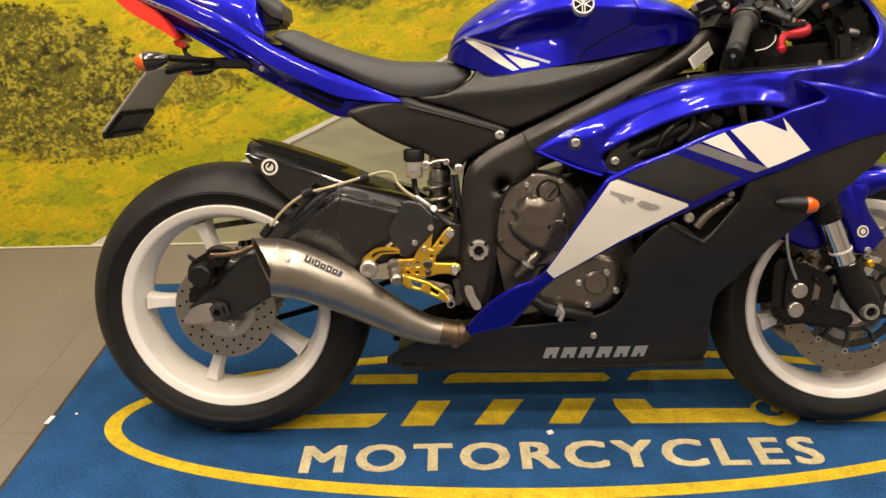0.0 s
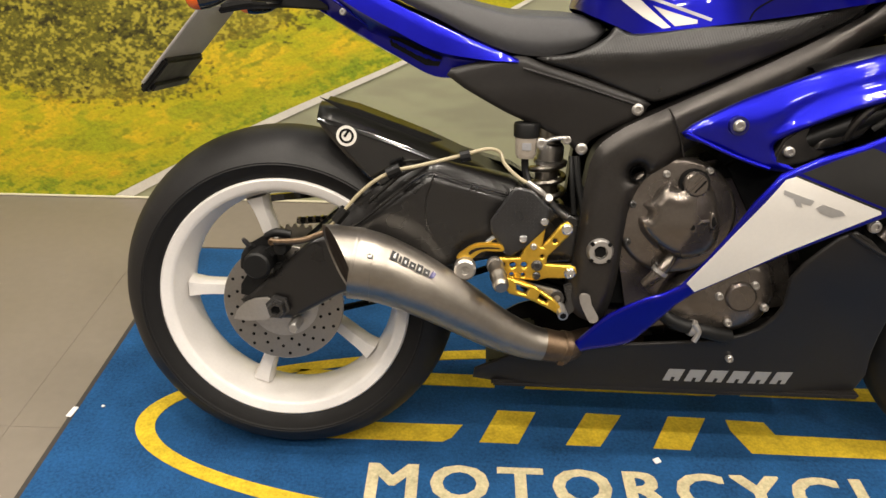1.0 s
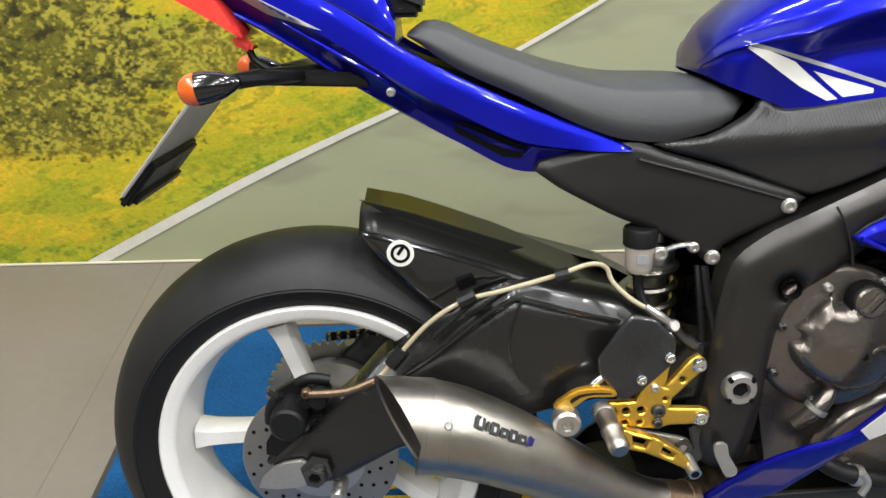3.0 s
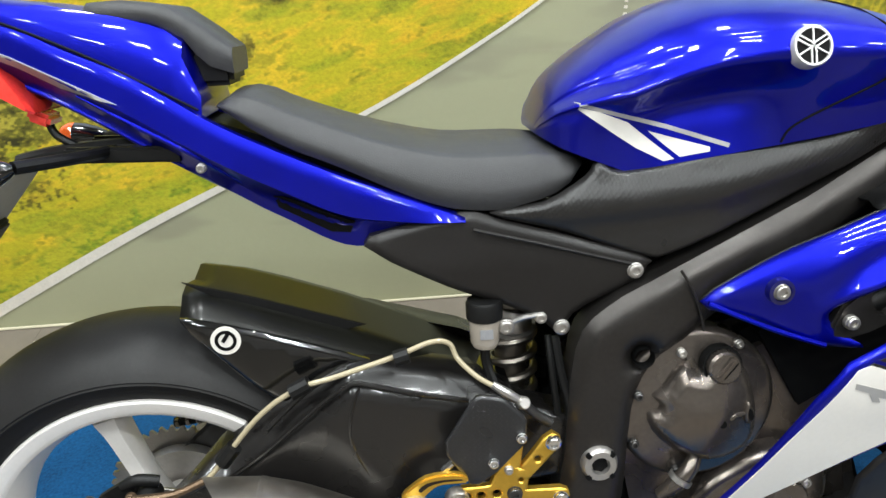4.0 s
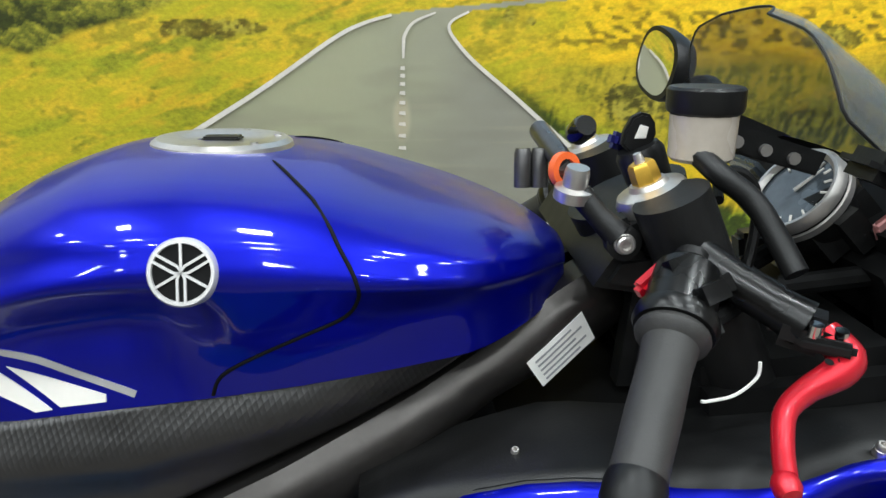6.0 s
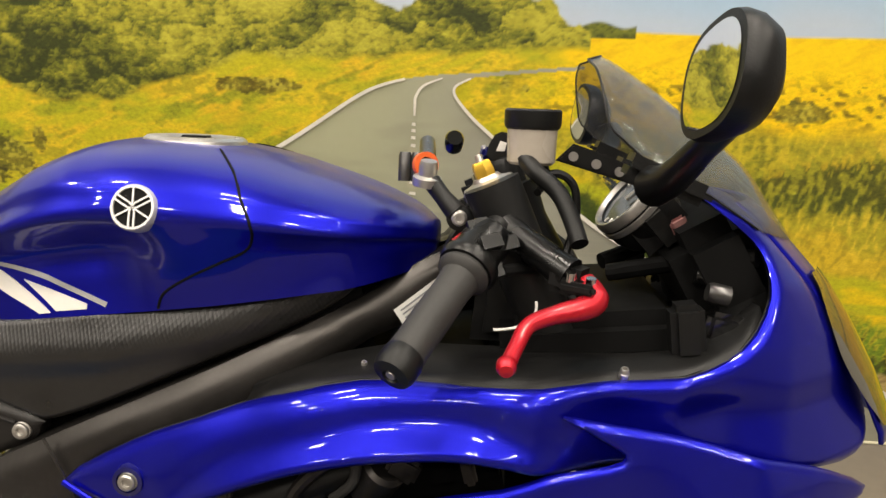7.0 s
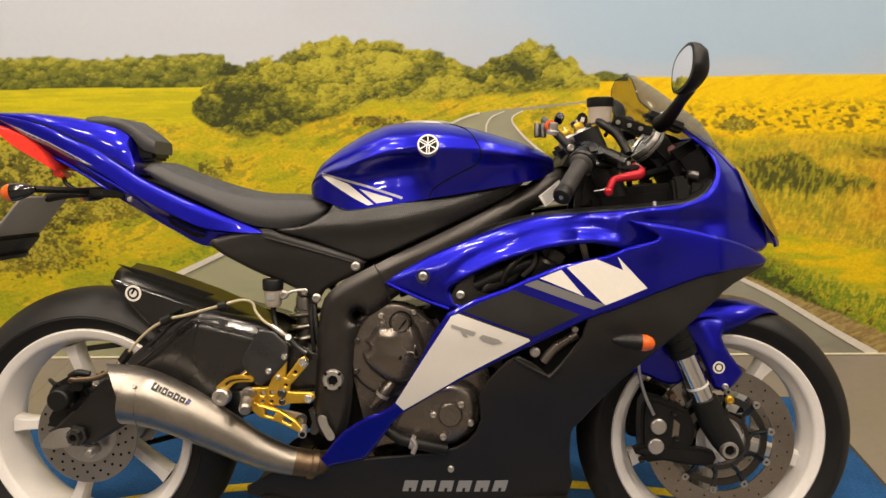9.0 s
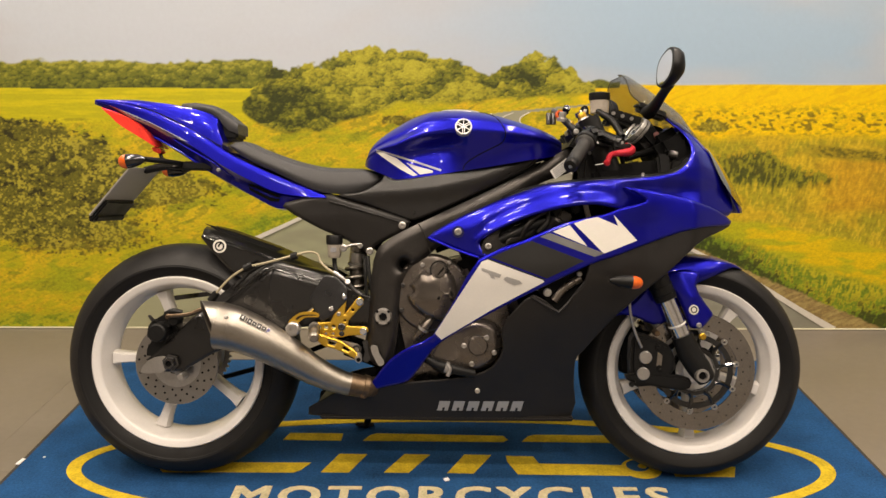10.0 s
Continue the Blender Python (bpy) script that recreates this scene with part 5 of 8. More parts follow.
# -- tank --
TOP_U = [0.503, 0.508, 0.521, 0.552, 0.592, 0.632, 0.690, 0.740, 0.790, 0.838, 0.880, 0.932, 0.980, 1.002, 1.022]
TOP_W = [0.842, 0.860, 0.887, 0.916, 0.942, 0.963, 0.979, 0.981, 0.977, 0.969, 0.957, 0.941, 0.924, 0.914, 0.899]
BOT_U = [0.503, 0.522, 0.593, 0.716, 0.818, 0.905, 0.960, 1.020]
BOT_W = [0.834, 0.824, 0.796, 0.813, 0.828, 0.843, 0.852, 0.864]
MID_U = [0.503, 0.511, 0.542, 0.600, 0.700, 0.780, 0.860, 0.930, 0.985, 1.020]
MID_V = [0.046, 0.074, 0.110, 0.140, 0.160, 0.166, 0.162, 0.142, 0.092, 0.035]
LOW_V = [0.040, 0.076, 0.106, 0.111, 0.118, 0.124, 0.126, 0.122, 0.084, 0.030]


def tank_section(u, n=15):
    """Half section of the tank at u, from the bottom edge to the crest: rows of (half width, height)."""
    wt, wb, hm, hl = J(u, TOP_U, TOP_W), I(u, BOT_U, BOT_W), J(u, MID_U, MID_V), J(u, MID_U, LOW_V)
    h, box = wt - wb, J(u, [0.49, 0.56, 0.66, 0.72], [0.80, 0.82, 0.95, 1.0])
    knee = 0.038 * I(u, [0.52, 0.56, 0.60, 0.64, 0.70, 0.73, 0.75, 0.77, 0.79], [0, 0.1, 0.5, 0.9, 1, 0.85, 0.5, 0.15, 0]) + 0.010 * math.exp(-((u - 0.90) / 0.06) ** 2)
    pts = [(hl, wb), (hl + 0.25 * (hm - hl) - knee * 0.45, wb + 0.20 * h), (hl + 0.66 * (hm - hl) - knee, wb + 0.39 * h),
           (hm - 0.004 - knee * 0.35, wb + 0.53 * h), (hm, wb + 0.61 * h), (hm * 0.975 * box, wb + 0.71 * h), (hm * 0.925 * box, wb + 0.795 * h), (hm * 0.73 * box, wb + 0.915 * h), (hm * 0.37 * box, wb + 0.982 * h), (0.0, wt)]
    return spline(pts, 4)


def tank_half(u, w):
    u, w = np.atleast_1d(u), np.atleast_1d(w)
    out = np.zeros(len(u))
    for i, (a, b) in enumerate(zip(u, w)):
        s = tank_section(a)
        out[i] = np.interp(b, s[:, 1], s[:, 0])
    return out


stations = np.concatenate([[0.503, 0.505, 0.508, 0.512], np.linspace(0.518, 0.99, 58), [1.0, 1.008, 1.015, 1.02]])
rings = []
for u in stations:
    s = tank_section(u)
    rings.append([(u, -v, w) for v, w in s] + [(u, v, w) for v, w in s[::-1][1:]])
tank = part("fuel_tank", loft(rings, False, True), BLUE, bike, "metallic blue painted fuel tank", 60)
SPLIT = [(0.8480, 0.9445), (0.8570, 0.930), (0.8637, 0.916), (0.8645, 0.903), (0.855, 0.887), (0.8275, 0.8729), (0.793, 0.855), (0.768, 0.838), (0.760, 0.822)]
run = []
for u, v in spline([(0.800, 0.058), (0.806, 0.069), (0.823, 0.0997), (0.838, 0.1245)], 4)[:-1]:
    sec = tank_section(u)
    run.append((u, -v, np.interp(v, sec[::-1, 0], sec[::-1, 1]) + 0.0002))
sp = spline(SPLIT, 5)
run += [(u, -v - 0.0002, w) for (u, w), v in zip(sp, tank_half(sp[:, 0], sp[:, 1]))]
seam = part("cover_seam", tube(run, [0.0005] + [0.0014] * 12, 8, 1), DARK, tank, "dark seam of the tank front cover")
twin(seam)
for q, mt in (([(0.534, 0.8705), (0.560, 0.864), (0.592, 0.851), (0.645, 0.8085), (0.633, 0.8065), (0.603, 0.822), (0.579, 0.838), (0.552, 0.857)], DECAL_WHITE),
              ([(0.616, 0.840), (0.642, 0.832), (0.684, 0.820), (0.684, 0.815), (0.651, 0.8105), (0.632, 0.826)], DECAL_WHITE),
              ([(0.536, 0.874), (0.540, 0.874), (0.637, 0.846), (0.706, 0.823), (0.704, 0.8185), (0.637, 0.841), (0.540, 0.870)], DECAL_LIGHT)):
    part("tank_stripe", shell(q, lambda u, w: tank_half(u, w) + 0.0009, 0.0009, 0.008, 0.001, 0, smooth=0), mt, tank)
EAX = Vector((0.0, -0.965, 0.26)).normalized()
EMB = Vector((0.761, -tank_half(0.761, 0.925)[0], 0.925)) - EAX * 0.0005
emb = part("round_emblem", lathe([(0.0, 0.0035), (0.0172, 0.0035), (0.0178, 0.0055), (0.0198, 0.0055), (0.0212, 0.003), (0.0212, -0.010)], EMB, EAX, 40), EMBLEM, tank, "round silver and black emblem with star shape")
part("emblem_ground", lathe([(0.0, 0.0040), (0.0175, 0.0040)], EMB, EAX, 32), DARK, emb)
ea = Vector((1, 0, 0))
eb = EAX.cross(ea)
for k in range(6):
    t = radians(30 + 60 * k)
    d = ea * math.cos(t) + eb * math.sin(t)
    x = EAX.cross(d)
    o = EMB + EAX * 0.0046
    for side in ((-0.0023, 0.0023) if k % 2 == 0 else (0.0,)):
        vs = [o + d * s + x * (side * g + q) + EAX * h for h in (-0.0008, 0.0010) for s, q, g in ((0.0, -0.0008, 0.3), (0.004, -0.0008, 1), (0.0177, -0.0008, 1), (0.0177, 0.0008, 1), (0.004, 0.0008, 1), (0.0, 0.0008, 0.3))]
        part("emblem_bar", (vs, [tuple(range(6)), tuple(range(6, 12))] + [(i, (i + 1) % 6, 6 + (i + 1) % 6, 6 + i) for i in range(6)]), EMBLEM, emb)
cap = part("filler_cap", lathe([(0.0, 0.004), (0.030, 0.004), (0.034, 0.006), (0.050, 0.006), (0.054, 0.003), (0.056, -0.006)], (0.752, 0, 0.9765), (0.02, 0, 1), 40), ALLOY, tank, "round alloy fuel filler cap")
part("cap_lock", rbox((0.752, 0, 0.9815), (0.030, 0.016, 0.004), 0.0015), BLACK, cap)
for k in range(6):
    t = radians(60 * k + 15)
    part("cap_screw", lathe([(0, 0.003), (0.003, 0.003), (0.0035, 0)], (0.752 + 0.043 * math.cos(t), 0.043 * math.sin(t), 0.980), (0, 0, 1), 10), ALLOY, cap)

# -- seat, tail and pad --
rings = []
for f in np.linspace(0, 1, 25):
    u = 0.148 + f * 0.403
    wt = J(u, [0.148, 0.162, 0.182, 0.224, 0.28, 0.342, 0.41, 0.48, 0.52, 0.551], [0.888, 0.899, 0.901, 0.884, 0.863, 0.844, 0.832, 0.830, 0.825, 0.812])
    wb = J(u, [0.148, 0.16, 0.181, 0.22, 0.278, 0.337, 0.373, 0.41, 0.448, 0.486, 0.525, 0.543, 0.551], [0.884, 0.878, 0.863, 0.841, 0.816, 0.788, 0.773, 0.763, 0.760, 0.766, 0.778, 0.792, 0.800])
    hw = J(u, [0.148, 0.16, 0.25, 0.40, 0.47, 0.52, 0.545, 0.551], [0.066, 0.078, 0.097, 0.112, 0.111, 0.104, 0.092, 0.080])
    h = wt - wb
    sec = spline([(hw * 0.94, wb), (hw, wb + 0.25 * h), (hw * 0.95, wb + 0.55 * h), (hw * 0.87, wb + 0.78 * h), (hw * 0.82, wb + 0.84 * h), (hw * 0.74, wb + 0.88 * h), (hw * 0.40, wb + 0.975 * h), (0, wb + h)], 3)
    rings.append([(u, -v, w) for v, w in sec] + [(u, v, w) for v, w in sec[::-1][1:]])
seat = part("rider_seat", loft(rings, False, True), SEAT, bike, "black vinyl rider seat", 60)

TAIL_U = [-0.228, -0.17, -0.10, -0.05, 0.00, 0.06, 0.10, 0.146, 0.205, 0.292, 0.36, 0.412]
EDGE_W = [1.012, 1.003, 0.988, 0.974, 0.951, 0.924, 0.900, 0.870, 0.840, 0.802, 0.776, 0.755]
BASE_W = [1.004, 0.982, 0.931, 0.908, 0.880, 0.842, 0.816, 0.789, 0.758, 0.722, 0.730, 0.747]
TAIL_V = [0.012, 0.034, 0.058, 0.070, 0.079, 0.088, 0.092, 0.096, 0.102, 0.110, 0.114, 0.116]
rings = []
for u in np.linspace(-0.228, 0.412, 48):
    we, wb, hw = J(u, TAIL_U, EDGE_W), J(u, TAIL_U, BASE_W), J(u, TAIL_U, TAIL_V)
    h, tuck = we - wb, I(u, [-0.2, 0.08, 0.2, 0.42], [0.36, 0.38, 0.64, 0.93])
    rings.append([(u, -0.42 * hw, wb - 0.004), (u, -tuck * hw, wb), (u, -max(0.58, tuck + 0.02) * hw, wb + 0.18 * h), (u, -max(0.86, tuck + 0.04) * hw, wb + 0.42 * h), (u, -hw, wb + 0.50 * h), (u, -0.995 * hw, wb + 0.56 * h), (u, -0.97 * hw, wb + 0.80 * h), (u, -0.955 * hw, wb + 0.95 * h), (u, -0.93 * hw, we), (u, -0.84 * hw, we + 0.001), (u, -0.80 * hw, we - 0.012)])
tailr = part("tail_fairing", loft(rings), BLUE, bike, "blue tail side fairing with vent slots", 40)
m = tailr.modifiers.new("thickness", "SOLIDIFY")
m.thickness = 0.003
twin(tailr)


def tail_half(u, w):
    we, wb, hw = J(u, TAIL_U, EDGE_W), J(u, TAIL_U, BASE_W), J(u, TAIL_U, TAIL_V)
    f = (w - wb) / np.maximum(we - wb, 1e-4)
    tuck = I(u, [-0.2, 0.08, 0.2, 0.42], [0.36, 0.38, 0.64, 0.93])
    f = np.clip(f, 0, 1)
    low = hw * (tuck + 0.08 * f)
    return np.maximum(low, hw * np.interp(f, [0, 0.18, 0.42, 0.50, 0.56, 0.80, 0.95, 1.0], [0.38, 0.58, 0.86, 1.0, 0.995, 0.97, 0.955, 0.93]))


for q, mt, nm in (([(-0.185, 0.997), (-0.120, 0.973), (-0.055, 0.946), (-0.010, 0.924), (0.050, 0.894), (-0.016, 0.912), (-0.057, 0.935), (-0.120, 0.961)], DECAL_LIGHT, "tail_stripe"),
                  ([(0.200, 0.785), (0.212, 0.786), (0.238, 0.779), (0.290, 0.755), (0.284, 0.740), (0.262, 0.741), (0.204, 0.770)], DARK, "vent_slot")):
    lift = 0.0045 if nm == "vent_slot" else 0.0018
    part(nm, shell(q, lambda u, w: tail_half(u, w) + lift, 0.004, 0.006, 0.001, 0, smooth=0), mt, tailr)
part("tail_crease", tube([(0.000, -tail_half(0.0, 0.903) - 0.0005, 0.903), (0.061, -tail_half(0.061, 0.868) - 0.0005, 0.868), (0.116, -tail_half(0.116, 0.838) - 0.0005, 0.838), (0.165, -tail_half(0.165, 0.800) - 0.0005, 0.800)], [0.001, 0.004, 0.004, 0.001], 8), BLUE, tailr)
bolt((0.128, -0.087, 0.822), tailr, 0.005)
# rear cowl between the side panels
rings = []
for u in np.linspace(-0.226, 0.135, 24):
    we, hw = I(u, TAIL_U, EDGE_W), I(u, TAIL_U, TAIL_V)
    top = I(u, [-0.226, -0.1, -0.02, 0.05, 0.10, 0.125, 0.135], [1.014, 1.010, 1.000, 0.988, 0.975, 0.955, 0.905])
    rise = top - we
    rings.append([(u, -0.86 * hw, we - 0.003), (u, -0.84 * hw, we + 0.35 * rise), (u, -0.78 * hw, we + 0.72 * rise), (u, -0.66 * hw, we + 0.93 * rise), (u, -0.3 * hw, top), (u, 0.3 * hw, top), (u, 0.66 * hw, we + 0.93 * rise), (u, 0.78 * hw, we + 0.72 * rise), (u, 0.84 * hw, we + 0.35 * rise), (u, 0.86 * hw, we - 0.003)])
cowl = part("rear_cowl", loft(rings, False, True), BLUE, bike, "blue single-seat rear cowl", 35)
part("cowl_seam", tube([(-0.095, -0.053, 0.990), (-0.05, -0.062, 0.976), (0.03, -0.073, 0.940), (0.10, -0.081, 0.902), (0.132, -0.083, 0.884)], 0.0016, 6), DARK, cowl)
rings = []
for f in np.linspace(0, 1, 14):
    u = 0.008 + 0.160 * f
    top = I(f, [0, 0.06, 0.3, 0.62, 0.85, 1], [0.986, 0.998, 1.000, 0.992, 0.966, 0.946])
    bot = I(f, [0, 0.5, 0.72, 0.8, 1], [0.978, 0.976, 0.955, 0.930, 0.918])
    hw = I(f, [0, 0.12, 0.6, 1], [0.040, 0.056, 0.060, 0.050])
    sec = [(hw * 0.92, bot), (hw, bot + 0.4 * (top - bot)), (hw * 0.95, bot + 0.82 * (top - bot)), (hw * 0.84, top)]
    rings.append([(u, -v, w) for v, w in sec] + [(u, v, w) for v, w in sec[::-1]])
part("back_pad", loft(rings, True, True), SEAT, bike, "black padded bump stop behind the seat", 50)
part("pad_bracket", rbox((0.140, 0, 0.925), (0.05, 0.08, 0.04), 0.006), BLACK, bike)
part("tail_underside", rbox((0.22, 0, 0.825), (0.24, 0.09, 0.02), 0.008, (0, 20, 0)), BLACK, bike)
# tail light
LIGHT = [(-0.192, 0.988), (-0.092, 0.945), (-0.052, 0.886), (-0.075, 0.898), (-0.112, 0.920), (-0.150, 0.944), (-0.175, 0.968)]
rings = []
lp = spline(LIGHT, 3, True)
for v, s in ((-0.052, 0.90), (-0.046, 1.0), (0.046, 1.0), (0.052, 0.90)):
    c = lp.mean(0)
    rings.append([(c[0] + (p[0] - c[0]) * s, v, c[1] + (p[1] - c[1]) * s) for p in lp])
part("tail_light", loft(rings, True, True), REDLENS, bike, "red tail light lens under the cowl")
# plate hanger
hang = part("plate_hanger", tube([(0.10, -0.01, 0.835), (0.04, -0.01, 0.838), (-0.04, -0.01, 0.835), (-0.10, 0.0, 0.825)], [0.014, 0.012, 0.011, 0.010], 10), BLACK, bike, "black tail tidy bracket")
part("hanger_arm", rbox((0.035, -0.045, 0.835), (0.13, 0.012, 0.018), 0.003, (0, 2, 0)), BLACK, hang)
part("hanger_arm", rbox((0.035, 0.045, 0.835), (0.13, 0.012, 0.018), 0.003, (0, 2, 0)), BLACK, hang)
part("hanger_label", rbox((0.005, -0.0525, 0.836), (0.020, 0.002, 0.006), 0.0005), ALLOY, hang)
pl = part("number_plate", rbox((-0.151, -0.010, 0.766), (0.004, 0.190, 0.168), 0.0018, (0, 41, 0)), PLATEGREY, bike, "grey back of the number plate")
part("plate_bracket", rbox((-0.188, -0.010, 0.716), (0.014, 0.172, 0.070), 0.004, (0, 41, 0)), BLACK, pl, "black plate backing bracket")
part("plate_foot", rbox((-0.200, -0.01, 0.700), (0.022, 0.165, 0.024), 0.006, (0, 41, 0)), BLACK, pl)
lamp_p = part("plate_lamp", rbox((-0.058, -0.01, 0.878), (0.026, 0.04, 0.014), 0.004, (0, 25, 0)), REDLENS, bike, "small red reflector on a black stalk")
part("lamp_stalk", tube([(-0.055, -0.01, 0.872), (-0.048, -0.01, 0.855), (-0.02, -0.01, 0.838)], 0.005, 8), BLACK, lamp_p)


def indicator(tip, tail, r, lens_at_tip, stalk):
    """A bullet-shaped turn signal from tail to tip on a stalk."""
    tip, tail = Vector(tip), Vector(tail)
    d = (tip - tail)
    ln = d.length
    prof = [(0.004, 0), (r * 0.45, ln * 0.08), (r * 0.75, ln * 0.25), (r * 0.97, ln * 0.5), (r, ln * 0.68)]
    body = part("turn_signal", lathe(prof, tail, d, 24), BLACK if tail.x > 1 else GLOSS, bike, "black bullet turn signal with orange lens")
    part("lens", lathe([(r * 1.0, ln * 0.68), (r * 0.96, ln * 0.80), (r * 0.75, ln * 0.92), (r * 0.4, ln * 0.985), (0, ln)], tail, d, 24), ORANGE, body, "orange lens")
    part("stalk", tube(stalk, 0.007, 10, 4), BLACK, body)
    return body


indicator((-0.096, -0.170, 0.836), (-0.030, -0.165, 0.845), 0.0185, True, [(-0.034, -0.160, 0.845), (0.00, -0.10, 0.842), (0.02, -0.03, 0.838)])
indicator((-0.120, 0.170, 0.834), (-0.048, 0.165, 0.828), 0.0185, True, [(-0.052, 0.160, 0.830), (0.00, 0.10, 0.842), (0.02, 0.03, 0.838)])

# -- fairings --
FA_UP = Vector((-0.255, 0, 0.570)).normalized()
NOSE_W = [0.70, 0.72, 0.78, 0.83, 0.87, 0.93, 0.96, 1.0]
NOSE_U = [1.498, 1.501, 1.472, 1.442, 1.414, 1.356, 1.318, 1.270]


def nose_half(u, w):
    return np.sqrt(np.maximum(I(w, NOSE_W, NOSE_U) - u, 0.0) / 4.2)


def fair_half(u, w):
    """Half width of the lower side fairing."""
    a = J(w, [0.18, 0.26, 0.40, 0.50, 0.60, 0.70, 0.78], [0.105, 0.132, 0.186, 0.216, 0.236, 0.234, 0.226])
    b = J(u, [0.35, 0.50, 0.62, 0.75, 1.10, 1.20], [0.86, 1.0, 1.0, 1.0, 1.0, 0.94])
    b = b + 0.05 * np.exp(-((u - 1.19) / 0.05) ** 2) * I(w, [0.69, 0.74], [0, 1])
    return np.minimum(a * b, nose_half(u, np.maximum(w, 0.72)) + I(w, [0.5, 0.68, 0.75], [0.0, 0.012, 0.008]))


def upper_half(u, w):
    """Half width of the upper side fairing; it folds in along a ledge above the air slot."""
    a = J(u, [0.66, 0.75, 0.85, 1.0, 1.15, 1.5], [0.152, 0.172, 0.200, 0.224, 0.238, 0.245])
    ledge = J(u, [0.66, 0.80, 0.95, 1.15, 1.4], [0.66, 0.685, 0.745, 0.770, 0.76])
    a = a - J(u, [0.66, 0.80, 0.88, 1.0, 1.15, 1.5], [0.012, 0.022, 0.036, 0.036, 0.022, 0.018]) * (lambda k: k * k * (3 - 2 * k))(np.clip((w - ledge + 0.012) / 0.07, 0, 1)) - 0.05 * np.clip(ledge - w - 0.002, 0, 1)
    d = w - J(u, [0.80, 0.825, 0.88, 0.93, 1.0, 1.07, 1.15], [0.643, 0.66, 0.688, 0.708, 0.727, 0.735, 0.725])
    lip = 0.007 * np.exp(-((d - 0.004) / 0.010) ** 2) - 0.009 * np.exp(-((d - 0.030) / 0.015) ** 2)
    a = a + lip * I(u, [0.78, 0.84, 1.08, 1.16], [0, 1, 1, 0])
    hollow = J(u, [1.08, 1.12, 1.19, 1.45], [0, 0.2, 1, 1]) * J(w, [0.72, 0.765, 0.800, 0.825], [1, 1, 0.25, 0])
    tuck = 0.10 * np.clip((0.90 - w) / 0.12, 0, 1) * J(u, [1.12, 1.20, 1.28, 1.345], [0, 1, 1, 0])
    return np.minimum(a, nose_half(u, w)) * (1 - tuck) - 0.018 * hollow


UPPER = [(0.671, 0.650), (0.744, 0.698), (0.810, 0.728), (0.878, 0.756), (0.969, 0.784), (1.060, 0.792), (1.134, 0.797), (1.246, 0.807), (1.298, 0.826), (1.328, 0.866), (1.324, 0.902), (1.294, 0.930), (1.250, 0.962), (1.280, 0.958), (1.318, 0.938), (1.385, 0.868), (1.436, 0.790), (1.456, 0.738), (1.435, 0.708), (1.360, 0.716), (1.270, 0.732), (1.210, 0.728), (1.149, 0.722), (1.073, 0.735), (0.997, 0.726), (0.930, 0.708), (0.880, 0.688), (0.825, 0.660), (0.802, 0.640), (0.815, 0.618), (0.842, 0.600), (0.785, 0.604), (0.725, 0.630)]
upper = part("upper_fairing", shell(UPPER, upper_half, 0.004, 0.0065, 0.010, 0.006, smooth=3), BLUE, bike, "blue upper side fairing with air slot", 50)
part("fairing_liner", shell(UPPER, lambda u, w: upper_half(u, w) - 0.0090, 0.0015, 0.008, 0.010, 0.004, smooth=3), BLACK, upper, "black inner face of the fairing")
twin(upper)
bolt((0.749, -0.1740, 0.667), upper, 0.0085)
part("bolt_cup", lathe([(0.0105, 0.0055), (0.0145, 0.0050), (0.0155, -0.004)], (0.749, -0.1715, 0.667), (0, -1, 0), 24), DARKBLUE, upper)
part("fairing_crease", tube([(0.675, -0.158, 0.652), (0.745, -0.172, 0.622), (0.800, -0.184, 0.604)], 0.003, 8), BLUE, upper)
MIDP = [(0.800, 0.604), (0.909, 0.650), (1.004, 0.691), (1.097, 0.712), (1.134, 0.726), (1.184, 0.738), (1.197, 0.745), (1.188, 0.754), (1.150, 0.774), (1.145, 0.776), (1.152, 0.777), (1.202, 0.770), (1.264, 0.758), (1.337, 0.738), (1.383, 0.722), (1.432, 0.694), (1.408, 0.684), (1.349, 0.682), (1.283, 0.670), (1.208, 0.643), (1.113, 0.608), (1.065, 0.592), (0.958, 0.538), (0.830, 0.470), (0.710, 0.395), (0.672, 0.350), (0.634, 0.296), (0.612, 0.280), (0.560, 0.267), (0.516, 0.2525), (0.509, 0.249), (0.509, 0.252), (0.544, 0.300), (0.580, 0.346), (0.635, 0.383), (0.687, 0.410), (0.745, 0.510)]
midp = part("side_fairing", shell(MIDP, fair_half, 0.004, 0.011, 0.006, 0.004, smooth=2), BLUE, bike, "blue side fairing with white and black graphics", 50)
twin(midp)
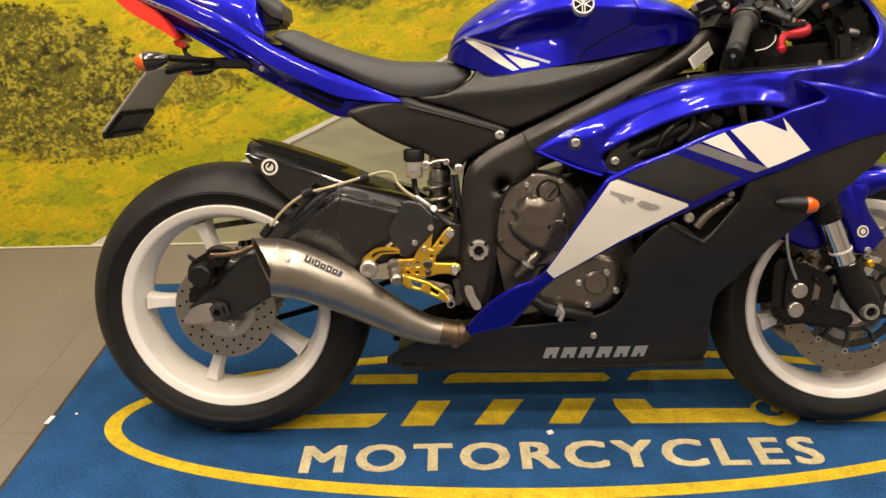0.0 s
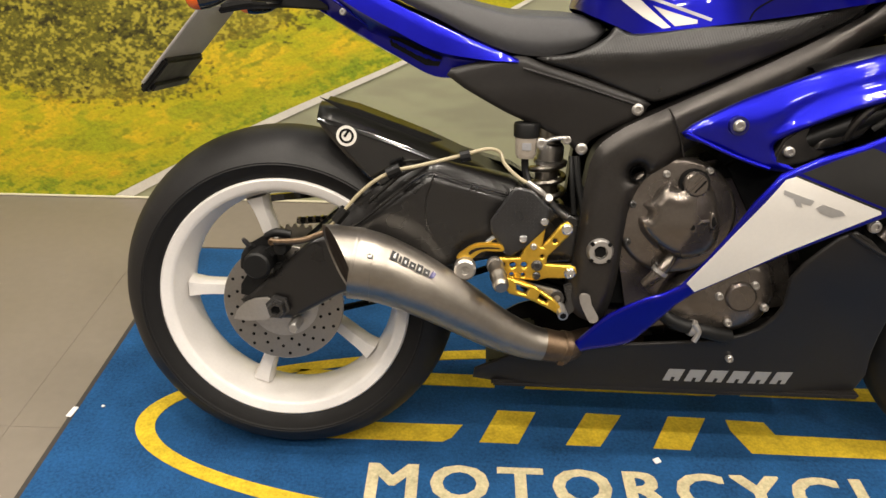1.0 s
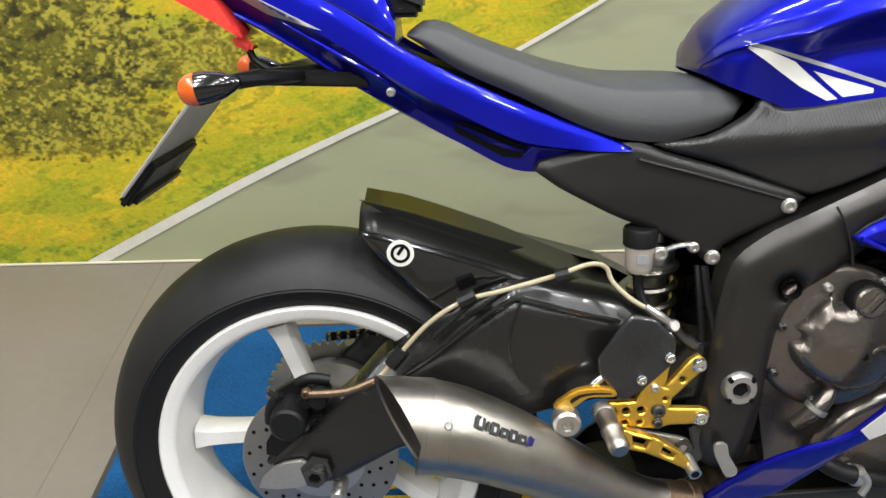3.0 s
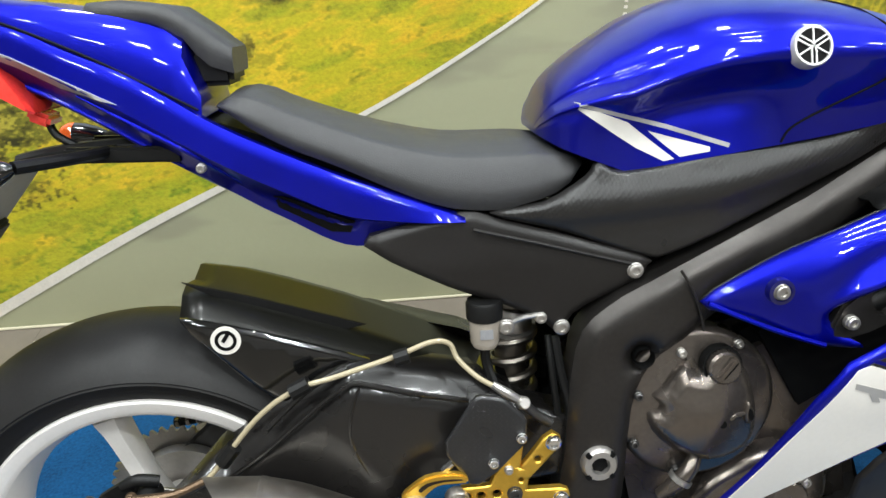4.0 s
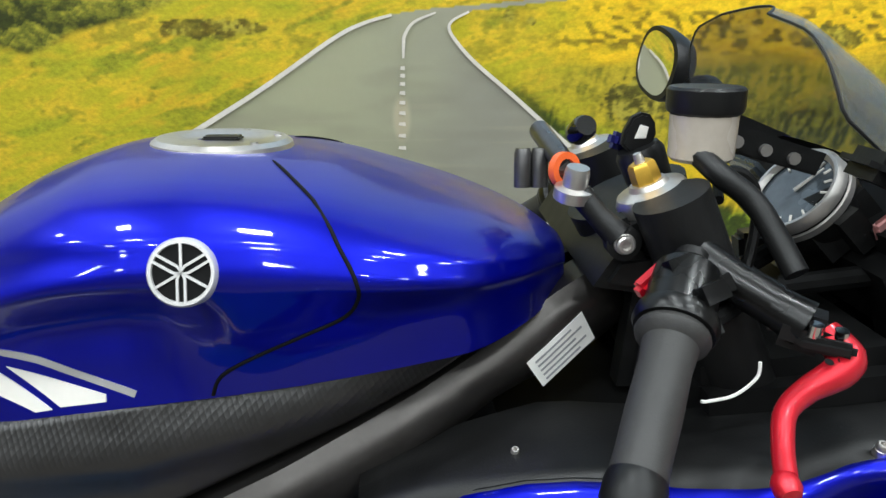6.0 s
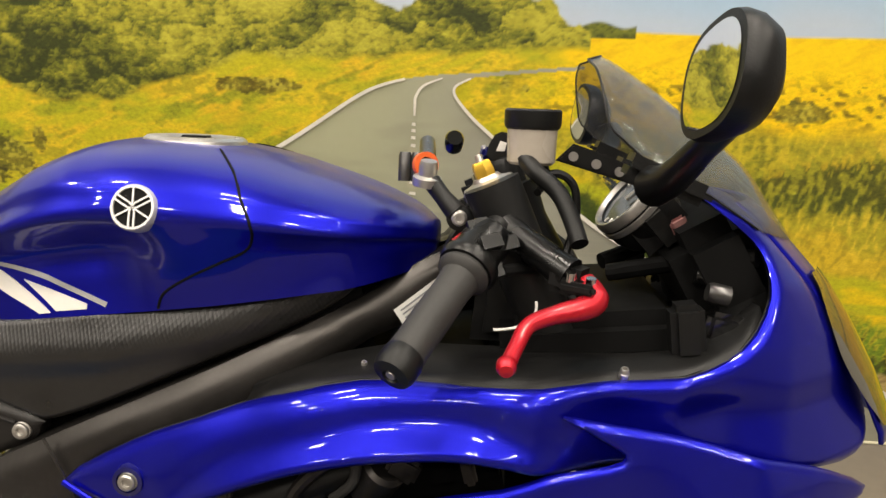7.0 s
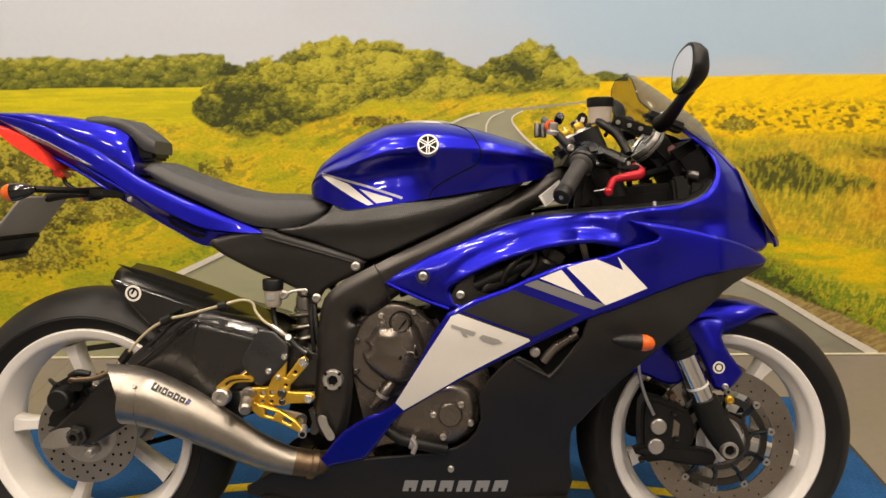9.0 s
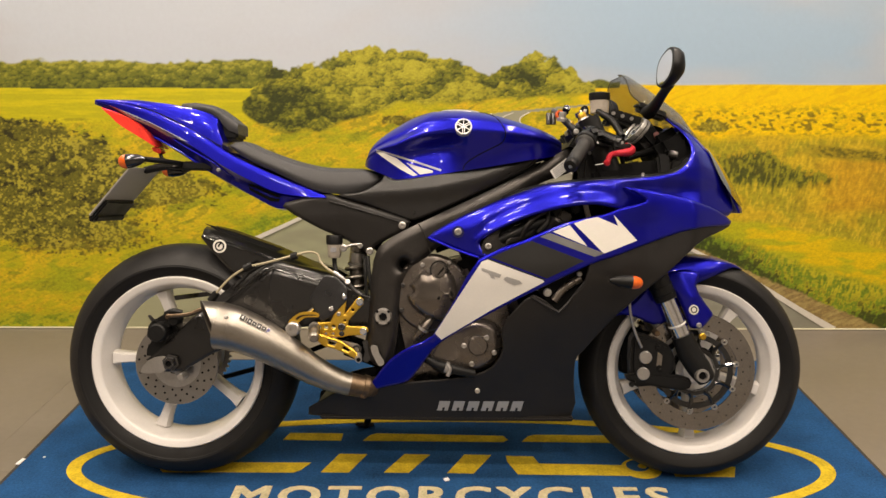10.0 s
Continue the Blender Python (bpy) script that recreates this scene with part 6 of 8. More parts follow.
DECALS = [
    ("white_panel", [(0.806, 0.598), (0.820, 0.603), (0.953, 0.5535), (0.956, 0.549), (0.830, 0.478), (0.7085, 0.4005), (0.693, 0.417), (0.750, 0.510)], DECAL_WHITE),
    ("black_panel", [(0.828, 0.608), (0.876, 0.630), (0.924, 0.648), (1.050, 0.6005), (1.042, 0.597), (0.962, 0.5575)], DECAL_BLACK),
    ("black_pinstripe", [(0.818, 0.6035), (0.822, 0.6055), (0.959, 0.5550), (0.956, 0.5525)], DECAL_BLACK),
    ("grey_stripe", [(0.944, 0.658), (0.968, 0.667), (1.098, 0.619), (1.074, 0.6105)], DECAL_GREY),
    ("white_chevron", [(0.974, 0.670), (1.014, 0.6860), (1.057, 0.6355)], DECAL_WHITE),
    ("white_chevron", [(1.024, 0.690), (1.055, 0.7005), (1.080, 0.7055), (1.1294, 0.6845), (1.119, 0.7100), (1.1768, 0.6495), (1.142, 0.636), (1.0962, 0.6185)], DECAL_WHITE),
]
for nm, q, mt in DECALS:
    part(nm, shell(q, lambda u, w: fair_half(u, w) + 0.0010, 0.0010, 0.009, 0.001, 0, smooth=0), mt, midp)
# model badge as plain slanted blocks
for i, q in enumerate(([(0.806, 0.583), (0.853, 0.567), (0.849, 0.559), (0.834, 0.563), (0.838, 0.556), (0.829, 0.558), (0.822, 0.570), (0.806, 0.576)], [(0.866, 0.562), (0.897, 0.552), (0.904, 0.545), (0.884, 0.541), (0.866, 0.548), (0.858, 0.556)])):
    part("badge_block", shell(q, lambda u, w: fair_half(u, w) + 0.0018, 0.0008, 0.009, 0.001, 0, smooth=0), DECAL_LIGHT, midp)
BELLY = [(0.356, 0.181), (0.398, 0.226), (0.445, 0.254), (0.517, 0.268), (0.647, 0.283), (0.776, 0.299), (0.835, 0.325), (0.862, 0.375), (0.858, 0.430), (0.890, 0.480), (0.935, 0.516), (0.985, 0.482), (1.000, 0.480), (1.053, 0.544), (1.066, 0.598), (1.113, 0.614), (1.208, 0.649), (1.283, 0.677), (1.349, 0.688), (1.420, 0.690), (1.424, 0.681), (1.372, 0.662), (1.323, 0.638), (1.253, 0.570), (1.137, 0.463), (1.066, 0.370), (1.046, 0.340), (1.048, 0.270), (1.045, 0.180), (0.90, 0.172), (0.60, 0.172)]


def belly_half(u, w):
    return fair_half(u, w) - 0.006 - 0.016 * np.exp(-((u - 1.06) / 0.12) ** 2) * I(w, [0.2, 0.4, 0.55], [1, 1, 0])


belly = part("belly_pan", shell(BELLY, belly_half, 0.005, 0.014, 0.004, 0.003, smooth=2), MATT, bike, "matt black belly pan", 50)
twin(belly)
part("belly_floor", rbox((0.72, 0, 0.179), (0.66, 0.20, 0.012), 0.004), MATT, bike)
part("belly_rear", rbox((0.43, 0, 0.212), (0.10, 0.18, 0.030), 0.006, (0, -12, 0)), BLACK, bike)
bolt((0.800, -0.1295, 0.259), belly, 0.006)
# maker's name as plain slanted blocks
for i in range(6):
    u0 = 0.700 + 0.0378 * i
    q = [(u0 - 0.004, 0.2015), (u0 + 0.024, 0.2015), (u0 + 0.031, 0.2285), (u0 + 0.003, 0.2285)]
    gap = [(u0 + 0.0085, 0.2005), (u0 + 0.0145, 0.2005), (u0 + 0.0165, 0.2105), (u0 + 0.0105, 0.2105)]
    part("name_block", shell(q, lambda u, w: belly_half(u, w) + 0.0010, 0.001, 0.008, 0.001, 0, smooth=0), DECAL_LIGHT, belly)
    part("name_gap", shell(gap, lambda u, w: belly_half(u, w) + 0.0016, 0.001, 0.008, 0.001, 0, smooth=0), MATT, belly)
part("vent_trim", tube([(0.925, -0.212, 0.512), (0.985, -0.204, 0.478), (1.003, -0.205, 0.480), (1.052, -0.208, 0.541), (1.078, -0.211, 0.575)], 0.0035, 8), MATT, belly)

# nose with headlights
rings = []
for w in np.linspace(0.715, 0.945, 22):
    uc = I(w, NOSE_W, NOSE_U)
    rings.append([(uc - 4.2 * v * v, v, w) for v in np.linspace(-0.090, 0.090, 21)])
nose = part("nose_cowl", loft(rings), BLUE, bike, "blue nose cowl", 50)
m = nose.modifiers.new("thickness", "SOLIDIFY")
m.thickness = 0.004
for s in (-1, 1):
    rings = []
    for w in np.linspace(0.735, 0.880, 14):
        uc = I(w, NOSE_W, NOSE_U) + 0.006
        f = (w - 0.735) / 0.145
        v0, v1 = 0.018 + 0.02 * f, 0.080 + 0.035 * math.sin(math.pi * min(f * 0.9 + 0.1, 1))
        rings.append([(uc - 4.2 * v * v, s * v, w) for v in np.linspace(v0, v1, 10)])
    part("headlight", loft(rings), HEADLENS, nose, "glossy headlight lens")
part("front_inner", rbox((1.30, 0, 0.76), (0.16, 0.20, 0.06), 0.02), BLACK, bike)

# windscreen
rings = []
for f in 1 - (1 - np.linspace(0, 1, 26)) ** 2:
    c = np.array((I(f, [0, 0.25, 0.5, 0.75, 1], [1.386, 1.334, 1.286, 1.236, 1.182]), I(f, [0, 0.25, 0.5, 0.75, 1], [0.902, 0.975, 1.012, 1.048, 1.080])))
    e = np.array((I(f, [0, 0.25, 0.5, 0.75, 1], [1.322, 1.268, 1.220, 1.178, 1.165]), I(f, [0, 0.25, 0.5, 0.75, 1], [0.922, 0.955, 0.975, 1.010, 1.074])))
    hw = J(f, [0, 0.4, 0.7, 0.85, 0.95, 1], [0.108, 0.128, 0.128, 0.118, 0.094, 0.040])
    row = []
    for t in np.linspace(-1, 1, 25):
        p = c + (e - c) * (0.55 * t * t + 0.45 * abs(t) ** 3.2)
        row.append((p[0], 0.016 + hw * 1.10 * t, p[1]))
    rings.append(row)
screen = part("windscreen", loft(rings), SCREEN, bike, "smoked plastic double-bubble windscreen", 60)
m = screen.modifiers.new("thickness", "SOLIDIFY")
m.thickness = 0.002
part("screen_edge", tube([r[0] for r in rings] + [rings[-1][k] for k in range(2, 23, 2)] + [r[-1] for r in rings[::-1]], 0.0011, 6, 1), BLACK, screen)

# cockpit inner panels
for s in (-1, 1):
    rows = []
    for u in np.linspace(0.860, 1.325, 22):
        w = J(u, [0.86, 0.93, 1.06, 1.13, 1.246, 1.298, 1.325], [0.745, 0.770, 0.789, 0.794, 0.803, 0.821, 0.845])
        vo = upper_half(np.array([u]), np.array([w]))[0] - 0.010
        vi = I(u, [0.86, 0.93, 1.0, 1.05, 1.2, 1.325], [0.112, 0.098, 0.085, 0.105, 0.135, 0.10])
        rows.append([(u, s * vo, w), (u, s * (vo - 0.02), w + 0.004), (u, s * (vo + vi) / 2, w + 0.008), (u, s * vi, w + 0.006), (u, s * (vi - 0.012), w - 0.04)])
    inner = part("inner_panel", loft(rows), BLACK, bike, "black inner cockpit panel" if s < 0 else "", 40)
    m = inner.modifiers.new("thickness", "SOLIDIFY")
    m.thickness = 0.003
    if s < 0:
        bolt((1.196, -0.190, 0.806), inner, 0.004, axis=(0, -0.35, 0.94))
        bolt((0.967, -0.148, 0.784), inner, 0.003, axis=(0, -0.35, 0.94))
    # headlight carrier and bracketry deep in the nose
    part("fairing_stay", tube([(1.20, s * 0.03, 0.86), (1.28, s * 0.07, 0.885), (1.325, s * 0.10, 0.895)], 0.009, 10), DARK, bike)
    blk = part("headlight_housing", rbox((1.318, s * 0.062, 0.845), (0.085, 0.085, 0.075), 0.02, (0, -18, 0)), BLACK, bike, "black headlight housing")
    part("adjuster", lathe([(0, 0.012), (0.010, 0.012), (0.012, 0.008), (0.012, -0.01)], (1.285, s * 0.085, 0.872), (-1, 0, 0.2), 14), GLOSS, blk)
    part("adjuster", lathe([(0, 0.010), (0.008, 0.010), (0.010, 0.006), (0.010, -0.01)], (1.288, s * 0.115, 0.862), (-1, 0, 0.2), 14), SATIN if s < 0 else GLOSS, blk)
    part("rib", rbox((1.300, s * 0.12, 0.820), (0.05, 0.02, 0.05), 0.006, (0, 10, 0)), GLOSS, blk)
    part("rib", rbox((1.255, s * 0.145, 0.835), (0.03, 0.03, 0.05), 0.006, (0, -8, 0)), BLACK, blk)
# Added near-black blocks close the view through the cockpit; their colour gives its shade.
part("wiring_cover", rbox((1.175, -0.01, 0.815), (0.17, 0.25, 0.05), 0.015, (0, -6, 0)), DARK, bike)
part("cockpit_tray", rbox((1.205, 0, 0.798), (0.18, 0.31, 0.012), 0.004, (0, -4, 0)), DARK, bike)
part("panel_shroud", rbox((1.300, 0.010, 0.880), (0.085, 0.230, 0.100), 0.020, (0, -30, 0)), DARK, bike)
part("steering_head", lathe([(0.0, -0.16), (0.050, -0.16), (0.055, -0.12), (0.046, -0.04), (0.050, 0.0), (0.0, 0.0)], (1.075, 0, 0.935), FA_UP, 28), BLACK, bike, "black steering head of the frame")
for s in (-1, 1):
    part("head_gusset", plate([(1.06, 0.79), (1.07, 0.895), (1.12, 0.90), (1.17, 0.79)], s * 0.030, s * 0.075, 0.012), BLACK, bike)
# instruments
GC, GA = Vector((1.224, 0.000, 0.928)), Vector((-0.75, -0.16, 0.62))
dash = part("instrument_panel", rbox((1.249, 0.050, 0.911), (0.055, 0.20, 0.070), 0.018, (0, -44, 0)), BLACK, bike, "black instrument panel with round dial")
dial = part("dial_rim", lathe([(0.0335, 0.010), (0.037, 0.014), (0.0395, 0.014), (0.0423, 0.010), (0.0423, 0.004), (0.0405, 0.002)], GC, GA, 40), ALLOY, dash, "silver dial rim")
part("dial_band", lathe([(0.0405, 0.001), (0.0428, 0.000), (0.0428, -0.006), (0.0405, -0.008)], GC, GA, 40), ALLOY, dash)
part("dial_body", lathe([(0.0410, 0.004), (0.0410, -0.018), (0.036, -0.034), (0.0, -0.036)], GC, GA, 40), BLACK, dash)
part("dial_face", lathe([(0.0, 0.008), (0.035, 0.008)], GC, GA, 32), FACE, dash)
da = GA.normalized().orthogonal().normalized()
db = GA.normalized().cross(da)
for k in range(12):
    t = radians(200 - 22 * k)
    o = GC + GA.normalized() * 0.009
    p0, p1 = o + (da * math.cos(t) + db * math.sin(t)) * 0.026, o + (da * math.cos(t) + db * math.sin(t)) * 0.0320
    part("dial_mark", tube([p0, p1], 0.0011, 6, 1), DECAL_WHITE, dial)
part("needle", tube([GC + GA.normalized() * 0.010, GC + GA.normalized() * 0.010 + db * 0.024 - da * 0.015], [0.0018, 0.0008], 6, 1), DECAL_WHITE, dial)
part("display", rbox((1.226, 0.095, 0.928), (0.008, 0.075, 0.050), 0.003, (0, -44, 0)), FACE, dash)
part("pale_tab", rbox((1.262, -0.056, 0.916), (0.018, 0.006, 0.018), 0.003, (0, -30, 15)), PINKISH, dash)
brace = part("screen_bracket", plate([(1.140, 0.972), (1.158, 0.990), (1.235, 0.966), (1.228, 0.948)], -0.012, -0.004, 0.002), BLACK, bike)
for k in range(3):
    part("bracket_hole", lathe([(0.005, 0.0), (0.005, 0.004), (0, 0.004)], (1.158 + 0.024 * k, -0.0125, 0.977 - 0.007 * k), (0, -1, 0), 12), ALLOY, brace)

# mirrors
def mirror(s):
    head = Vector((1.226, -0.281, 1.048)) if s < 0 else Vector((1.200, 0.315, 1.020))
    ax = Vector((-0.98, -0.10, 0.11)).normalized() if s < 0 else Vector((-0.97, -0.14, 0.12)).normalized()
    y = Vector((0, s, 0))
    y = (y - ax * y.dot(ax)).normalized()
    z = ax.cross(y) * (1 if ax.cross(y).z > 0 else -1)
    y2, z2 = y * math.cos(0.25) + z * math.sin(0.25), z * math.cos(0.25) - y * math.sin(0.25)
    shape = [(math.copysign(abs(math.cos(t)) ** 0.75, math.cos(t)) * 0.052, math.copysign(abs(math.sin(t)) ** 0.8, math.sin(t)) * 0.040) for t in np.linspace(0, 2 * math.pi, 37)[:-1]]
    def ring(scale, d):
        return [head + y2 * (a * scale) + z2 * (b * scale) + ax * d for a, b in shape]
    body = part("mirror_housing", loft([ring(0.93, 0.0062), ring(1.0, 0.006), ring(1.03, 0.0), ring(1.0, -0.010), ring(0.86, -0.022), ring(0.5, -0.032), ring(0.12, -0.035)], True, True), BLACK, bike, "gloss black fairing mirror")
    part("mirror_glass", loft([ring(0.87, 0.0068), ring(0.5, 0.0072), ring(0.01, 0.0072)], True), MIRROR, body, "clear mirror glass")
    part("mirror_stem", tube([head + Vector((0.016, -s * 0.03, -0.030)), (1.232, s * 0.235, 1.000), (1.222, s * 0.185, 0.972), (1.215, s * 0.150, 0.962)], [0.012, 0.011, 0.014, 0.018], 14), SWITCH, body)
    part("mirror_foot", rbox((1.228, s * 0.125, 0.967), (0.085, 0.050, 0.020), 0.008, (0, 22, 0)), BLACK, body)


mirror(-1)
mirror(1)

# -- front end --
FA = Vector((-0.255, 0, 0.570)).normalized()
for s in (-1, 1):
    base = Vector((1.345, s * 0.105, 0.352))
    leg = part("fork_leg", tube([base + FA * 0.20, base + FA * 0.30, base + FA * 0.42, base + FA * 0.66], [0.026, 0.0262, 0.027, 0.027], 24, 1), BLACK, bike, "black upside-down fork leg")
    part("stanchion", tube([base + FA * 0.02, base + FA * 0.20], 0.0215, 24, 1), CHROME, leg, "chrome inner fork tube")
    part("dust_seal", lathe([(0.0215, -0.004), (0.028, -0.004), (0.029, 0.004), (0.029, 0.060), (0.027, 0.068)], base + FA * 0.160, FA, 24), BLACK, leg)
    for k in range(4):
        part("seal_rib", lathe([(0.0285, -0.002), (0.0305, 0), (0.0285, 0.002)], base + FA * (0.172 + 0.022 * k), FA, 24), BLACK, leg)
    part("zip_tie", lathe([(0.0215, -0.002), (0.0232, -0.002), (0.0232, 0.002), (0.0215, 0.002)], base + FA * 0.085, FA, 20, True), PAPER, leg)
    foot = part("axle_clamp", tube([base + FA * 0.055, base + FA * 0.02, base, Vector((1.368, s * 0.105, 0.318)), Vector((1.388, s * 0.105, 0.288))], [0.027, 0.029, 0.030, 0.030, 0.024], 20, 3), BLACK, leg)
    part("axle_end", lathe([(0.0, 0.0), (0.010, 0.0), (0.0115, 0.008), (0.016, 0.008), (0.0175, 0.004), (0.0175, -0.01)], (1.368, s * 0.133, 0.304), (0, s, 0), 24), ALLOY, leg)
    part("axle_hex", lathe([(0.010, 0.0), (0.010, 0.0025), (0, 0.0025)], (1.368, s * 0.133, 0.304), (0, s, 0), 6), DARK, leg)
    # radial caliper behind the leg
    cal = part("front_caliper", plate([(1.196, 0.388), (1.218, 0.404), (1.258, 0.390), (1.290, 0.376), (1.306, 0.345), (1.304, 0.308), (1.278, 0.280), (1.212, 0.266), (1.196, 0.292)], s * 0.052, s * 0.108, 0.008, 2), BLACK, bike, "black four-piston radial brake caliper")
    for z, u in ((0.345, 1.230), (0.303, 1.225)):
        part("piston_cap", lathe([(0.0, 0.008), (0.0145, 0.008), (0.0165, 0.006), (0.0165, -0.004)], (u, s * 0.108, z), (0, s, 0), 24), ALLOY, cal)
    for u, z in ((1.205, 0.405), (1.262, 0.372), (1.268, 0.318), (1.196, 0.275)):
        part("caliper_bolt", lathe([(0.0, 0.003), (0.003, 0.006), (0.0065, 0.006), (0.007, 0.0)], (u, s * 0.108, z), (0, s, 0), 14), BLACK, cal)
    part("pad_window", plate([(1.262, 0.360), (1.274, 0.350), (1.272, 0.325), (1.258, 0.322)], s * 0.105, s * 0.1095, 0.001), DISC_F, cal)
    part("caliper_bracket", plate([(1.185, 0.285), (1.300, 0.262), (1.345, 0.265), (1.345, 0.29), (1.30, 0.30), (1.20, 0.305)], s * 0.085, s * 0.112, 0.006, 2), BLACK, cal)
    for z in (0.405, 0.42):
        part("caliper_mount", lathe([(0.0, 0.006), (0.007, 0.006), (0.008, 0.0), (0.008, -0.02)], (1.262 + 3 * (z - 0.405), s * 0.095, z), (0, s, 0), 14), BROWN_STEEL, cal)
    part("hose", tube([(1.178, s * 0.150, 0.530), (1.182, s * 0.140, 0.470), (1.196, s * 0.128, 0.420), (1.218, s * 0.118, 0.372)], 0.0035, 8), ALLOY, cal)
    indicator((1.184, s * 0.262, 0.550), (1.106, s * 0.259, 0.557), 0.0162, True, [(1.135, s * 0.258, 0.553), (1.140, s * 0.23, 0.553), (1.145, s * 0.19, 0.553)])

rings = []
for a in np.linspace(63, 148, 36):
    t = radians(a)
    rr = J(a, [63, 80, 120, 148], [0.298, 0.304, 0.304, 0.300])
    hw = J(a, [63, 68, 80, 110, 148], [0.018, 0.042, 0.070, 0.078, 0.074])
    drop = J(a, [63, 69, 76, 84, 95, 125, 140, 148], [0.004, 0.010, 0.034, 0.058, 0.076, 0.078, 0.060, 0.034])
    e = Vector((math.cos(t), 0, math.sin(t)))
    rings.append([FRONT + e * (rr - d * drop) + Vector((0, hw * x, 0)) for x, d in ((-1, 1), (-0.985, 0.72), (-0.93, 0.42), (-0.86, 0.26), (-0.80, 0.20), (-0.45, 0.05), (0, 0.0), (0.45, 0.05), (0.80, 0.20), (0.86, 0.26), (0.93, 0.42), (0.985, 0.72), (1, 1))])
fender = part("front_mudguard", loft(rings), BLUE, bike, "blue front mudguard", 40)
m = fender.modifiers.new("thickness", "SOLIDIFY")
m.thickness = 0.003
GUARD = [(1.280, 0.552), (1.330, 0.568), (1.375, 0.560), (1.364, 0.526), (1.382, 0.489), (1.405, 0.457), (1.402, 0.446), (1.387, 0.430), (1.370, 0.420), (1.348, 0.420), (1.340, 0.440), (1.330, 0.465), (1.311, 0.505)]
g = part("fork_guard", shell(GUARD, lambda u, w: I(w, [0.42, 0.50, 0.55, 0.57], [0.098, 0.092, 0.080, 0.074]) + 0.008 * np.exp(-((u - I(w, [0.42, 0.56], [1.375, 1.32])) / 0.022) ** 2), 0.006, 0.008, 0.008, 0.006, smooth=2), BLUE, fender)
twin(g)
GUARD2 = [(1.140, 0.448), (1.193, 0.476), (1.229, 0.512), (1.252, 0.548), (1.290, 0.520), (1.296, 0.440), (1.258, 0.424), (1.220, 0.440), (1.183, 0.450)]
g2 = part("rear_guard", shell(GUARD2, lambda u, w: 0.080 + 0 * u, 0.006, 0.012, 0.008, 0.006, smooth=2), BLUE, fender)
twin(g2)
part("round_badge", lathe([(0.0, 0.0015), (0.0125, 0.0015), (0.0125, 0.0)], (1.352, -0.1045, 0.468), (0.1, -1, 0.1), 24), DECAL_WHITE, fender, "round white badge")
part("badge_ring", lathe([(0.006, 0.002), (0.0088, 0.002), (0.0088, 0.001), (0.006, 0.001)], (1.352, -0.1047, 0.468), (0.1, -1, 0.1), 20, True), DARK, fender)
bolt((1.366, -0.104, 0.428), fender, 0.006)
bolt((1.378, -0.098, 0.398), fender, 0.008, "gold_bolt", GOLD)

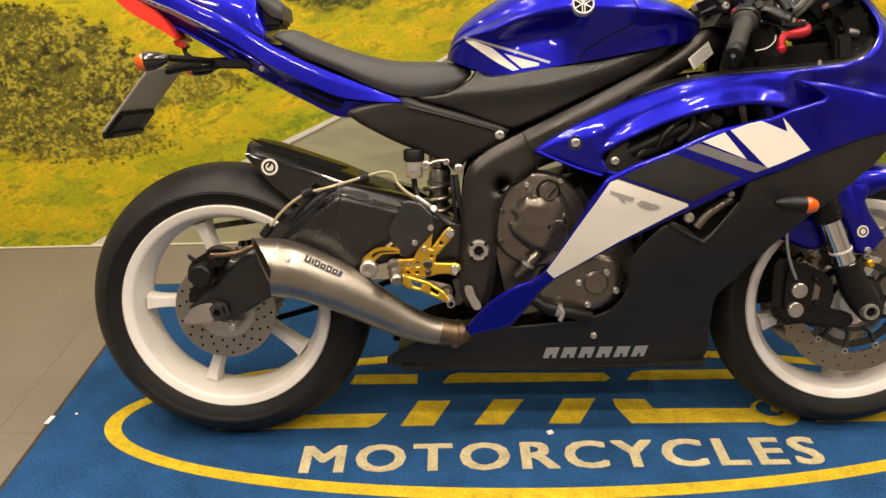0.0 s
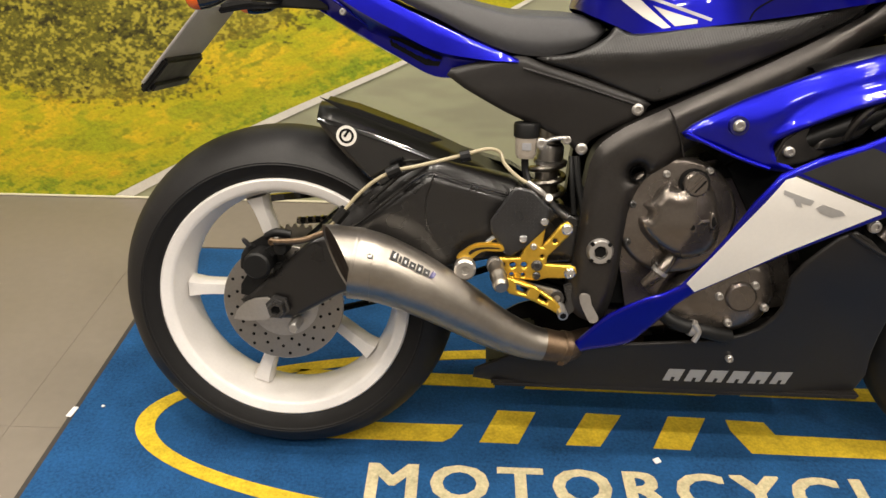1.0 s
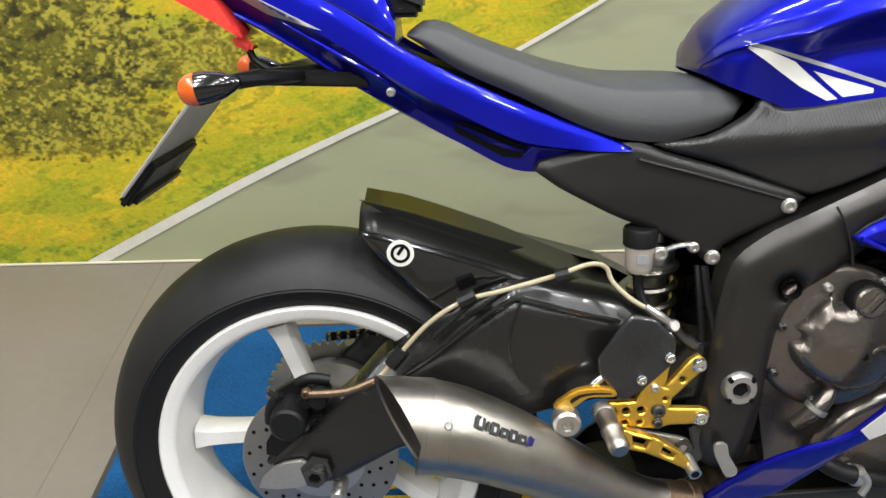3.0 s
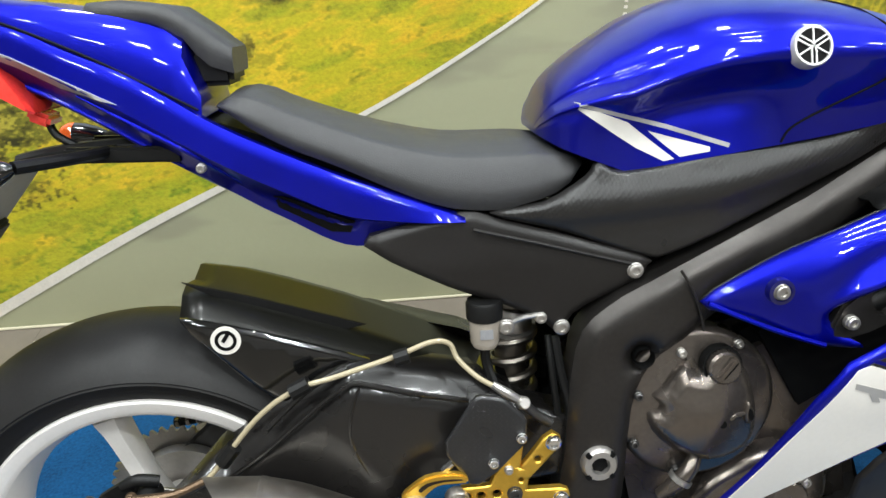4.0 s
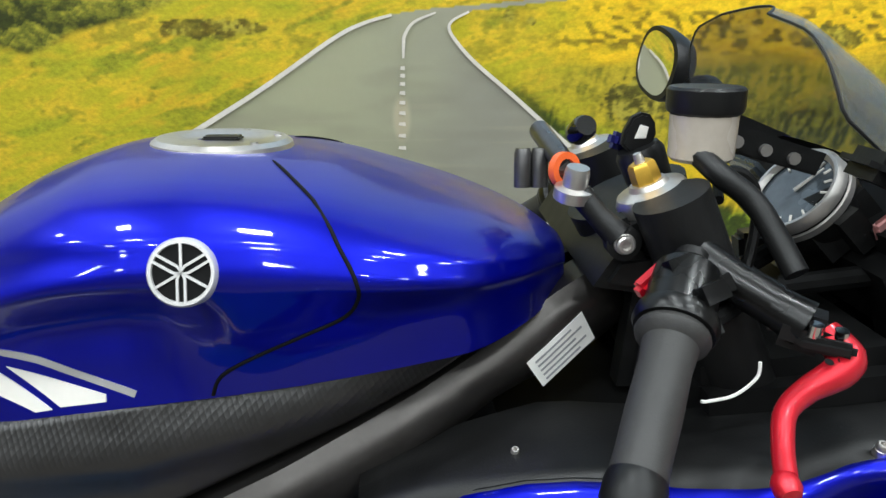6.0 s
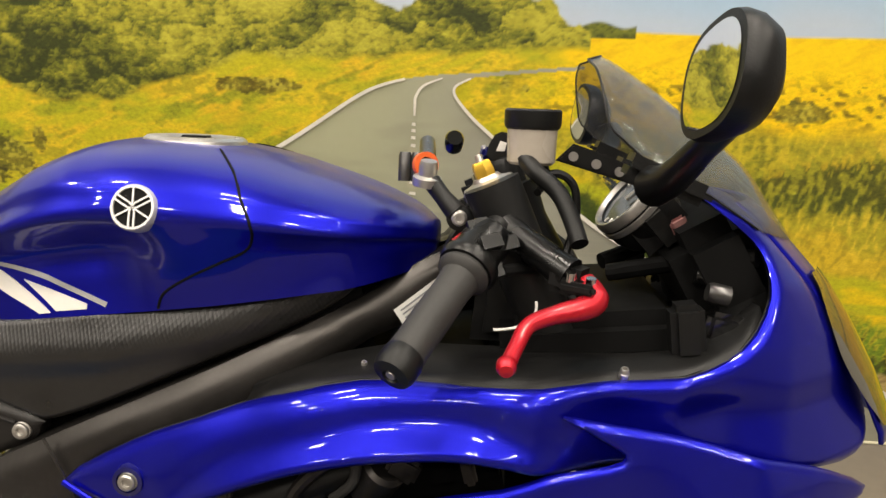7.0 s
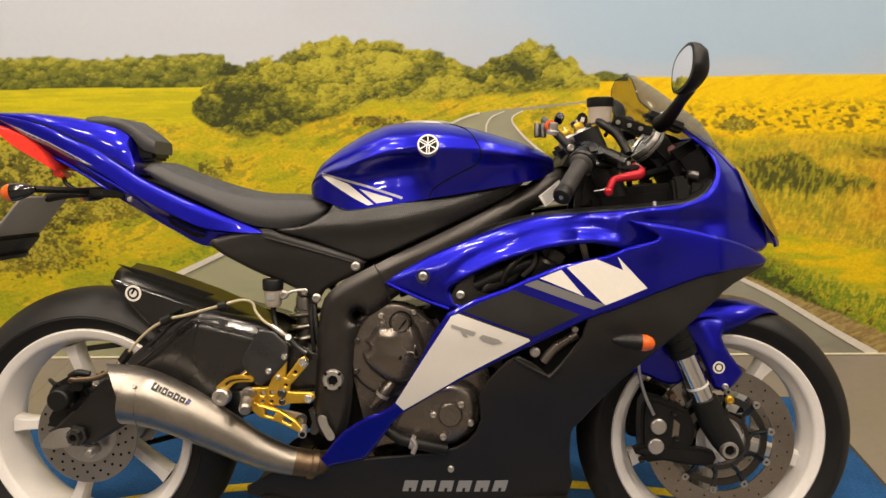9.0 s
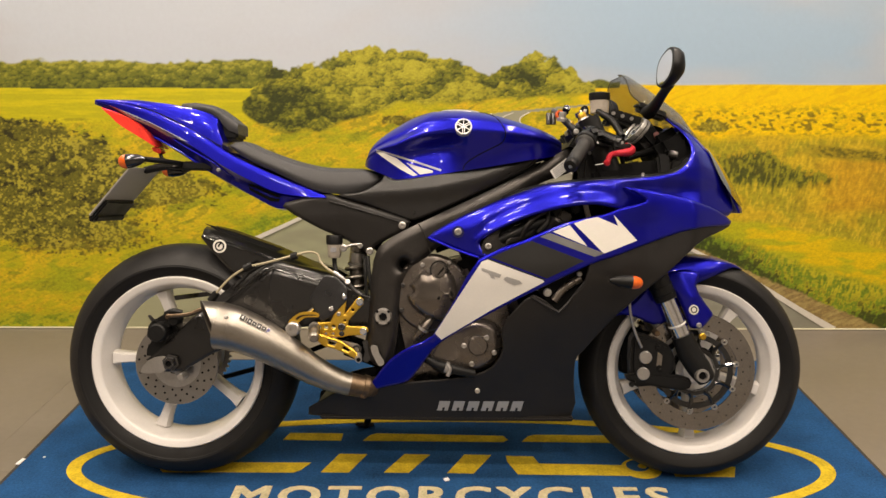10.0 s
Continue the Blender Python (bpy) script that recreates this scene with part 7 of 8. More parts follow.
# -- controls --
yoke = part("top_yoke", plate([(1.030, 0.884), (1.045, 0.908), (1.120, 0.918), (1.125, 0.892), (1.080, 0.876)], -0.095, 0.155, 0.006, 1), BLACK, bike, "black triple clamp")
for s in (-1, 1):
    f0 = Vector((1.074, 0.030 + s * 0.101, 0.948))
    part("fork_cap", lathe([(0.0265, -0.012), (0.0275, 0.0), (0.0250, 0.005), (0.0150, 0.0075), (0.0130, 0.011), (0.0, 0.011)], f0, FA, 32), ALLOY, yoke, "silver fork cap")
    part("preload_adjuster", lathe([(0.0, 0.026), (0.0085, 0.026), (0.0100, 0.024), (0.0108, 0.016), (0.0108, 0.007)], f0, FA, 6), GOLD, yoke, "gold preload adjuster")
    part("adjuster_tip", lathe([(0.0, 0.033), (0.003, 0.033), (0.004, 0.026)], f0, FA, 12), ALLOY, yoke)
    part("fork_sleeve", lathe([(0.0255, -0.030), (0.0262, -0.028), (0.0262, 0.0), (0.0255, 0.002)], f0 - FA * 0.052, FA, 32), ALLOY, yoke, "bare alloy fork tube")
    cl = part("clip_on_clamp", lathe([(0.024, -0.020), (0.0285, -0.020), (0.0300, -0.016), (0.0300, 0.014), (0.0285, 0.018), (0.024, 0.018)], f0 - FA * 0.028, FA, 32, True), SWITCH, bike, "black handlebar clamp")
    part("clamp_lug", rbox((1.050, 0.030 + s * 0.116, 0.922), (0.026, 0.030, 0.028), 0.007, (0, -24, 0)), BLACK, cl)
    if s < 0:
        bolt((1.047, -0.1020, 0.920), cl, 0.0068)
        part("lug_ring", lathe([(0.008, 0.002), (0.0125, 0.001), (0.0125, -0.010)], (1.047, -0.1005, 0.920), (0, -1, 0), 24), BLACK, cl)
    bar0, bar1 = Vector((1.084, 0.004 + s * 0.136, 0.920)), Vector((1.010, 0.004 + s * 0.272, 0.824))
    d = (bar1 - bar0).normalized()
    bar = part("handlebar", tube([bar0, bar0 + d * 0.06], 0.011, 16, 1), BLACK, bike, "clip-on handlebar with black rubber grip")
    part("grip", lathe([(0.0, 0.0), (0.0225, 0.0), (0.0235, 0.003), (0.0225, 0.006), (0.0172, 0.010), (0.0160, 0.026), (0.0165, 0.060), (0.0160, 0.086), (0.0165, 0.104), (0.0155, 0.107), (0.0, 0.107)], bar0 + d * 0.065, d, 28), RUBBER, bar, "grey-black rubber grip")
    part("bar_end", lathe([(0.0, 0.0), (0.0165, 0.0), (0.0175, 0.004), (0.0175, 0.016), (0.0155, 0.021), (0.007, 0.023), (0.006, 0.021), (0.0, 0.021)], bar1 - d * 0.018, d, 24), BLACK, bar)
    part("end_screw", lathe([(0.0, 0.0225), (0.004, 0.0225), (0.005, 0.020)], bar1 - d * 0.018, d, 12), ALLOY, bar)
    sw = part("switch_housing", rbox(bar0 + d * 0.045 + Vector((0.008, 0, 0.007)), (0.060, 0.050, 0.054), 0.021, (28 * s, -12, -22 * s)), SWITCH, bike, "black handlebar switch housing")
    part("switch_body", lathe([(0.0, 0.012), (0.017, 0.012), (0.0215, 0.017), (0.0225, 0.030), (0.0225, 0.050), (0.0260, 0.053), (0.0270, 0.060), (0.0250, 0.0645), (0.0, 0.0645)], bar0, d, 28), SWITCH, sw)
    part("kill_switch", rbox(Vector((1.055, s * 0.143, 0.9065)), (0.026, 0.013, 0.014), 0.0035, (0, -35, 20)), RED if s < 0 else BLACK, sw)
    part("cable", tube([bar0 + d * 0.04 + Vector((0.02, 0, -0.015)), (1.16, s * 0.08, 0.87), (1.18, s * 0.03, 0.80), (1.12, s * 0.02, 0.72)], 0.006, 8), BLACK, sw)
# brake master cylinder, lever and reservoir
mc = part("master_cylinder", tube([(1.090, -0.124, 0.918), (1.122, -0.148, 0.898), (1.148, -0.166, 0.884)], [0.014, 0.013, 0.016], 16, 3), SWITCH, bike, "black radial brake master cylinder")
part("lever_perch", rbox((1.148, -0.163, 0.880), (0.040, 0.034, 0.026), 0.008, (0, 10, -30)), BLACK, mc)
part("piston_sleeve", tube([(1.114, -0.142, 0.903), (1.132, -0.154, 0.893)], 0.0145, 16, 1), SWITCH, mc)
LEV = [(1.160, -0.168, 0.880), (1.168, -0.182, 0.868), (1.158, -0.192, 0.862), (1.132, -0.206, 0.858), (1.112, -0.222, 0.853), (1.103, -0.240, 0.842), (1.097, -0.258, 0.834)]
lev = part("brake_lever", tube(LEV, [0.009, 0.012, 0.0105, 0.0078, 0.0068, 0.0064, 0.0064], 14), RED, bike, "short red anodised brake lever")
part("lever_tip", lathe([(0, 0.008), (0.0055, 0.007), (0.0078, 0.003), (0.0078, -0.003), (0.0055, -0.007), (0, -0.008)], (1.095, -0.263, 0.832), (0, -1, -0.3), 18), RED, lev)
part("lever_tab", rbox((1.152, -0.186, 0.877), (0.034, 0.009, 0.010), 0.003, (0, 0, -35)), BLACK, lev)
for p in ((1.164, -0.180, 0.8815), (1.147, -0.180, 0.886)):
    part("lever_screw", lathe([(0, 0.004), (0.0045, 0.004), (0.005, -0.004)], p, (0, -0.2, 1), 12), CHROME, lev)
for k in range(3):
    part("lever_hole", lathe([(0, 0.0), (0.0028, 0.0)], Vector(LEV[2]) + Vector((-0.010 + 0.010 * k, -0.006 + 0.003 * k, 0.0106 - 0.001 * k)), (0, -0.4, 1), 10), DARK, lev)
part("cable_tie", tube([(1.120, -0.170, 0.860), (1.119, -0.170, 0.849), (1.106, -0.170, 0.837), (1.089, -0.170, 0.833), (1.084, -0.170, 0.833)], 0.0012, 6), PAPER, mc)
res = part("brake_reservoir", lathe([(0.0, 0.0), (0.0205, 0.0), (0.0237, 0.003), (0.0246, 0.04), (0.0, 0.04)], (1.113, -0.056, 0.970), (0, 0, 1), 32), MILKY, bike, "milky brake fluid reservoir with black cap")
part("cap", lathe([(0.0246, 0.034), (0.027, 0.036), (0.028, 0.040), (0.028, 0.052), (0.026, 0.054), (0.0, 0.054)], (1.113, -0.056, 0.970), (0, 0, 1), 16), BLACK, res, "black ribbed screw cap")
part("reservoir_hose", tube([(1.106, -0.070, 0.977), (1.117, -0.085, 0.965), (1.138, -0.095, 0.948), (1.150, -0.110, 0.927), (1.158, -0.130, 0.905)], 0.0085, 12), BLACK, res)
part("dial_cable", tube([(1.128, -0.060, 0.960), (1.140, -0.056, 0.962), (1.152, -0.055, 0.956), (1.159, -0.055, 0.943), (1.160, -0.058, 0.915), (1.150, -0.070, 0.880)], 0.0042, 8), BLACK, res)
part("reservoir_bracket", tube([(1.117, -0.035, 0.984), (1.130, -0.045, 0.960), (1.120, -0.08, 0.945)], 0.004, 8), BLACK, res)
key = part("ignition_lock", lathe([(0.018, -0.03), (0.020, 0.0), (0.017, 0.006), (0.0, 0.006)], (1.085, 0.0, 0.966), FA, 24), BLACK, bike, "black ignition lock with key")
part("key_head", plate([(1.068, 0.974), (1.076, 0.996), (1.090, 0.998), (1.096, 0.982), (1.085, 0.966)], -0.005, 0.004, 0.002, 2), BLACK, key, "black plastic key head with a pale mark")
part("key_mark", plate([(1.078, 0.979), (1.082, 0.990), (1.089, 0.988), (1.087, 0.979)], -0.0062, -0.0048, 0.0004), DECAL_WHITE, key)
part("key_fob", rbox((1.070, 0.014, 0.974), (0.020, 0.012, 0.014), 0.004, (0, 20, 30)), DARKBLUE, key)
# clutch side perch seen past the tank: silver cylinders and an orange collar
perch = part("clutch_perch", tube([(1.012, -0.062, 0.968), (1.004, 0.010, 0.984)], 0.0085, 18, 1), SATIN, bike, "silver steering damper body with orange collar")
part("collar", lathe([(0.0080, -0.003), (0.0130, -0.003), (0.0130, 0.003), (0.0080, 0.003)], (1.010, -0.066, 0.966), (0.5, -0.85, 0.1), 24, True), AMBER, perch, "orange ring")
part("rod_end", lathe([(0, 0.014), (0.008, 0.014), (0.009, 0.010), (0.009, 0.0), (0.014, -0.002), (0.014, -0.010)], (1.014, -0.084, 0.958), (0.1, -0.2, 1), 18), ALLOY, perch)
part("end_cap", lathe([(0, 0.010), (0.008, 0.010), (0.010, 0.006), (0.010, -0.012)], (1.034, -0.012, 0.988), (0.1, -0.9, 0.4), 24), GLOSS, perch)
for k in range(2):
    part("reservoir_stub", lathe([(0, 0.014), (0.0055, 0.014), (0.0068, 0.010), (0.0068, -0.016)], (0.985 + 0.013 * k, -0.030, 0.962), (0, 0.1, 1), 16), SATIN, perch)
part("damper_rod", tube([(1.018, -0.084, 0.952), (1.030, -0.090, 0.938), (1.044, -0.096, 0.924)], [0.009, 0.0085, 0.011], 12, 4), BLACK, perch)

# -- engine --
block = part("engine_block", rbox((0.74, 0, 0.44), (0.34, 0.20, 0.30), 0.03, (0, -12, 0)), ENGINE, bike, "dark engine crankcase")
# Plain near-black blocks stand in the gaps; shade between the parts is their colour.
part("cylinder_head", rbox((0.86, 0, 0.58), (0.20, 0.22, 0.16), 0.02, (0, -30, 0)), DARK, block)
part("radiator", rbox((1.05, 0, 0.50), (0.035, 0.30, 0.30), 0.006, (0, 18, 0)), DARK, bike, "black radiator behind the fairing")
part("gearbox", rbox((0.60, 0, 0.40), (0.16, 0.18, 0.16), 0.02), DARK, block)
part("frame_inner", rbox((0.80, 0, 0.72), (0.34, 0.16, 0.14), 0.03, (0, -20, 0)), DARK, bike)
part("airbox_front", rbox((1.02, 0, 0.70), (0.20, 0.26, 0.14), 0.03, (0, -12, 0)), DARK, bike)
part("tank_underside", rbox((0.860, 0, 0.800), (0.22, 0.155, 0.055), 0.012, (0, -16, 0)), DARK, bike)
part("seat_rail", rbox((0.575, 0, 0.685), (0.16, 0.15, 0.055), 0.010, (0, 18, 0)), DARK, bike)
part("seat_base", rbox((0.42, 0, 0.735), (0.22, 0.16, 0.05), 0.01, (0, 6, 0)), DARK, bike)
CO = [(0.638, 0.543), (0.650, 0.560), (0.661, 0.570), (0.665, 0.574), (0.669, 0.562), (0.680, 0.563), (0.683, 0.576), (0.694, 0.581), (0.716, 0.578), (0.733, 0.561), (0.744, 0.535), (0.751, 0.509), (0.753, 0.479), (0.740, 0.453), (0.708, 0.440), (0.677, 0.443), (0.647, 0.462), (0.626, 0.484), (0.620, 0.506), (0.631, 0.511), (0.634, 0.520), (0.625, 0.529), (0.630, 0.535)]
cc = part("clutch_cover", shell(CO, lambda u, w: 0.144 + 0.020 * np.exp(-(((u - 0.690) / 0.06) ** 2 + ((w - 0.510) / 0.07) ** 2)), 0.03, 0.008, 0.016, 0.016, smooth=2), ENGINE, block, "bronze-grey clutch cover")
part("cover_flange", shell([(0.683 + 0.098 * math.cos(t), 0.508 + 0.100 * math.sin(t)) for t in np.linspace(0, 2 * math.pi, 33)[:-1]], lambda u, w: 0.122 + 0.020 * np.exp(-(((u - 0.688) / 0.07) ** 2 + ((w - 0.505) / 0.07) ** 2)), 0.02, 0.010, 0.008, 0.006, smooth=0), ENGINE, block)
for k, (u, w) in enumerate(((0.609, 0.529), (0.659, 0.581), (0.606, 0.465), (0.727, 0.588), (0.660, 0.425))):
    bolt((u, -0.130, w), cc, 0.0052, "cover_bolt", ALLOY if k % 2 else SATIN)
capo = part("oil_filler_cap", lathe([(0.0, 0.004), (0.017, 0.004), (0.0195, 0.001), (0.0195, -0.016)], (0.701, -0.155, 0.570), (0, -1, 0.1), 28), ENGINE, cc)
part("cap_recess", lathe([(0.0205, 0.0), (0.0235, 0.0), (0.0235, -0.014)], (0.701, -0.149, 0.570), (0, -1, 0.1), 28), DARK, cc)
part("filler_grip", rbox((0.701, -0.161, 0.5705), (0.032, 0.007, 0.0075), 0.002, (0, -52, 0)), ENGINE, cc)
part("grip_shadow", rbox((0.705, -0.1592, 0.5660), (0.030, 0.002, 0.004), 0.0008, (0, -52, 0)), DARK, cc)
for q in ([(0.681, 0.517), (0.687, 0.520), (0.699, 0.513), (0.709, 0.503), (0.710, 0.494), (0.703, 0.490), (0.693, 0.496)], [(0.727, 0.521), (0.731, 0.527), (0.737, 0.516), (0.740, 0.506), (0.735, 0.498), (0.728, 0.502)]):
    rim = part("cover_boss", shell(q, lambda u, w: 0.1625 + 0 * u, 0.012, 0.006, 0.003, 0.003, smooth=3), ENGINE, cc)
    mid = np.mean(q, 0)
    part("boss_slot", shell([mid + (np.array(k) - mid) * 0.55 for k in q], lambda u, w: 0.1632 + 0 * u, 0.001, 0.006, 0.001, 0, smooth=3), DARK, rim)
part("cover_ridge", tube([(0.709, -0.160, 0.506), (0.716, -0.160, 0.511), (0.727, -0.158, 0.511)], 0.0030, 8, 4), ENGINE, cc)
part("cover_step", shell([(0.664, 0.470), (0.672, 0.472), (0.700, 0.470), (0.712, 0.463), (0.692, 0.459)], lambda u, w: 0.1545 + 0 * u, 0.012, 0.006, 0.004, 0.004, smooth=2), ENGINE, cc)
AL = [(0.688, 0.385), (0.730, 0.420), (0.790, 0.440), (0.846, 0.428), (0.862, 0.385), (0.846, 0.335), (0.795, 0.306), (0.715, 0.300), (0.672, 0.330)]
ac = part("starter_cover", shell(AL, lambda u, w: 0.132 + 0.010 * np.exp(-(((u - 0.80) / 0.05) ** 2 + ((w - 0.37) / 0.04) ** 2)), 0.03, 0.012, 0.016, 0.014, smooth=4), ENGINE, block, "dark ribbed engine side cover")
part("cover_boss", lathe([(0.0, 0.006), (0.022, 0.006), (0.025, 0.003), (0.026, -0.004)], (0.800, -0.142, 0.378), (0, -1, 0), 28), ENGINE, ac)
for u, w in ((0.765, 0.377), (0.822, 0.398), (0.785, 0.330), (0.842, 0.36), (0.72, 0.325)):
    bolt((u, -0.140, w), ac, 0.0062, "cover_bolt", ALLOY)
part("water_pipe", tube([(0.640, -0.135, 0.392), (0.656, -0.142, 0.412), (0.672, -0.142, 0.432), (0.684, -0.130, 0.450)], [0.009, 0.011, 0.010, 0.009], 14), ENGINE, block)
part("hose_clip", lathe([(0.013, -0.004), (0.0148, -0.003), (0.0148, 0.003), (0.013, 0.004)], (0.661, -0.142, 0.419), (0.5, 0, 0.8), 20, True), ALLOY, block)
part("coolant_hose", tube([(0.665, -0.130, 0.345), (0.700, -0.150, 0.330), (0.745, -0.152, 0.318), (0.790, -0.140, 0.305)], 0.012, 14), BLACK, block)
part("hose_clamp", lathe([(0.012, -0.005), (0.0145, -0.004), (0.0145, 0.004), (0.012, 0.005)], (0.722, -0.152, 0.324), (0.9, 0, -0.3), 20, True), ALLOY, block)
part("clip_screw", tube([(0.722, -0.165, 0.336), (0.730, -0.166, 0.322), (0.724, -0.166, 0.305)], 0.005, 8), ALLOY, block)
# seen in the fairing slots
slot = part("slot_duct", tube([(0.84, -0.165, 0.640), (0.90, -0.172, 0.668), (0.96, -0.172, 0.694), (1.02, -0.165, 0.706)], [0.014, 0.018, 0.015, 0.012], 16), BLACK, bike, "black ducting behind the fairing slot")
bolt((0.823, -0.190, 0.632), slot, 0.0075)
part("slot_bracket", plate([(0.805, 0.610), (0.815, 0.650), (0.850, 0.672), (0.848, 0.655), (0.856, 0.640), (0.880, 0.632), (0.850, 0.615)], -0.185, -0.170, 0.003, 2), FRAME, slot)
part("slot_cover", shell([(0.86, 0.63), (0.885, 0.672), (0.945, 0.69), (0.93, 0.655)], lambda u, w: 0.186 + 0 * u, 0.01, 0.012, 0.008, 0.008, smooth=2), FRAME, slot)
part("slot_hose", tube([(0.905, -0.182, 0.652), (0.915, -0.190, 0.680), (0.940, -0.190, 0.706), (0.975, -0.180, 0.722)], 0.007, 10), FRAME, slot)
part("slot_hose", tube([(0.945, -0.180, 0.668), (0.965, -0.190, 0.690), (0.968, -0.188, 0.715), (0.960, -0.178, 0.735)], 0.005, 10), RUBBER, slot)
part("slot_connector", rbox((1.010, -0.184, 0.705), (0.030, 0.014, 0.024), 0.004, (0, 25, 0)), FRAME, slot)
part("slot_connector", rbox((1.035, -0.182, 0.728), (0.020, 0.014, 0.030), 0.004, (0, -20, 0)), BLACK, slot)
part("slot_canister", lathe([(0.0, 0.020), (0.018, 0.020), (0.022, 0.016), (0.022, -0.02), (0.018, -0.026)], (0.985, -0.172, 0.690), (0.5, -0.4, 0.8), 24), FRAME, slot)
part("slot_strut", rbox((0.985, -0.178, 0.700), (0.018, 0.012, 0.070), 0.004, (0, 20, 0)), BLACK, slot)
part("slot_strut", rbox((1.065, -0.180, 0.715), (0.012, 0.012, 0.05), 0.003, (0, -15, 0)), ENGINE, slot)
bolt((0.968, -0.195, 0.520), slot, 0.009)
bolt((1.045, -0.198, 0.566), slot, 0.006)
# near-black sheet added behind the vent, coloured as the shade inside it
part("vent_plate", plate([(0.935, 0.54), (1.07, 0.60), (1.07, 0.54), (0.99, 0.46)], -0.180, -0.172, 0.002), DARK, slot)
part("vent_pipe", tube([(0.985, -0.188, 0.500), (1.01, -0.190, 0.53), (1.05, -0.188, 0.555)], 0.010, 12), ENGINE, slot)

# -- rearset, heel guard, shock --
RS = [(0.385, 0.423), (0.393, 0.436), (0.427, 0.437), (0.436, 0.458), (0.462, 0.491), (0.467, 0.489), (0.463, 0.457), (0.491, 0.494), (0.502, 0.501), (0.511, 0.494), (0.510, 0.482), (0.473, 0.441), (0.471, 0.427), (0.512, 0.426), (0.521, 0.422), (0.523, 0.414), (0.514, 0.404), (0.473, 0.403), (0.458, 0.398), (0.400, 0.400), (0.389, 0.410)]
HOLES = [[(u + r * math.cos(t), w + r * math.sin(t)) for t in np.linspace(0, 2 * math.pi, 11)[:-1]] for u, w, r in ((0.399, 0.424, 0.0050), (0.416, 0.424, 0.0055), (0.435, 0.425, 0.0055), (0.415, 0.4075, 0.0038), (0.434, 0.4075, 0.0038), (0.484, 0.468, 0.0042), (0.464, 0.441, 0.0032))]
rs = part("rearset", shell(RS, lambda u, w: 0.152 + 0 * u, 0.008, 0.007, 0.003, 0.002, holes=HOLES, smooth=0), GOLD, bike, "gold anodised rearset footrest hanger")
bolt((0.502, -0.152, 0.489), rs, 0.0085, "bolt", CHROME)
bolt((0.511, -0.152, 0.414), rs, 0.0085, "bolt", CHROME)
bolt((0.456, -0.152, 0.425), rs, 0.0085, "bolt", SATIN)
bolt((0.456, -0.152, 0.4075), rs, 0.0062, "bolt", SATIN)
bolt((0.449, -0.152, 0.458), rs, 0.0050)
UA = [(0.322, 0.437), (0.334, 0.450), (0.351, 0.461), (0.372, 0.464), (0.393, 0.462), (0.400, 0.456), (0.397, 0.450), (0.372, 0.450), (0.360, 0.446), (0.347, 0.434), (0.338, 0.424)]
part("upper_arm", plate(UA, -0.162, -0.152, 0.002, 2), GOLD, rs)
part("arm_groove", plate([(0.342, 0.447), (0.352, 0.4545), (0.372, 0.4575), (0.392, 0.4565), (0.392, 0.4545), (0.372, 0.4545), (0.355, 0.4505), (0.345, 0.443)], -0.1626, -0.160, 0.0004, 2), SOOT, rs)
toe = part("toe_knob", lathe([(0.0, 0.010), (0.0045, 0.010), (0.0055, 0.012), (0.0075, 0.012), (0.0080, 0.015), (0.0145, 0.015), (0.0178, 0.012), (0.0180, -0.006), (0.012, -0.010)], (0.337, -0.166, 0.422), (0, -1, 0), 32), ALLOY, rs, "knurled alloy toe knob")
part("foot_peg", lathe([(0.0, 0.066), (0.0095, 0.066), (0.0125, 0.062), (0.0135, 0.055), (0.0125, 0.040), (0.0142, 0.036), (0.0142, 0.030), (0.0122, 0.026), (0.0135, 0.008), (0.0118, 0.0), (0.0, 0.0)], (0.387, -0.150, 0.424), (0.15, -0.95, -0.28), 22), STEEL, rs, "knurled alloy foot peg")
part("peg_boss", lathe([(0.0, 0.008), (0.0125, 0.008), (0.0145, 0.005), (0.0145, -0.006)], (0.387, -0.152, 0.423), (0, -1, 0), 20), ALLOY, rs)
PED = [(0.395, 0.410), (0.413, 0.405), (0.454, 0.392), (0.486, 0.371), (0.505, 0.350), (0.502, 0.340), (0.486, 0.350), (0.471, 0.358), (0.439, 0.372), (0.413, 0.378), (0.398, 0.391)]
PH = [[(0.422, 0.397), (0.446, 0.389), (0.440, 0.378), (0.424, 0.383)], [(0.462, 0.380), (0.479, 0.369), (0.475, 0.363), (0.459, 0.371)]]
ped = part("brake_pedal", shell(PED, lambda u, w: 0.167 + 0 * u, 0.010, 0.007, 0.003, 0.002, holes=PH, smooth=0), GOLD, rs, "gold anodised brake pedal")
part("pedal_tip", tube([(0.498, -0.150, 0.353), (0.502, -0.178, 0.347)], 0.0085, 16, 1), ALLOY, rs)
part("tip_bore", lathe([(0.0055, 0.0), (0.0055, 0.0005), (0.0, 0.0005)], (0.502, -0.178, 0.347), (0.14, -0.97, -0.2), 14), DARK, rs)
part("link_arm", plate([(0.412, 0.402), (0.448, 0.391), (0.485, 0.383), (0.500, 0.377), (0.505, 0.367), (0.499, 0.358), (0.488, 0.358), (0.476, 0.368), (0.445, 0.381), (0.414, 0.392)], -0.148, -0.140, 0.002, 2), ALLOY, rs, "bare alloy pedal link")
part("link_eye", lathe([(0.006, 0.002), (0.012, 0.002), (0.012, -0.004), (0.006, -0.004)], (0.493, -0.149, 0.367), (0, -1, 0), 20, True), SATIN, rs)
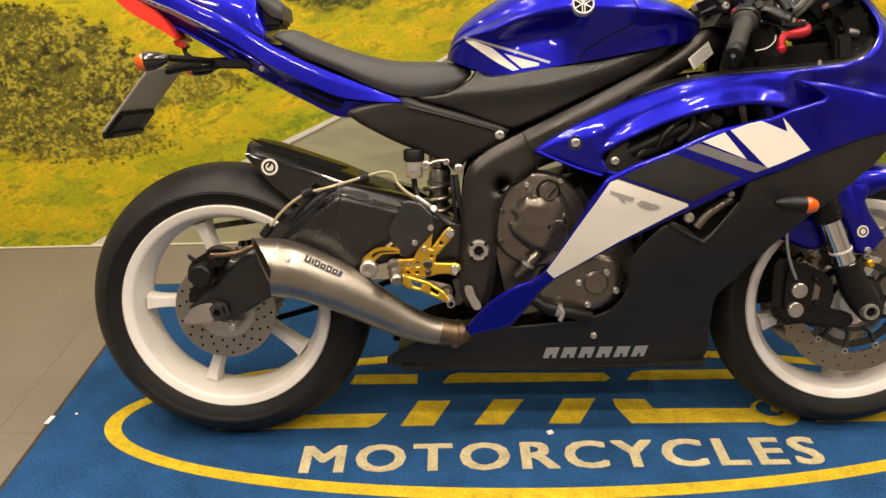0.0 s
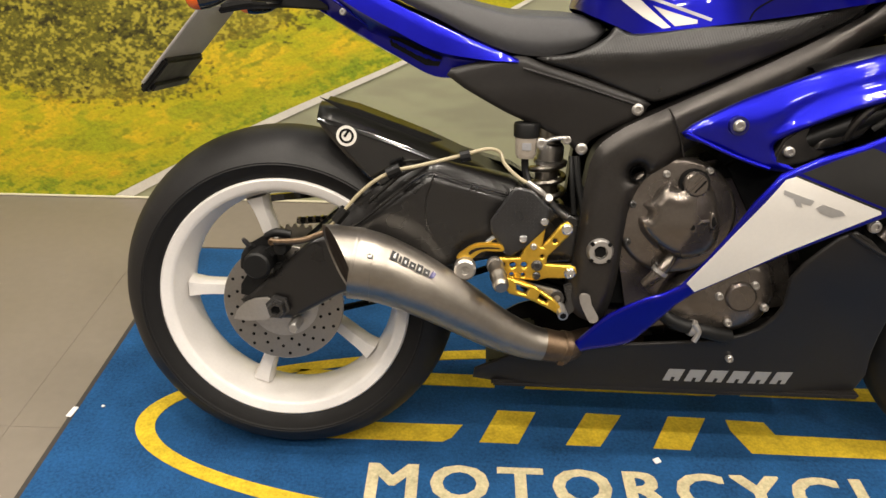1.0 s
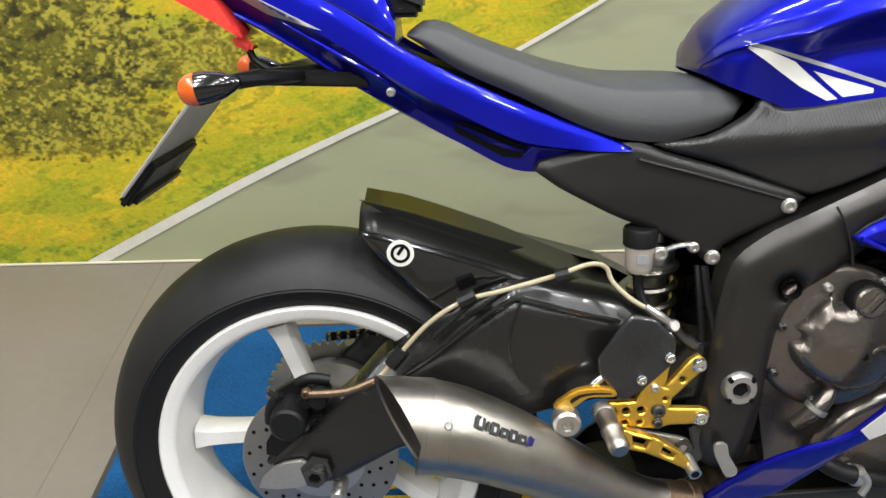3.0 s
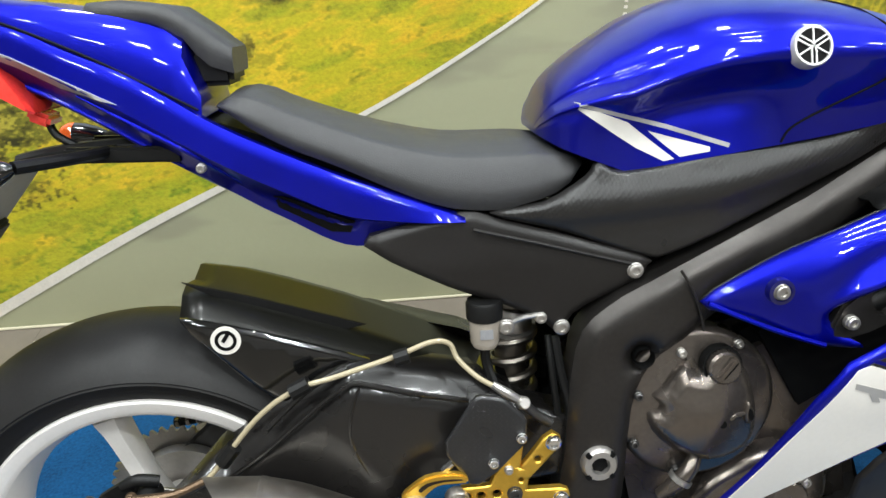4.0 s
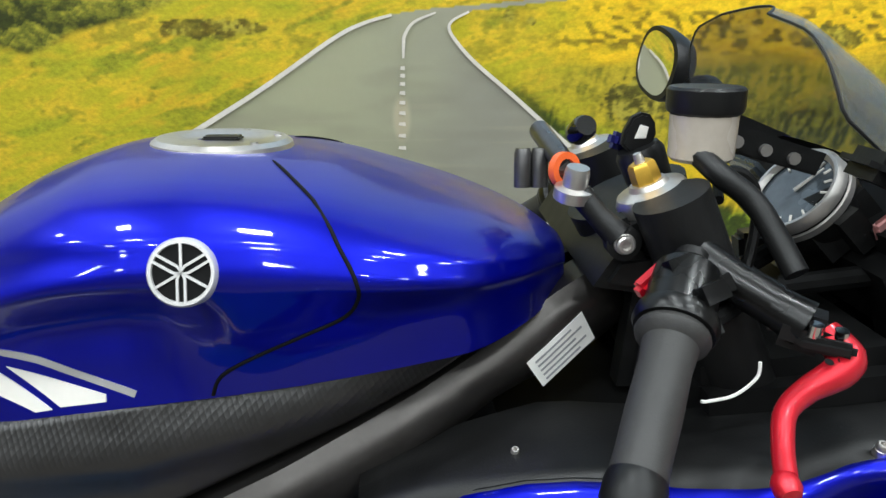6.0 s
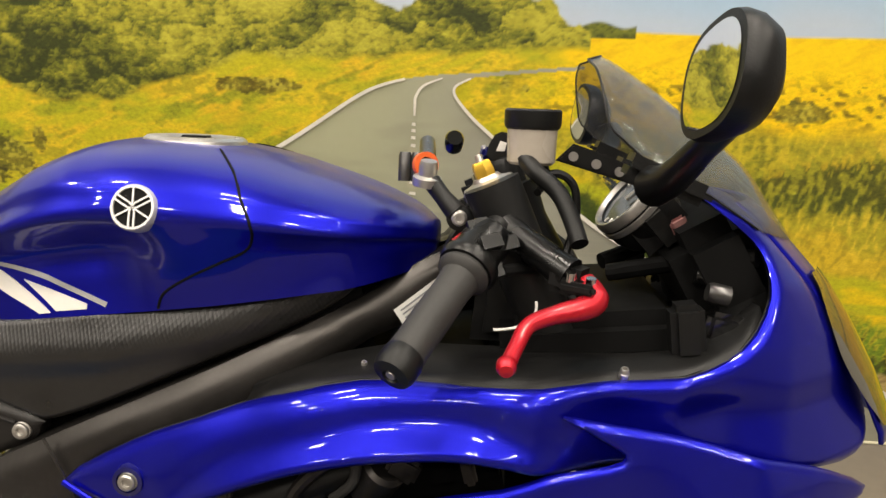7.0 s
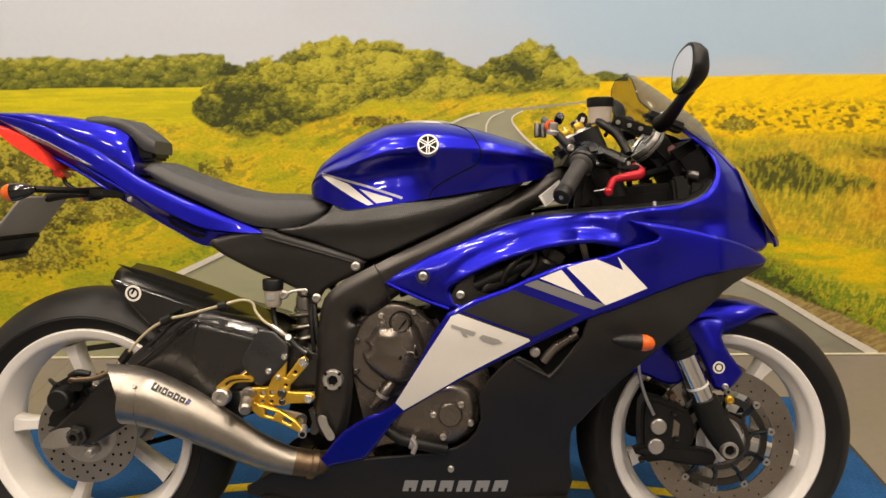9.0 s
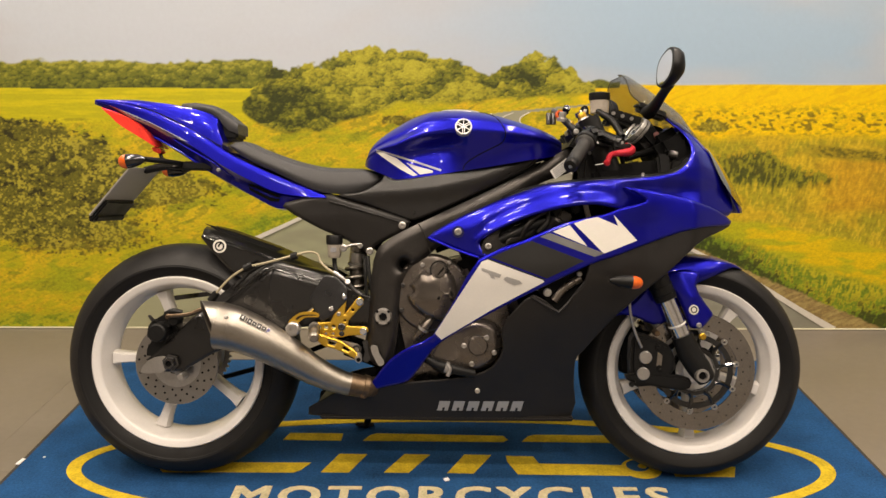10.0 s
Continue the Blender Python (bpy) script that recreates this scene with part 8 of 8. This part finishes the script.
part("silver_bracket", plate([(0.505, 0.384), (0.524, 0.386), (0.530, 0.350), (0.518, 0.330), (0.506, 0.338), (0.512, 0.358)], -0.132, -0.126, 0.002, 2), SATIN, bike, "bare alloy lower bracket")
part("fairing_tab", plate([(0.530, 0.376), (0.537, 0.380), (0.547, 0.376), (0.551, 0.360), (0.563, 0.340), (0.562, 0.330), (0.550, 0.328), (0.540, 0.345), (0.532, 0.362)], -0.158, -0.153, 0.001, 2), ALLOY, bike, "bent alloy fairing tab")
HEEL = [(0.376, 0.500), (0.409, 0.551), (0.414, 0.556), (0.420, 0.557), (0.440, 0.553), (0.447, 0.549), (0.468, 0.527), (0.471, 0.521), (0.470, 0.494), (0.466, 0.488), (0.435, 0.456), (0.414, 0.441), (0.404, 0.442), (0.395, 0.453), (0.377, 0.484)]
heel = part("heel_guard", shell(HEEL, lambda u, w: 0.156 + 0 * u, 0.004, 0.012, 0.004, 0.003, smooth=0), CARBON, bike, "carbon fibre heel guard")
bolt((0.464, -0.157, 0.502), heel, 0.0058, "bolt", CHROME)
bolt((0.431, -0.157, 0.472), heel, 0.0058, "bolt", CHROME)
part("return_spring", tube([(0.372, -0.150, 0.462), (0.384, -0.150, 0.472)], 0.0045, 10, 1), CHROME, heel)
rr = part("rear_reservoir", lathe([(0.0, 0.0), (0.014, 0.0), (0.017, 0.006), (0.0188, 0.038), (0.0, 0.038)], (0.431, -0.105, 0.597), (0, 0, 1), 28), MILKY, bike, "milky rear brake reservoir with black cap")
part("cap", lathe([(0.0188, 0.034), (0.0212, 0.036), (0.0218, 0.054), (0.020, 0.058), (0.0, 0.058)], (0.431, -0.105, 0.597), (0, 0, 1), 28), BLACK, rr, "black screw cap")
part("fluid_line", rbox((0.431, -0.1235, 0.618), (0.015, 0.001, 0.012), 0.0003), INK, rr)
bolt((0.455, -0.112, 0.622), rr, 0.0085)
part("hose", tube([(0.430, -0.105, 0.598), (0.432, -0.107, 0.575), (0.440, -0.115, 0.55)], 0.006, 8), BLACK, rr)
part("bracket", tube([(0.455, -0.108, 0.622), (0.475, -0.108, 0.630), (0.498, -0.106, 0.632)], 0.0035, 8), ALLOY, rr)
sh = part("rear_shock", tube([(0.476, 0.0, 0.66), (0.478, -0.004, 0.60), (0.474, -0.006, 0.50), (0.468, -0.008, 0.44)], 0.021, 18), STEEL, bike, "steel rear shock absorber")
part("shock_head", lathe([(0.0, 0.020), (0.020, 0.020), (0.024, 0.014), (0.024, -0.008), (0.028, -0.010), (0.028, -0.016), (0.022, -0.020)], (0.480, -0.012, 0.588), (0.05, -0.1, 1), 28), ALLOY, sh)
for k in range(5):
    w = 0.560 - 0.026 * k
    ringp = [(0.477 + 0.030 * math.cos(t), -0.006 + 0.030 * math.sin(t), w + 0.026 * (t / (2 * math.pi) - 0.5)) for t in np.linspace(0, 2 * math.pi, 17)]
    part("spring_coil", tube(ringp, 0.0058, 8, 1), STEEL, sh)
part("wiring_cable", tube([(0.515, -0.098, 0.600), (0.520, -0.110, 0.560), (0.530, -0.120, 0.510), (0.528, -0.118, 0.46)], 0.006, 8), BLACK, bike)
part("wiring_cable", tube([(0.508, -0.095, 0.600), (0.510, -0.108, 0.560), (0.516, -0.115, 0.505)], 0.0045, 8), BLACK, bike)
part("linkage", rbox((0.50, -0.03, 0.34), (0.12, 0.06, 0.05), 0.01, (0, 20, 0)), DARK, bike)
# side stand down on the far side
st = part("side_stand", tube([(0.54, 0.10, 0.30), (0.50, 0.175, 0.16), (0.47, 0.235, 0.060)], [0.012, 0.011, 0.010], 12, 4), BLACK, bike, "black side stand, folded out")
part("stand_foot", rbox((0.465, 0.240, 0.064), (0.055, 0.040, 0.010), 0.003, (-13, 0, 0)), BLACK, st)
